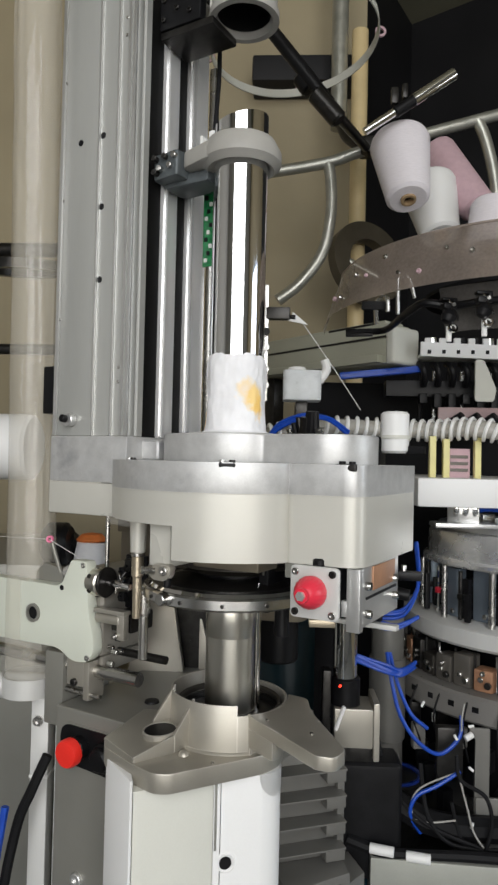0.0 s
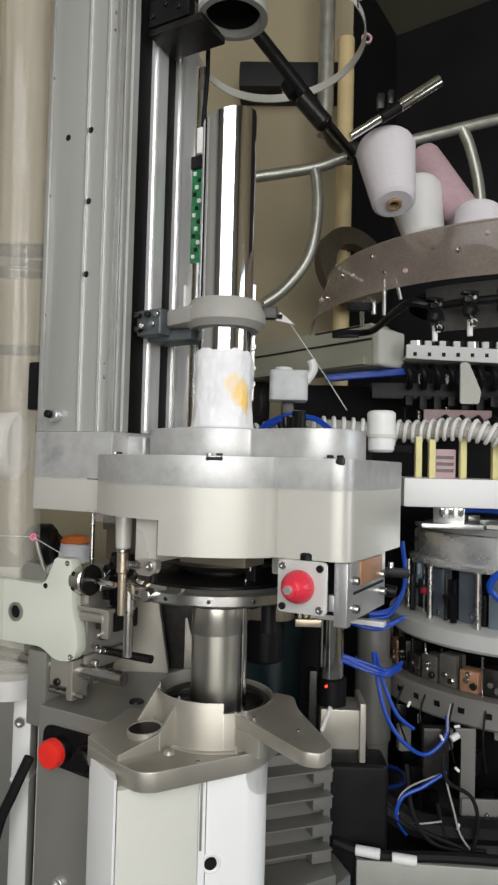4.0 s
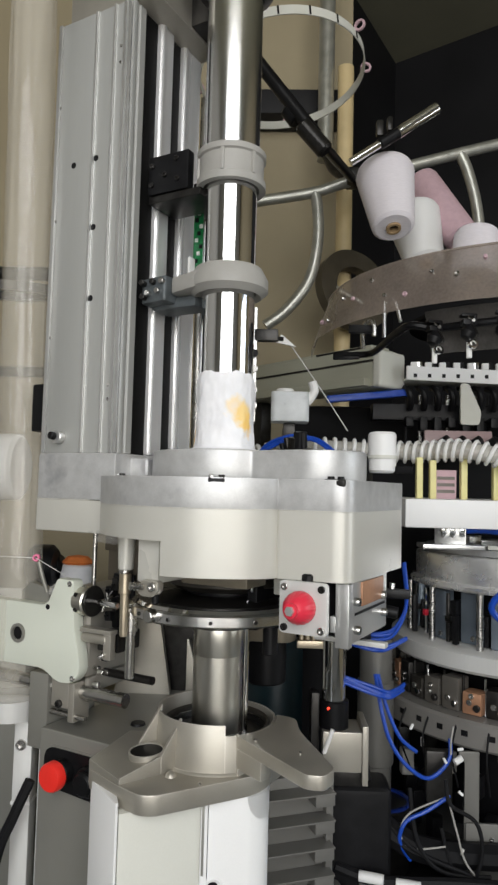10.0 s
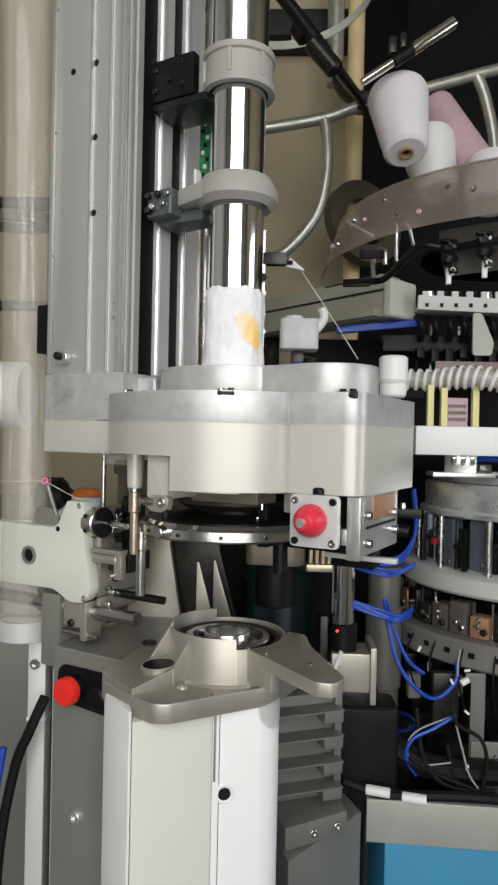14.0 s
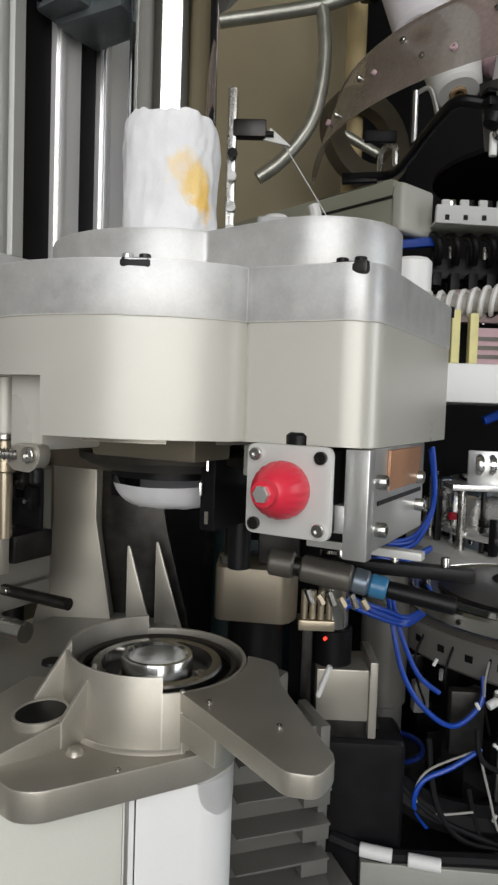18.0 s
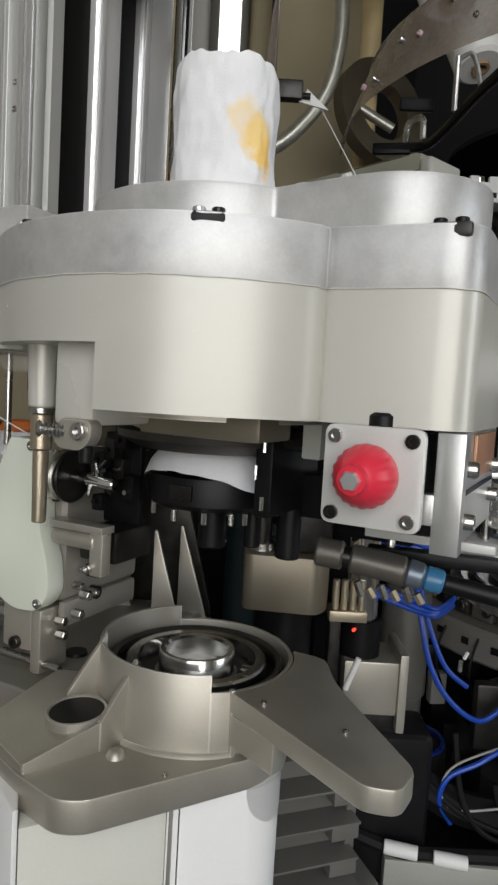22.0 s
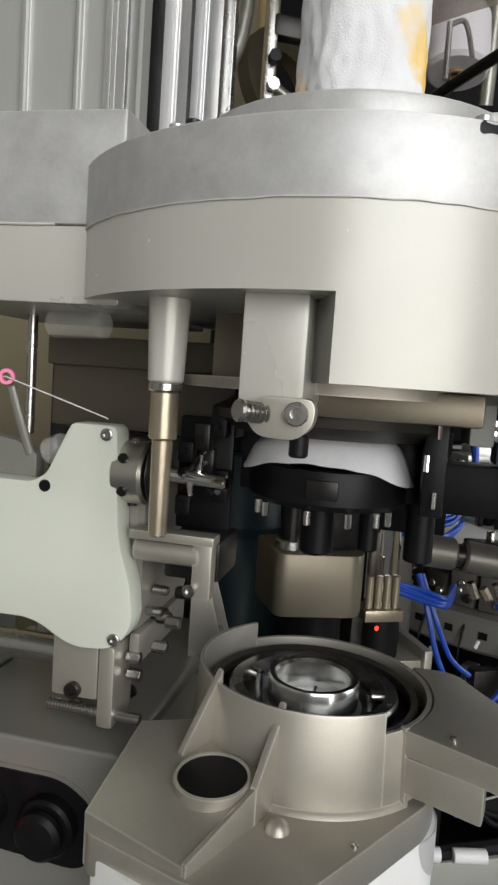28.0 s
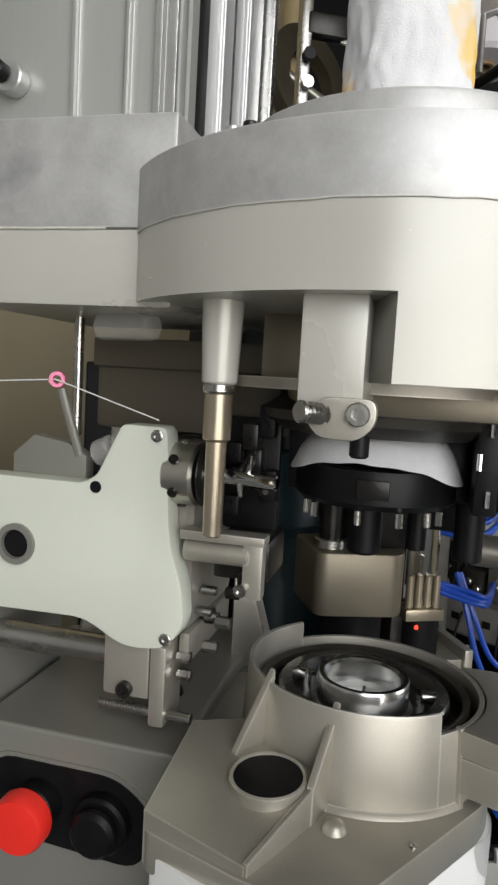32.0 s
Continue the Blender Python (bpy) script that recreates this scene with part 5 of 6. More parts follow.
def knitting_machine():
    t = thing("knitting_machine", "round sock knitting machine with stacked steel decks", "knitting machine", (KX, KY, 0.0))
    part("upper_deck", lathe([(0, 1.058), (0.272, 1.058), (0.278, 1.064), (0.278, 1.092), (0.272, 1.096), (0, 1.096)], 72), ALU, t)
    part("lower_deck", lathe([(0.1, 0.935), (0.305, 0.935), (0.31, 0.94), (0.31, 0.980), (0.305, 0.985), (0.1, 0.985)], 72, closed=True), mat("grey_deck_paint", (0.22, 0.21, 0.195), 0.5, 0.2, 0.1, 12, 0.05), t)
    part("core", lathe([(0, 0.3), (0.19, 0.3), (0.19, 1.2), (0, 1.2)], 48), BLACK, t)
    part("lower_can", lathe([(0, 0.60), (0.24, 0.60), (0.24, 0.74), (0.2, 0.76), (0, 0.76)], 64), mat("dull_can_steel", (0.09, 0.09, 0.088), 0.45, 0.5, 0.25, 14, 0.05), t)
    part("foot", lathe([(0, 0.0), (0.22, 0.0), (0.22, 0.3), (0, 0.3)], 48), DSTEEL, t)
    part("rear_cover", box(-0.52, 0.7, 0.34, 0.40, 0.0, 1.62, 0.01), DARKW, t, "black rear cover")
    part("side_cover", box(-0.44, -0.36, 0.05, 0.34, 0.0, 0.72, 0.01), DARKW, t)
    for k in range(26):
        a, z = radians(168 + 5.2 * k), 0.70 + 0.235 * ((k * 7) % 11) / 11
        r = 0.215 + 0.05 * ((k * 5) % 7) / 7
        m3 = pose(r * math.cos(a), r * math.sin(a), z, 0, 0, 168 + 5.2 * k)
        part("valve", moved(box(-0.012, 0.014, -0.010, 0.010, -0.02, 0.02 + 0.012 * (k % 3), 0.003), m3), (BLACK, DSTEEL, BLACK, BLACK, GREYP)[k % 5], t)
        if k % 3 == 0:
            part("cable_marker", moved(rod((0.018, 0, -0.012), (0.022, 0.006, 0.006), 0.0035, 8), m3), WHITE, t)
    for k in range(0, 22, 5):
        a = radians(160 + 6 * k)
        part("needle_jack", moved(box(-0.004, 0.006, -0.005, 0.005, 0.0, 0.055 + 0.02 * (k % 2), 0.001), pose(0.245 * math.cos(a), 0.245 * math.sin(a), 1.1, 0, 0, 160 + 6 * k)), (STEEL, BLACK, BLACK)[k % 3], t)
    for k in range(16):
        a = radians(150 + 9 * k)
        u = Vector((math.cos(a), math.sin(a), 0))
        m = pose(0.262 * u.x, 0.262 * u.y, 0.986, 0, 0, 150 + 9 * k)
        cam_block = part("cam_block", moved(box(-0.02, 0.016, -0.018, 0.018, 0.0, 0.040 + 0.010 * (k % 3), 0.003), m), (COPPER, BROWNM, DSTEEL, BROWNM, RINGM)[(k * 7 + 2) % 5], t)
        part("cam_screw", moved(rod((0.016, -0.004, 0.022), (0.020, -0.004, 0.022), 0.0055, 12, bev=0.001), m), STEEL, cam_block)
        part("cam_roller", moved(rod((0.014, 0.010, 0.014), (0.022, 0.010, 0.014), 0.0065, 14, bev=0.001), m), DSTEEL if k % 2 else CHROME, cam_block)
        part("cam_post", moved(rod((0.004, 0.0215, 0.0), (0.004, 0.0215, 0.066), 0.0026, 8), m), CHROME if k % 3 == 0 else DSTEEL, t)
        if k % 2:
            screw(t, (u * 0.2785 + Vector((0, 0, 1.02))), u, 0.005, 0.004)
        m2 = pose(0.222 * u.x, 0.222 * u.y, 1.097, 0, 0, 150 + 9 * k)
        if k % 2 == 0:
            plate = part("actuator_plate", moved(box(-0.020, -0.012 + 0.006 * (k % 4), -0.021, 0.021, 0.0, 0.098, 0.003), m2), GREYBL, t, "blue-grey sheet plate")
            part("plate_screw", moved(rod((-0.012 + 0.006 * (k % 4), 0.008, 0.012), (-0.006 + 0.006 * (k % 4), 0.008, 0.012), 0.005, 12, bev=0.001), m2), STEEL, plate)
        else:
            part("actuator", moved(box(-0.034, -0.004, -0.009, 0.008, 0.0, 0.060 + 0.03 * ((k * 5) % 3) / 3, 0.003), m2), BLACK, t)
            part("actuator_rod", moved(rod((0.006, -0.004, 0.0), (0.006, -0.004, 0.095), 0.0042, 10), m2), CHROME if k % 4 == 1 else DSTEEL, t)
            part("actuator_cap", moved(box(-0.004, 0.014, -0.006, 0.006, 0.040, 0.052, 0.002), m2), RED if k == 5 else DSTEEL, t)
        if k % 3 == 0:
            part("post", rod(u * 0.24 + Vector((0, 0, 1.096)), u * 0.24 + Vector((0, 0, 1.2)), 0.007, 12), STEEL, t)
        part("deck_slot", moved(box(-0.001, 0.0015, -0.006, 0.006, 0.957, 0.967, 0), pose(0.3095 * u.x, 0.3095 * u.y, 0, 0, 0, 150 + 9 * k)), BLACK, t)
    for k in range(7):
        a = radians(195 + 11 * k)
        u = Vector((math.cos(a), math.sin(a), 0))
        part("wire", pipe([u * 0.30 + Vector((0, 0, 0.985)), u * 0.325 + Vector((0, 0, 0.93)), u * 0.30 + Vector((0, 0, 0.86))], 0.0018, 6), RUBBER, t)
    return t


def knitting_dial():
    """The bright drum that sinks with its ring and blocks."""
    t = thing("knitting_dial", "bright spun-metal dial drum with blocks on top", "dial drum", (KX, KY, 0.0))
    part("drum", lathe([(0, 1.268), (0.19, 1.268), (0.222, 1.266), (0.226, 1.260), (0.226, 1.214), (0.237, 1.210), (0.238, 1.204), (0.236, 1.200), (0, 1.195)], 72), mat("spun_bright_aluminium", (0.90, 0.90, 0.89), 0.27, 0.75, 0.04, 20, 0.02, 500), t, "bright spun-metal drum")
    part("top_ring", lathe([(0.12, 1.2685), (0.205, 1.2685), (0.205, 1.280), (0.12, 1.282)], 64, closed=True), ALUB, t)
    for k in range(7):
        part("top_block", moved(box(-0.018, 0.018, -0.012, 0.012, 1.2815, 1.290 + 0.008 * (k % 3), 0.002), pose(0.17 * math.cos(radians(176 + 19 * k)), 0.17 * math.sin(radians(176 + 19 * k)), 0, 0, 0, 176 + 19 * k)), (WHITEB, ALUB, STEEL)[k % 3], t)
    return t


def pulley_guide():
    t = thing("yarn_pulley_guide", "bright clip with three chrome rollers on the drum", "yarn guide", (0.405, 1.40, 1.290))
    part("plate", moved(box(-0.03, 0.03, -0.004, 0.004, 0.0, 0.05, 0.002), pose(0, 0, 0, 0, 0, -20)), ALUB, t)
    for k in range(3):
        part("roller", rod((-0.022 + 0.018 * k, -0.012, 0.03), (-0.012 + 0.018 * k, -0.014, 0.03), 0.016, 20, bev=0.003), CHROME, t)
    part("base", box(-0.06, 0.06, -0.03, 0.03, -0.008, 0.001, 0.002), ALUB, t)
    return t


def yarn_tray():
    t = thing("yarn_tray", "white sheet-metal tray over the drum", "tray", (0.68, 1.49, 1.351))
    part("tray", box(-0.38, 0.45, -0.17, 0.2, -0.026, 0.028, 0.004), WHITEP, t)
    for x, h in ((-0.348, 0.080), (-0.322, 0.075), (-0.262, 0.085), (-0.20, 0.08), (-0.12, 0.08)):
        part("yellow_post", box(x, x + 0.012, -0.12, -0.105, 0.028, 0.028 + h, 0.001), YELLOW, t)
    part("label_block", box(-0.308, -0.266, -0.10, -0.08, 0.028, 0.085, 0.001), PINKY, t)
    for k in range(3):
        part("label_bar", box(-0.304, -0.270, -0.1015, -0.1, 0.04 + 0.013 * k, 0.046 + 0.013 * k, 0), RINGM, t)
    return t


def coil_hose(points, r, turns, name, label):
    t = thing(name, label, "hose", points[0])
    o = Vector(points[0])
    p = [Vector(q) - o for q in points]
    part("inner_hose", pipe(p, r * 0.82, 14, 10), CLEARH, t)
    # a white spiral wound on the hose
    seg = len(p) - 1
    line = []
    for s in range(turns * 12 + 1):
        u = s / (turns * 12) * seg
        i = min(int(u), seg - 1)
        w = u - i
        a, b, c, d = p[max(i - 1, 0)], p[i], p[i + 1], p[min(i + 2, seg)]
        q = 0.5 * ((2 * b) + (c - a) * w + (2 * a - 5 * b + 4 * c - d) * w * w + (3 * b - a - 3 * c + d) * w ** 3)
        tg = ((c - a) * (1 - w) + (d - b) * w).normalized()
        side = tg.cross(Vector((0, 0, 1))).normalized()
        up = side.cross(tg)
        ang = 2 * math.pi * s / 12
        line.append(q + r * (side * math.cos(ang) + up * math.sin(ang)))
    part("spiral", pipe(line, r * 0.20, 6, 1), WHITE, t)
    return t


CLEARH = mat("milky_hose_plastic", (0.62, 0.60, 0.54), 0.25, 0.0, 0.1, 40, alpha=0.55)


def feed_beam():
    t = thing("feeder_beam", "pale grey feeder beam with a rounded end", "beam", (0.326, 1.681, 1.66), turn=-48)
    part("beam", box(-0.62, -0.02, -0.03, 0.06, -0.016, 0.082, 0.005), OLIVE, t)
    part("groove", box(-0.52, -0.02, -0.0325, -0.029, 0.046, 0.051, 0), DSTEEL, t)
    part("lower_ledge", box(-0.52, -0.03, -0.05, -0.03, -0.014, 0.004, 0.002), OLIVE, t)
    part("end_cap", box(-0.021, 0.006, -0.034, 0.065, -0.018, 0.072, 0.010, 4), WHITEB, t)
    part("top_plate", box(-0.60, -0.05, 0.0, 0.07, 0.082, 0.096, 0.002), OLIVE, t)
    part("dark_slot", box(-0.24, -0.07, -0.002, 0.0, 0.084, 0.094, 0), DSTEEL, t)
    part("hook", pipe([(-0.06, -0.02, 0.080), (-0.06, -0.02, 0.14), (-0.03, -0.02, 0.145), (-0.025, -0.02, 0.11)], 0.006, 8), STEEL, t)
    part("leg", box(-0.50, -0.46, 0.0, 0.04, -1.66, -0.0125, 0.003), DSTEEL, t)
    return t


def finger_bar():
    t = thing("yarn_finger_bar", "row of black yarn fingers on a white notched bar", "finger bar", (0.50, 1.74, 1.655))
    part("bar", moved(box(-0.13, 0.40, -0.072, -0.060, 0.002, 0.036, 0.002), pose(0, 0, 0, 0, 2)), WHITEP, t, "white notched bar")
    part("bar_rest", box(-0.13, 0.40, -0.060, 0.02, 0.006, 0.012, 0.001), WHITEB, t)
    for k in range(15):
        x = -0.125 + 0.034 * k
        part("finger", pipe([(x, -0.02, -0.006), (x + 0.004, -0.045, -0.014), (x + 0.01, -0.050, -0.035), (x + 0.012, -0.03, -0.06)], 0.0080, 8, 4), BLACK, t)
        part("notch", box(x + 0.012, x + 0.02, -0.0735, -0.0715, 0.012, 0.021, 0), BLACK, t)
        part("tooth", box(x + 0.006, x + 0.022, -0.071, -0.061, 0.034, 0.050, 0.002), WHITEP, t)
        part("clip", box(x + 0.020, x + 0.036, -0.058, -0.03, 0.026, 0.054, 0.003), BLACK if k % 4 else CHROME, t)
        part("needle", rod((x + 0.01, 0.0, -0.02), (x + 0.01, 0.0, -0.17), 0.005, 8), STEEL if k % 2 else BLACK, t)
        part("lower_finger", box(x, x + 0.018, -0.05, -0.02, -0.105 - 0.01 * (k % 3), -0.08, 0.003), BLACK, t)
    part("lower_bar", box(-0.20, 0.40, -0.01, 0.03, -0.085, -0.045, 0.002), BLACK, t)
    part("blue_strip", moved(box(-0.32, -0.11, -0.04, -0.02, -0.016, 0.002, 0.005), pose(0, 0, 0, 0, -6, 0)), BLUEW, t, "blue plastic strip")
    part("white_bracket", prism(rounded([(0, 0), (0.045, 0), (0.05, 0.03), (0.02, 0.10), (0.0, 0.10)], 0.008), 0, 0.01, 0.001), WHITEB, t, "", pose(0.0, -0.06, -0.10, 90))
    part("pink_cover", box(-0.085, 0.075, -0.07, -0.06, -0.175, -0.115, 0.001), mat("dull_pink_sheet", (0.36, 0.25, 0.25), 0.35, 0.0, 0.12, 12), t)
    for k in range(4):
        part("black_plug", rod((-0.062 + 0.038 * k, -0.070, -0.158), (-0.034 + 0.038 * k, -0.095, -0.136), 0.0115, 12, bev=0.002), BLACK, t)
    return t


def acrylic_guard():
    """A conical sheet round the yarn feeders."""
    t = thing("acrylic_guard", "curved brownish acrylic guard sheet with screws", "guard", (0.55, 1.49, 1.70))
    bm = bmesh.new()
    rows = []
    for j in range(3):
        row = []
        for k in range(41):
            a = radians(170 + 116 * k / 40)
            r = (0.420, 0.403, 0.385)[j] + 0.002 * math.sin(5 * a + j)
            z = (0.0, 0.05, 0.10)[j] - (0.012 * max(0.0, 1 - k / 6) if j == 0 else 0.0)
            row.append(bm.verts.new((r * math.cos(a), r * math.sin(a), z)))
        rows.append(row)
    for p, q in zip(rows, rows[1:]):
        for k in range(40):
            bm.faces.new((p[k], p[k + 1], q[k + 1], q[k]))
    bmesh.ops.solidify(bm, geom=bm.faces[:], thickness=0.004)
    part("sheet", bm, SMOKE, t)
    part("upper_edge", pipe([(0.384 * math.cos(radians(170 + 11.6 * k)), 0.384 * math.sin(radians(170 + 11.6 * k)), 0.10) for k in range(11)], 0.0022, 8, 3), SMOKE, t)
    skirt = mat("dark_grey_acrylic", (0.12, 0.112, 0.105), 0.22, 0.0, 0.4, 14, 0.05, 200, alpha=0.9)
    part("inner_skirt", lathe([(0.318, -0.062), (0.322, -0.062), (0.345, 0.012), (0.341, 0.012)], 44, pose(0, 0, 0, 0, 0, 227), closed=True, arc=62.0), skirt, t, "dark grey lower skirt")
    for k in range(14):
        a = radians(190 + 6.2 * k)
        z = (0.035, 0.028, 0.062, 0.05, 0.075)[k % 5]
        r = 0.4205 - 0.35 * z
        screw(t, (r * math.cos(a), r * math.sin(a), z), (math.cos(a), math.sin(a), 0.3), 0.0045 - 0.001 * (k % 2), 0.005, STEEL if k % 3 else PINKY)
    part("hook_post", rod((-0.281, -0.098, 0.0), (-0.281, -0.098, 0.072), 0.004, 10), ALUB, t)
    part("hook", pipe([(-0.281, -0.098, 0.068), (-0.266, -0.104, 0.074), (-0.258, -0.106, 0.062), (-0.250, -0.108, 0.03)], 0.0035, 8), ALUB, t)
    part("black_buckle", box(-0.345, -0.295, -0.04, -0.03, 0.022, 0.040, 0.003), BLACK, t)
    part("stay", pipe([(0.10, -0.40, 0.01), (0.20, -0.30, 0.03), (0.38, -0.10, 0.0), (0.42, 0.06, -0.12), (0.42, 0.08, -0.32)], 0.010, 10), DSTEEL, t)
    return t


def cone_shelf():
    t = thing("cone_shelf", "dark round shelf on a post behind the guard", "shelf", (0.80, 2.25, 0.0))
    part("shelf", lathe([(0, 1.935), (0.30, 1.935), (0.30, 1.947), (0, 1.947)], 48), DARKW, t)
    part("stand", rod((0.1, 0, 0.0), (0.1, 0, 1.935), 0.04, 16), DARKW, t)
    return t


def yarn_clip(at, turn):
    t = thing("yarn_clip", "black yarn tension clip with a steel eye", "yarn clip", at, group="yarn tension clips", turn=turn)
    part("jaw", box(-0.012, 0.012, -0.009, 0.008, -0.002, 0.008, 0.002), BLACK, t)
    part("upper_jaw", join(box(-0.014, 0.011, -0.008, 0.007, 0.012, 0.0175, 0.0015), box(0.006, 0.012, -0.008, 0.007, 0.002, 0.017, 0.0015)), BLACK, t)
    part("hook_wire", pipe([(-0.004, -0.0085, 0.0125), (-0.003, -0.011, 0.008), (0.003, -0.011, 0.006)], 0.0013, 6), CHROME, t)
    part("ball", lathe([(0, -0.014), (0.010, -0.010), (0.0135, 0.0), (0.010, 0.010), (0, 0.014)], 20, pose(-0.002, -0.005, -0.015, 0, 25)), BLACK, t)
    part("ball_disc", lathe([(0, -0.002), (0.012, -0.002), (0.014, 0.0), (0.012, 0.002), (0, 0.002)], 20, pose(0.008, -0.006, -0.010, 20, 60)), DSTEEL, t)
    part("steel_eye", lathe([(0.0055, -0.002), (0.0085, -0.002), (0.0085, 0.002), (0.0055, 0.002)], 20, pose(0.004, -0.008, -0.034, 70), closed=True), CHROME, t)
    part("stem", rod((0.001, 0, -0.056), (0.001, 0, -0.030), 0.0046, 10), WHITE, t)
    part("arm", rod((0, 0.002, 0.0), (0.006, 0.03, 0.008), 0.004, 8), BLACK, t)
    part("screw", rod((0.004, -0.009, 0.005), (0.004, -0.012, 0.005), 0.003, 12), STEEL, t)
    return t


def black_lever():
    t = thing("black_lever", "bent black flat lever in front of the guard", "lever", (0.19, 1.505, 1.683))
    line = [(0.0, 0.0, 0.0), (0.035, -0.008, 0.001), (0.066, -0.024, 0.002), (0.076, -0.09, 0.002), (0.080, -0.17, 0.001), (0.086, -0.25, -0.001), (0.098, -0.288, -0.001), (0.14, -0.30, -0.008), (0.19, -0.345, -0.010), (0.27, -0.385, -0.010)]
    part("blade", pipe(line, 0.0072, 10, 5), BLACK, t)
    part("grip", moved(box(-0.012, 0.045, -0.006, 0.006, -0.008, 0.008, 0.002), pose(0, 0, 0, 0, 0, -12)), BLACK, t)
    return t


def yarn_cone(name, label, at, rx, ry, mats, length=0.215, r0=0.086, r1=0.060, group="yarn cones"):
    t = thing(name, label, "yarn cone", at, group=group)
    m = pose(0, 0, 0, rx, ry, 0)
    prof = [(0.022, 0.0), (r1 - 0.010, 0.0), (r1, 0.008)]
    for k in range(1, 24):
        u = k / 24
        prof.append((r1 + (r0 - r1) * u + 0.0006 * (k % 2), 0.008 + (length - 0.016) * u))
    prof += [(r0 - 0.004, length - 0.004), (r0 - 0.014, length), (0.022, length)]
    part("winding", lathe(prof, 48, m, closed=True), mats, t)
    part("core", lathe([(0.014, -0.006), (0.021, -0.006), (0.0215, 0.03), (0.014, 0.03)], 28, m, closed=True), CARD, t, "brown cardboard core")
    part("bore", lathe([(0, 0.012), (0.0142, 0.012)], 20, m), BLACK, t)
    return t


def creel():
    """Tubes that carry the cones."""
    t = thing("yarn_creel", "galvanised tube frame for yarn cones", "tube frame", (0.45, 2.2, 0.0))
    part("cross_tube", pipe([(-0.55, 0.1, 2.36), (-0.28, 0.1, 2.405), (-0.14, 0.1, 2.45), (0.30, 0.1, 2.57), (0.6, 0.1, 2.64)], 0.019, 14), GALV, t)
    part("bent_tube", pipe([(-0.275, 0.1, 2.41), (-0.262, 0.1, 2.36), (-0.258, 0.1, 2.235), (-0.285, 0.1, 2.10), (-0.36, 0.1, 1.995), (-0.43, 0.1, 1.94)], 0.019, 14), GALV, t)
    part("bent_tube", pipe([(0.22, 0.1, 2.55), (0.25, 0.1, 2.48), (0.28, 0.1, 2.35), (0.29, 0.1, 2.2)], 0.019, 14), GALV, t)
    part("upright", rod((-0.224, 0.3, 2.62), (-0.224, 0.3, 4.15), 0.030, 18), GALV, t)
    part("upright_stay", pipe([(-0.224, 0.3, 2.66), (-0.20, 0.22, 2.55), (-0.14, 0.13, 2.46)], 0.018, 12), DSTEEL, t)
    part("clamp", box(-0.165, -0.115, 0.06, 0.13, 2.428, 2.482, 0.008), DSTEEL, t)
    part("rest", rod((0.45, 0.2, 0.0), (0.45, 0.1, 2.60), 0.02, 12), GALV, t)
    return t


def tan_pole():
    t = thing("tan_pole", "tan enamelled upright tube by the wall", "pole", (0.300, 2.5, 0.0))
    part("tube", rod((0, 0, 0), (0, 0, 2.98), 0.030, 18), TAN, t)
    return t


def scale_ring():
    t = thing("marked_ring", "white flat ring with black marks round the creel", "ring", (0.055, 1.92, 2.585))
    n = 72
    part("band", moved(lathe([(0.235, -0.013), (0.238, -0.013), (0.238, 0.013), (0.235, 0.013)], n, closed=True), pose(0, 0, 0, -5, -6)), WHITEB, t)
    for k in range(18):
        a = radians(20 * k + 7)
        part("mark", moved(box(0.2385, 0.2395, -0.0025, 0.0025, -0.012, 0.012, 0), pose(0, 0, 0, -5, -6, 0) @ pose(0, 0, 0, 0, 0, 20 * k + 7)), BLACK, t)
        if k % 4 == 0:
            part("eyelet", moved(lathe([(0.010, -0.003), (0.016, -0.003), (0.016, 0.003), (0.010, 0.003)], 16, pose(0.25, 0, 0.02, 90), closed=True), pose(0, 0, 0, -5, -6, 0) @ pose(0, 0, 0, 0, 0, 20 * k + 7)), PINKY, t)
    part("spoke", rod((-0.11, -0.02, 0.075), (0.10, -0.02, -0.19), 0.019, 12), BLACK, t)
    part("hub", rod((0.06, -0.02, -0.16), (0.13, -0.02, -0.24), 0.026, 16, bev=0.006), DSTEEL, t)
    part("hanger", rod((0.12, -0.02, -0.22), (0.25, 0.36, -0.14), 0.015, 12), DSTEEL, t)
    part("bolt", rod((0.02, 0.0, -0.10), (0.05, 0.0, -0.14), 0.028, 14, bev=0.005), BLACK, t)
    return t


def cone_spindle():
    t = thing("cone_spindle", "chrome-tipped spindle holder above the cone", "spindle", (0.272, 1.88, 2.305))
    part("lower_rod", rod((-0.02, 0, 0.0), (0.07, 0, 0.06), 0.011, 14), CHROME, t)
    part("holder", rod((0.06, 0, 0.052), (0.12, 0, 0.092), 0.016, 14, bev=0.003), BLACK, t)
    part("tip", rod((0.11, 0, 0.085), (0.22, 0, 0.16), 0.016, 18, bev=0.002), CHROME, t)
    part("wing_nut", box(0.05, 0.07, -0.01, 0.01, 0.075, 0.12, 0.005), DSTEEL, t)
    part("wing_nut", box(0.08, 0.095, -0.01, 0.01, 0.09, 0.13, 0.005), DSTEEL, t)
    return t


def fan_wheel():
    t = thing("belt_pulley", "dark belt pulley behind the guard", "wheel", (0.33, 2.42, 2.10))
    part("rim", lathe([(0.085, -0.02), (0.15, -0.02), (0.15, 0.02), (0.085, 0.02)], 48, pose(0, 0, 0, 80, 0, 30), closed=True), mat("dull_brown_metal", (0.10, 0.085, 0.06), 0.5, 0.3, 0.2, 20), t)
    part("bracket", rod((-0.12, -0.05, 0.02), (0.03, -0.05, -0.06), 0.014, 12), GALV, t)
    return t


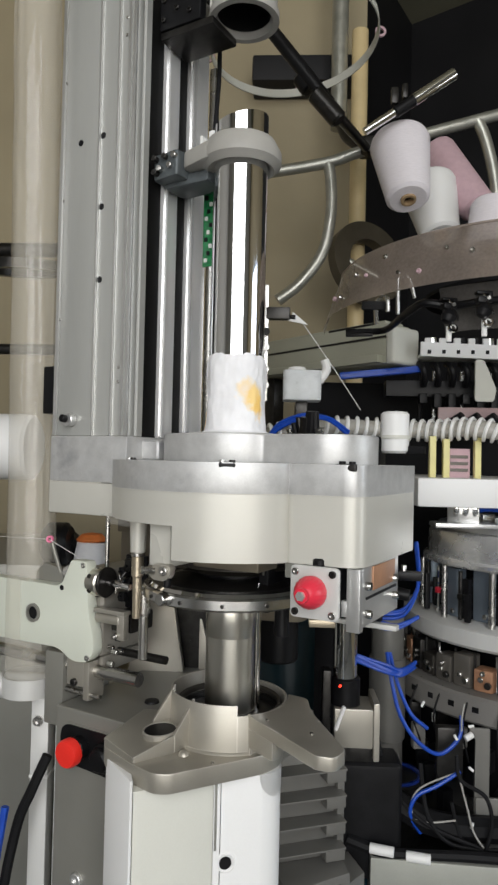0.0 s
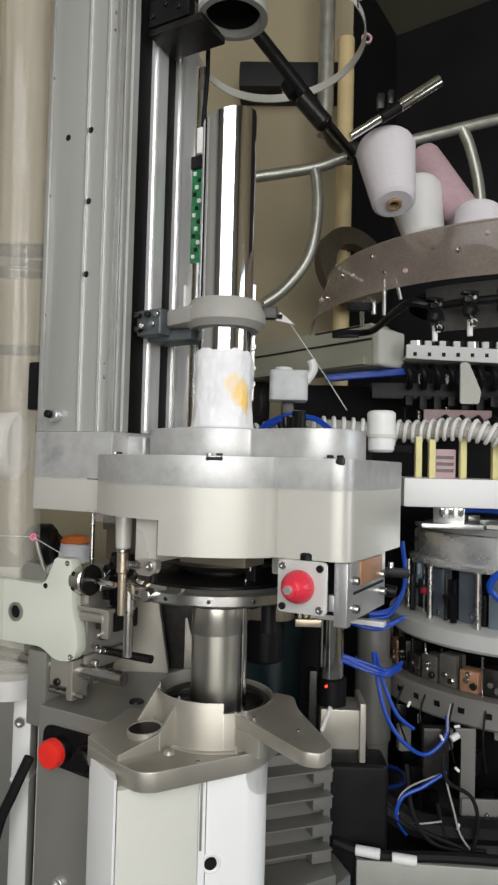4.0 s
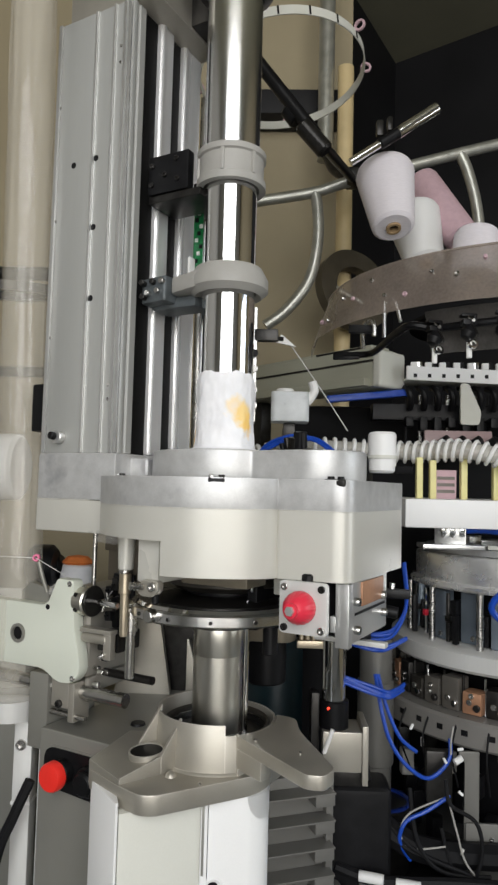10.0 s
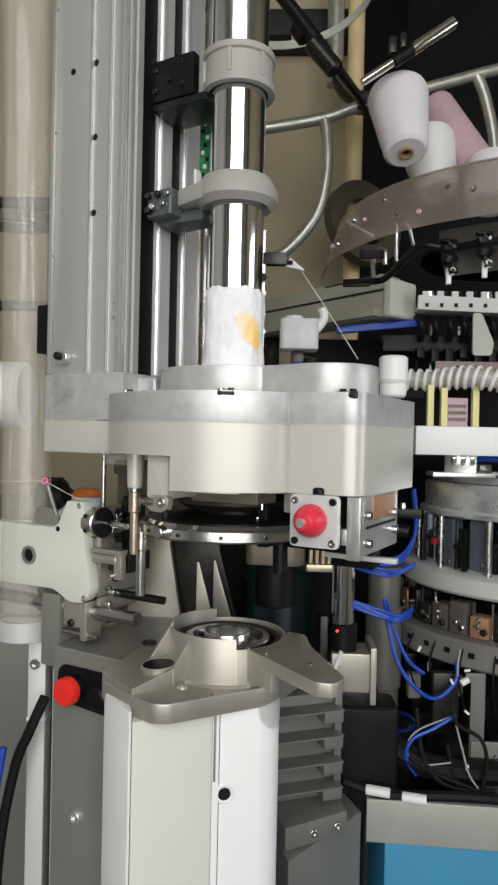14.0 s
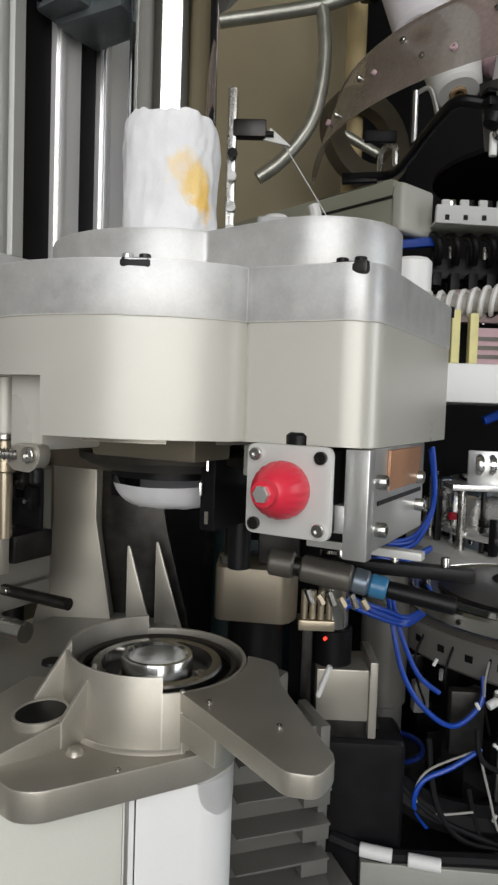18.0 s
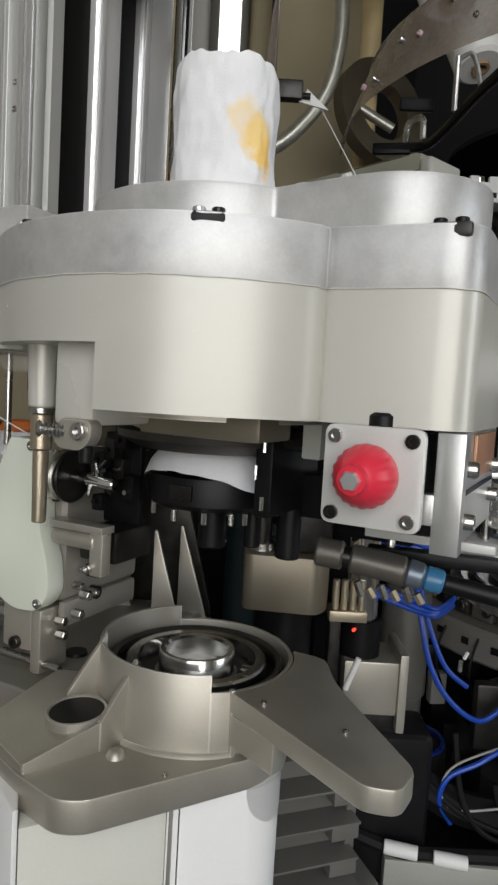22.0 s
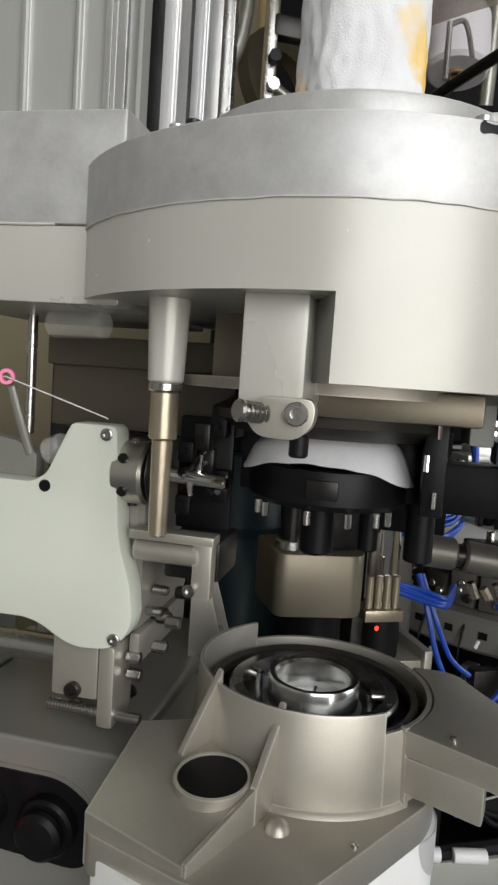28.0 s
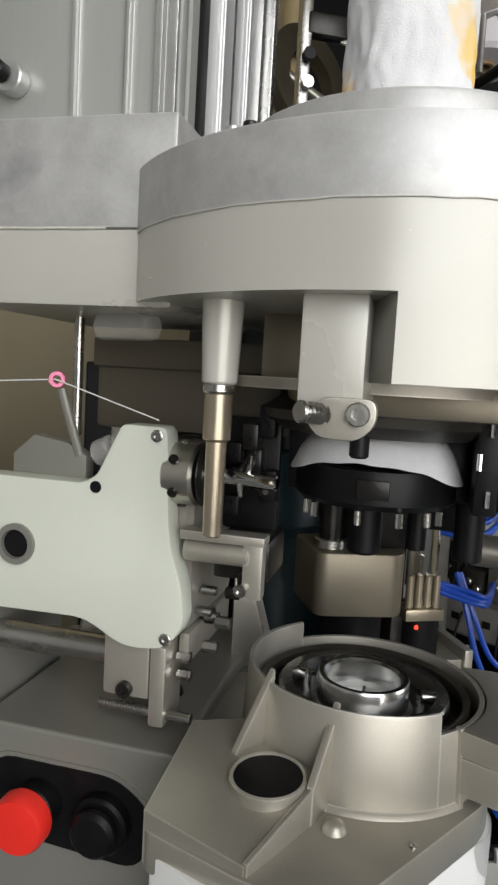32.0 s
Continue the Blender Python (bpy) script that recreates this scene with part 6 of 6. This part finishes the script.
def bottle():
    t = thing("oil_cup", "clear plastic oil cup with a white cap", "oil cup", (0.083, 1.406, 1.525))
    part("cup", prism(rounded([(-0.038, -0.03), (0.038, -0.03), (0.038, 0.03), (-0.038, 0.03)], 0.010), 0, 0.060, 0.003), mat("frosted_cup_plastic", (0.74, 0.77, 0.78), 0.3, 0.0, 0.15, 30, alpha=0.75), t)
    part("spout", pipe([(0.034, -0.01, 0.04), (0.048, -0.012, 0.062), (0.044, -0.012, 0.082)], 0.009, 10), WHITE, t)
    part("holder", box(-0.012, 0.012, 0.0, 0.14, -0.03, 0.0, 0.002), DSTEEL, t)
    part("cap", rod((-0.01, 0, 0.060), (-0.01, 0, 0.068), 0.018, 20, bev=0.002), WHITE, t)
    return t


def tension_arm():
    t = thing("yarn_tensioner", "small steel yarn tensioner behind the tube", "tensioner", (0.016, 1.318, 1.675))
    part("bar", box(-0.012, 0.0, -0.01, 0.01, -0.16, 0.06, 0.002), STEEL, t)
    part("clip", box(-0.005, 0.04, -0.012, 0.006, -0.005, 0.018, 0.003), DSTEEL, t)
    part("arm", rod((0.0, 0, 0.004), (0.050, -0.006, 0.0), 0.004, 10), DSTEEL, t)
    part("white_guide", moved(prism([(0, 0), (0.038, -0.008), (0.010, 0.016)], 0, 0.003, 0), pose(0.036, 0, -0.006, 90)), WHITE, t)
    for z in (-0.03, -0.06, -0.1, -0.13):
        part("nut", rod((-0.004, -0.012, z), (-0.004, -0.02, z), 0.007, 8), STEEL if z < -0.05 else BLACK, t)
    return t


# ---- the left side ----
def acrylic_pipe():
    t = thing("clear_pipe", "wide clear plastic suction pipe with a creased film", "pipe", (-0.346, 1.11, 1.03))
    n, h, bm = 72, 150, bmesh.new()
    rings = []
    for j in range(h + 1):
        z = 1.52 * j / h
        ring = []
        for k in range(n):
            a = 2 * math.pi * k / n
            p = Vector((math.cos(a) * 1.6, math.sin(a) * 1.6, z * 3.0))
            r = 0.0370 + 0.0020 * noise.noise(Vector((p.x * 2.4, p.y * 2.4, z * 3.5))) + 0.0012 * noise.noise(Vector((p.x * 6, p.y * 6, z * 7)))
            lean = -0.024 * (z / 1.52)
            ring.append(bm.verts.new((r * math.cos(a) + lean, r * math.sin(a), z)))
        rings.append(ring)
    for a, b in zip(rings, rings[1:]):
        for k in range(n):
            bm.faces.new((a[k], a[(k + 1) % n], b[(k + 1) % n], b[k]))
    part("film", bm, FILM, t, "creased clear film")
    part("lower_collar", lathe([(0.039, 0.0), (0.042, 0.0), (0.042, 0.03), (0.039, 0.03)], 40, closed=True), ALU, t)
    return t


def left_frame():
    t = thing("frame_post", "aluminium frame post with a cross bar", "post", (-0.338, 1.10, 0.0))
    part("post", box(0.0, 0.028, 0, 0.03, 0, 1.03, 0.002), ALU, t)
    part("cross_bar", rod((-0.4, 0.01, 1.04), (0.02, 0.01, 1.04), 0.02, 20), ALU, t)
    screw(t, (0.012, 0.0, 0.99), (0, -1, 0), 0.008, 0.006)
    part("cable_tie", box(-0.001, 0.029, -0.001, 0.031, 0.90, 0.905, 0), WHITE, t)
    return t


def cable(name, label, pts, r, material, category="cable"):
    t = thing(name, label, category, pts[0])
    o = Vector(pts[0])
    part("jacket", pipe([Vector(p) - o for p in pts], r, 8, 6), material, t)
    return t


def far_machine():
    t = thing("neighbour_machine", "grey neighbouring machine cabinet in the dark", "machine", (-0.9, 1.9, 0.0))
    part("cabinet", box(-0.4, 0.4, -0.3, 0.3, 0.0, 1.15, 0.01), HOUSE, t)
    part("ring", lathe([(0.09, -0.012), (0.12, -0.012), (0.12, 0.012), (0.09, 0.012)], 40, pose(0.25, -0.1, 1.9, 8), closed=True), DSTEEL, t)
    part("rear_post", box(-0.02, 0.02, 0.1, 0.14, 1.15, 2.1, 0.004), DSTEEL, t)
    part("bar", rod((-0.4, 0, 1.70), (0.45, 0, 1.70), 0.015, 14), DSTEEL, t)
    part("bar", rod((-0.4, 0, 1.98), (0.45, 0, 1.98), 0.02, 14), DSTEEL, t)
    part("knob", rod((0.40, -0.3, 1.20), (0.46, -0.3, 1.20), 0.05, 20, bev=0.01), BLACK, t)
    return t


def base_cabinet():
    t = thing("base_cabinet", "blue machine base under a bare aluminium rail", "base cabinet", (0.445, 1.365, 0.0))
    part("cabinet", box(-0.205, 0.5, -0.16, 0.35, 0.0, 0.670, 0.004), PAINTBLUE, t, "blue painted cabinet")
    part("rail", moved(box(-0.228, 0.52, -0.175, -0.145, 0.672, 0.745, 0.002), pose(0, 0, 0, 0, 0, -3)), mat("dull_rail_aluminium", (0.42, 0.425, 0.38), 0.5, 0.35, 0.14, 9, 0.06, 500), t, "bare aluminium rail")
    part("top_sheet", box(-0.225, 0.5, -0.14, 0.35, 0.671, 0.683, 0.002), DSTEEL, t)
    return t


def dark_tank():
    t = thing("dark_tank", "dark petrol-painted tank behind the base", "tank", (0.07, 1.56, 0.0))
    part("tank", lathe([(0, 0.0), (0.085, 0.0), (0.085, 1.17), (0.08, 1.18), (0, 1.18)], 40), DGREEN, t)
    part("tank_band", lathe([(0.0852, 1.06), (0.087, 1.06), (0.087, 1.075), (0.0852, 1.075)], 40, closed=True), DGREEN, t)
    part("tank_neck", rod((0, 0, 1.18), (0, 0, 1.21), 0.03, 20, bev=0.003), BLACK, t)
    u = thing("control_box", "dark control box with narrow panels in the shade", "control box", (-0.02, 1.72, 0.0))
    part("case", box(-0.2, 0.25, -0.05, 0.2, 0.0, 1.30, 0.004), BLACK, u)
    for k in range(5):
        part("panel", box(-0.02, 0.15, -0.054, -0.051, 1.0 + 0.05 * k, 1.04 + 0.05 * k, 0.001), DSTEEL, u)
    for k in range(3):
        part("panel_bar", box(0.0, 0.02, -0.0555, -0.0545, 1.015 + 0.05 * k, 1.02 + 0.05 * k, 0), WHITE, u)


def grey_post():
    t = thing("grey_post", "grey round machine post with blue hose clips", "post", (0.265, 1.42, 0.0))
    part("post", rod((0, 0, 0.0), (0, 0, 1.1), 0.032, 24), FINM, t)
    part("sleeve", rod((0, 0, 0.86), (0, 0, 1.02), 0.036, 24, bev=0.002), FINM, t)
    part("neck", rod((0, 0, 0.80), (0, 0, 0.86), 0.028, 20), DSTEEL, t)
    part("can", rod((0.01, -0.03, 0.66), (0.01, -0.03, 0.80), 0.055, 28, bev=0.003), DSTEEL, t)
    part("blue_ring", lathe([(0.047, 0.80), (0.0525, 0.80), (0.0525, 0.805), (0.047, 0.805)], 36, pose(0.01, -0.03, 0), closed=True), mat("dark_blue_ring", (0.01, 0.03, 0.20), 0.3, 0.0, 0.2, 40), t)


def white_box():
    t = thing("white_drum", "white plastic drum beside the clear pipe", "drum", (-0.52, 1.30, 1.16))
    part("drum", rod((0, 0, 0.26), (0.10, 0, 0.26), 0.062, 28, bev=0.006), WHITEP, t)
    part("bracket", box(-0.02, 0.0, -0.03, 0.03, -1.16, 0.3, 0.004), DSTEEL, t)
    return t


def rear_clutter():
    """Small dark machine pieces between the column and the sock."""
    t = machine_thing("yarn_feed_unit", "dark yarn feed unit with small bright pieces behind the tube", "feed unit", 1.434)
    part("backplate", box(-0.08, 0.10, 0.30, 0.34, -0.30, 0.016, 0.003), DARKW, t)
    for k in range(7):
        x, h = -0.07 + 0.0095 * ((k * 5) % 7), 0.008 + 0.010 * ((k * 3) % 4)
        part("fitting", rod((x, 0.315, 0.02), (x + 0.004 * (k % 3 - 1), 0.31, 0.022 + h), 0.005 + 0.003 * (k % 3), 10, bev=0.001), (STEEL, BLACK, DSTEEL, BLACK)[k % 4], t)
    part("white_cap", rod((0.118, 0.33, -0.012), (0.118, 0.33, 0.058), 0.024, 24, bev=0.004), WHITEP, t)
    part("cap_ring", lathe([(0.0242, 0.012), (0.0262, 0.012), (0.0262, 0.018), (0.0242, 0.018)], 28, pose(0.118, 0.33, 0), closed=True), WHITEB, t)
    part("cap_post", box(0.101, 0.17, 0.328, 0.336, -0.012, 0.0, 0.001), DARKW, t)
    part("leg", box(-0.02, 0.02, 0.322, 0.35, -1.434, -0.1, 0.003), DARKW, t)
    return t


def cable_tag(at_, turn):
    t = thing("cable_marker", "white cable marker sleeve on the black cable", "cable marker", at_, group="cable markers", turn=turn)
    part("sleeve", rod((-0.02, 0, 0), (0.02, 0, 0), 0.0085, 14, bev=0.001), WHITE, t)
    return t
def bundle(label, pts, count, spread):
    """Several thin air hoses that run side by side; each one is a thing."""
    for k in range(count):
        a = 2.4 * k
        off = Vector((0.2 * spread * math.cos(a), spread * math.sin(1.7 * a), spread * math.cos(a)))
        line = [Vector(p) + off * (0.6 + 0.5 * math.sin(1.3 * i + k)) for i, p in enumerate(pts)]
        cable("blue_hose", label, line, 0.0032, BLUEW, "hose")


def wire_tag(x, y, z, lean):
    t = thing("wire_tag", "small white marker sleeve on a thin wire", "wire tag", (x, y, z), group="wire tags")
    part("sleeve", moved(rod((-0.005, 0, 0), (0.005, 0, 0), 0.0024, 12, bev=0.0005), pose(0, 0, 0, 0, -lean, 0)), WHITE, t)
    return t


def rear_plate():
    t = thing("valve_bracket", "grey valve bracket with an angled white plug", "bracket", (0.412, 1.285, 0.60))
    part("plate", upright(rounded([(-0.012, 0.10), (0.014, 0.10), (0.016, 0.335), (-0.020, 0.335), (-0.020, 0.322), (-0.010, 0.316)], 0.003), 0.0, 0.006, 0.0012), FINM, t)
    part("plug", rod((-0.016, -0.002, 0.325), (-0.030, -0.006, 0.318), 0.006, 14, bev=0.001), WHITE, t)
    part("valve", box(-0.075, -0.028, 0.01, 0.03, 0.24, 0.33, 0.004), DSTEEL, t)
    part("foot_plate", box(-0.01, 0.10, -0.006, 0.0, 0.10, 0.215, 0.002), FINM, t)
    for k in range(4):
        screw(t, (0.012 + 0.022 * k, -0.006, 0.15 + 0.04 * (k % 2)), (0, -1, 0), 0.004, 0.003, STEEL)
    return t


def neighbour_sock():
    t = thing("neighbour_sock", "white and orange sock on the neighbouring machine", "sock", (-0.40, 1.62, 1.15))
    part("body", rod((0.0, 0, -0.02), (0.004, 0, 0.055), 0.042, 24, 0.034, 0.004), KNIT, t)
    part("toe", lathe([(0.0, 0.016), (0.024, 0.012), (0.036, 0.0), (0.034, -0.004), (0, -0.004)], 28, pose(0.004, 0, 0.060)), mat("orange_yarn", (0.80, 0.22, 0.05), 0.9, 0.0, 0.2, 80, 0.5, 700), t, "orange toe")
    part("holder", join(rod((-0.075, 0.01, 0.03), (-0.03, 0.01, 0.055), 0.026, 18, bev=0.004), rod((-0.05, 0.03, -0.05), (-0.05, 0.03, 0.03), 0.012, 12)), BLACK, t, "black holder ring")
    part("stand", rod((0, 0.02, -1.15), (0, 0.02, -0.02), 0.02, 14), DSTEEL, t)
    return t


# ---- build ----

hall()
head_cover(), needle_sleeve(), stepper(), motor_bracket(), clamp(), column(), sock_tube(), sock()
collar = collar_carriage()
sensor_board()
upper = upper_tube()
tube_socket()
disc = transfer_disc()
lower = lower_tube()
guide = guide_ring()
sewing_ring(), ring_carrier()
flip = flip_ring()
base_ring(), base_box(), button_housing(), push_button()
sewing = carriage()
carriage_rail(), back_bracket(), deck(), louvre_block(), lift_piston()
gears, fitting = gearbox(), air_fitting()
dial, pulleys = knitting_dial(), pulley_guide()
knitting_machine(), yarn_tray(), feed_beam(), finger_bar(), acrylic_guard(), black_lever()
coil_hose([(0.02, 1.38, 1.455), (0.14, 1.42, 1.475), (0.25, 1.44, 1.474), (0.345, 1.42, 1.472), (0.416, 1.36, 1.474), (0.50, 1.34, 1.455), (0.565, 1.33, 1.40), (0.60, 1.33, 1.36)], 0.020, 38, "spiral_hose", "milky hose wound with a white spiral")
yarn_clip((0.322, 1.197, 1.668), 15)
yarn_clip((0.369, 1.157, 1.670), 5)
yarn_clip((0.420, 1.135, 1.671), -10)
cone_shelf()
yarn_cone("yarn_cone", "upright lilac-white yarn cone hanging point down", (0.380, 1.92, 2.135), -22, -4, YARN)
yarn_cone("yarn_cone", "white yarn cone leaning behind the others", (0.515, 2.12, 2.10), -20, -8, WHITEP, 0.2)
yarn_cone("yarn_cone", "pale pink yarn cone leaning on its side", (0.640, 2.16, 2.20), -20, -28, PINKY, 0.27, 0.062, 0.055)
yarn_cone("yarn_cone", "small white yarn cone behind the guard", (0.640, 2.03, 2.03), -10, 6, YARN, 0.15, 0.066, 0.074)
creel(), tan_pole(), scale_ring(), cone_spindle(), fan_wheel(), bottle(), tension_arm(), rear_clutter(), white_box()
acrylic_pipe(), left_frame(), far_machine(), base_cabinet(), dark_tank(), grey_post()
cable("blue_hose", "blue air hose hanging in a loop", [(0.245, 1.30, 1.06), (0.25, 1.28, 1.02), (0.265, 1.27, 0.96), (0.295, 1.27, 0.915), (0.335, 1.27, 0.893), (0.372, 1.28, 0.92), (0.377, 1.29, 0.955)], 0.0036, BLUEW, "hose")
cable("blue_hose", "blue air hose hanging beside the loop", [(0.25, 1.30, 1.06), (0.262, 1.28, 1.01), (0.285, 1.275, 0.96), (0.315, 1.275, 0.935)], 0.0034, BLUEW, "hose")
cable("blue_hose", "blue air hose curled under the deck", [(0.30, 1.25, 0.765), (0.28, 1.24, 0.80), (0.29, 1.24, 0.832), (0.326, 1.24, 0.852), (0.366, 1.25, 0.873)], 0.0034, BLUEW, "hose")
cable("blue_hose", "blue air hose on the drum's side", [(0.47, 1.27, 1.16), (0.44, 1.26, 1.19), (0.46, 1.25, 1.22), (0.52, 1.25, 1.23)], 0.006, BLUEW, "hose")
bundle("blue air hoses arched behind the lid", [(0.01, 1.36, 1.43), (0.036, 1.36, 1.468), (0.089, 1.36, 1.490), (0.135, 1.365, 1.486), (0.175, 1.38, 1.46)], 4, 0.007)
cable("blue_hose", "blue air hoses over the drum", [(0.40, 1.42, 1.30), (0.45, 1.42, 1.318), (0.52, 1.42, 1.315)], 0.007, BLUEW, "hose")
cable("black_cable", "thick black cable lying behind the rail", [(0.17, 1.22, 0.765), (0.226, 1.21, 0.752), (0.284, 1.21, 0.750), (0.361, 1.203, 0.755), (0.46, 1.198, 0.755), (0.56, 1.195, 0.755)], 0.009, RUBBER)
cable("black_cable", "wide black cable duct sloping behind the rail", [(0.18, 1.27, 0.87), (0.21, 1.265, 0.843), (0.269, 1.26, 0.805), (0.329, 1.26, 0.777), (0.44, 1.265, 0.768), (0.54, 1.27, 0.768)], 0.022, RUBBER)
cable("black_cable", "black cable looped under the decks", [(0.36, 1.25, 0.90), (0.365, 1.24, 0.863), (0.405, 1.23, 0.84), (0.415, 1.23, 0.79), (0.397, 1.23, 0.741), (0.368, 1.24, 0.759), (0.352, 1.25, 0.82)], 0.0035, RUBBER)
cable("black_cable", "thin black cable under the decks", [(0.30, 1.26, 0.88), (0.31, 1.24, 0.80), (0.35, 1.235, 0.756), (0.43, 1.23, 0.752)], 0.004, RUBBER)
cable("black_cable", "thin black cable beside the post", [(0.22, 1.27, 0.96), (0.24, 1.25, 0.86), (0.30, 1.24, 0.79), (0.40, 1.232, 0.752)], 0.004, RUBBER)
bundle("blue air hoses bunched in front of the post", [(0.185, 1.262, 1.060), (0.234, 1.255, 1.044), (0.262, 1.26, 1.036), (0.296, 1.30, 1.042)], 5, 0.006)
bundle("blue air hoses leaving the air cylinder", [(0.185, 1.27, 1.128), (0.227, 1.265, 1.117), (0.257, 1.268, 1.113), (0.30, 1.30, 1.125)], 3, 0.005)
bundle("dark blue air hoses running up beside the head", [(0.230, 1.275, 1.132), (0.268, 1.272, 1.139), (0.291, 1.275, 1.174), (0.295, 1.278, 1.211), (0.292, 1.29, 1.26)], 4, 0.006)
cable("grey_wire", "thin grey wire hanging from the blue hose", [(0.366, 1.25, 0.873), (0.300, 1.245, 0.846), (0.281, 1.24, 0.819), (0.288, 1.24, 0.797), (0.308, 1.24, 0.788), (0.357, 1.24, 0.794)], 0.0016, GREYP)
cable("grey_wire", "thin grey wire under the deck slot", [(0.379, 1.275, 0.981), (0.374, 1.272, 0.956), (0.374, 1.272, 0.934)], 0.0016, GREYP)
cable("grey_wire", "thin grey wire crossing to the rail", [(0.359, 1.245, 0.884), (0.375, 1.235, 0.819), (0.391, 1.23, 0.77), (0.442, 1.23, 0.714)], 0.0018, GREYP)
for x, z, lean in ((0.299, 0.989, 65), (0.382, 0.954, 10), (0.356, 0.934, -60), (0.383, 0.881, -40), (0.386, 0.785, 70)):
    wire_tag(x, 1.243, z, lean)
rear_plate()
neighbour_sock()
cable_tag((0.226, 1.2, 0.760), -15)
cable_tag((0.286, 1.197, 0.752), -12)
cable("black_cable", "black cable by the frame post", [(-0.30, 1.07, 0.95), (-0.32, 1.06, 0.90), (-0.342, 1.06, 0.84), (-0.36, 1.05, 0.70), (-0.37, 1.05, 0.4)], 0.008, RUBBER)
cable("blue_hose", "blue hose by the frame post", [(-0.355, 1.05, 0.88), (-0.363, 1.04, 0.80), (-0.367, 1.04, 0.72), (-0.36, 1.04, 0.5)], 0.006, BLUEW, "hose")
cable("sewing_thread", "white thread from the tensioner", [(0.075, 1.317, 1.672), (0.14, 1.36, 1.59), (0.20, 1.40, 1.51)], 0.0008, WHITE, "thread")


# ---- what moves ----
def motions():
    def up(z):
        return pose(AX, AY, z, 0, 0, TURN)

    walk(collar, [(0.0, up(1.820)), (1.5, up(1.820)), (1.6, up(1.812)), (1.8, up(1.78)), (2.0, up(1.735)), (2.2, up(1.65)), (2.4, up(1.593)), (2.6, up(1.593)), (4.2, up(1.593)), (5.0, up(1.672)), (5.5, up(1.672)), (32.0, up(1.672))])
    walk(upper, [(0.0, up(2.033)), (7.05, up(2.033)), (7.15, up(2.018)), (7.3, up(1.945)), (7.45, up(1.840)), (7.55, up(1.828)), (7.8, up(1.828)), (32.0, up(1.828))])
    walk(lower, [(0.0, pose(AX, AY, 1.05)), (10.1, pose(AX, AY, 1.05)), (10.2, pose(AX, AY, 1.045)), (10.4, pose(AX, AY, 0.998)), (10.6, pose(AX, AY, 0.945)), (10.8, pose(AX, AY, 0.85)), (11.1, pose(AX, AY, 0.85)), (32.0, pose(AX, AY, 0.85))])
    walk(guide, [(0.0, pose(AX, AY, 1.222)), (10.8, pose(AX, AY, 1.222)), (10.9, pose(AX, AY, 1.218)), (11.0, pose(AX, AY, 1.200)), (11.1, pose(AX, AY, 1.14)), (11.2, pose(AX, AY, 1.0845)), (11.4, pose(AX, AY, 1.0845)), (32.0, pose(AX, AY, 1.0845))])
    walk(disc, [(0.0, pose(AX, AY, 1.234)), (14.3, pose(AX, AY, 1.234)), (14.8, pose(AX, AY, 1.205)), (15.2, pose(0.035, 0.932, 1.198, 0, 0, 18)), (15.5, pose(0.112, 0.890, 1.193, 0, 0, 50)),
                (15.7, pose(0.165, 0.885, 1.188, 0, 0, 75)), (15.9, pose(0.212, 0.897, 1.183, 0, 0, 94)), (16.1, pose(0.280, 0.935, 1.16, 0, 0, 124)), (16.35, pose(0.333, 1.0, 1.14, 0, 0, 148)),
                (16.6, pose(0.337, 1.03, 1.135, 0, 0, 154)), (32.0, pose(0.337, 1.03, 1.135, 0, 0, 154))])
    for ob, x, y, z, a in ((gears, 0.066, 1.205, 1.058, 0), (fitting, 0.158, 0.985, 1.158, -14)):
        walk(ob, [(0.0, pose(x - 0.02, y, z + 0.085, 0, 0, a)), (14.4, pose(x - 0.02, y, z + 0.085, 0, 0, a)), (15.5, pose(x - 0.02, y, z + 0.05, 0, 0, a)),
                  (16.3, pose(x, y, z + 0.045, 0, 0, a)), (16.6, pose(x, y, z + 0.03, 0, 0, a)), (17.0, pose(x, y, z, 0, 0, a)), (32.0, pose(x, y, z, 0, 0, a))])

    for ob, x, y, z in ((dial, KX, KY, 0.0), (pulleys, 0.405, 1.40, 1.290)):
        walk(ob, [(0.0, pose(x, y, z)), (14.4, pose(x, y, z)), (15.5, pose(x, y, z - 0.035)), (16.3, pose(x, y, z - 0.04)), (16.6, pose(x, y, z - 0.055)), (17.0, pose(x, y, z - 0.085)), (32.0, pose(x, y, z - 0.085))])

    def fold(a):
        return pose(SX, SY, 1.243 - 0.007 * a / 180, 0, 0, TURN) @ pose(0, 0, 0, a)

    walk(flip, [(0.0, fold(180)), (19.55, fold(180)), (19.7, fold(140)), (19.85, fold(90)), (20.0, fold(45)), (20.15, fold(0)), (32.0, fold(0))])
    lx, ly = LATE
    ex, ey = at(-0.142 - 0.082, -0.041)
    far, near = pose(ex, ey, 1.2, 0, 0, TURN), pose(lx, ly, 1.2, 0, 0, TURN)
    walk(sewing, [(0.0, far), (20.3, far), (20.5, pose(ex * 0.75 + lx * 0.25, ey * 0.75 + ly * 0.25, 1.2, 0, 0, TURN)), (20.75, near), (21.0, near), (32.0, near)])


motions()
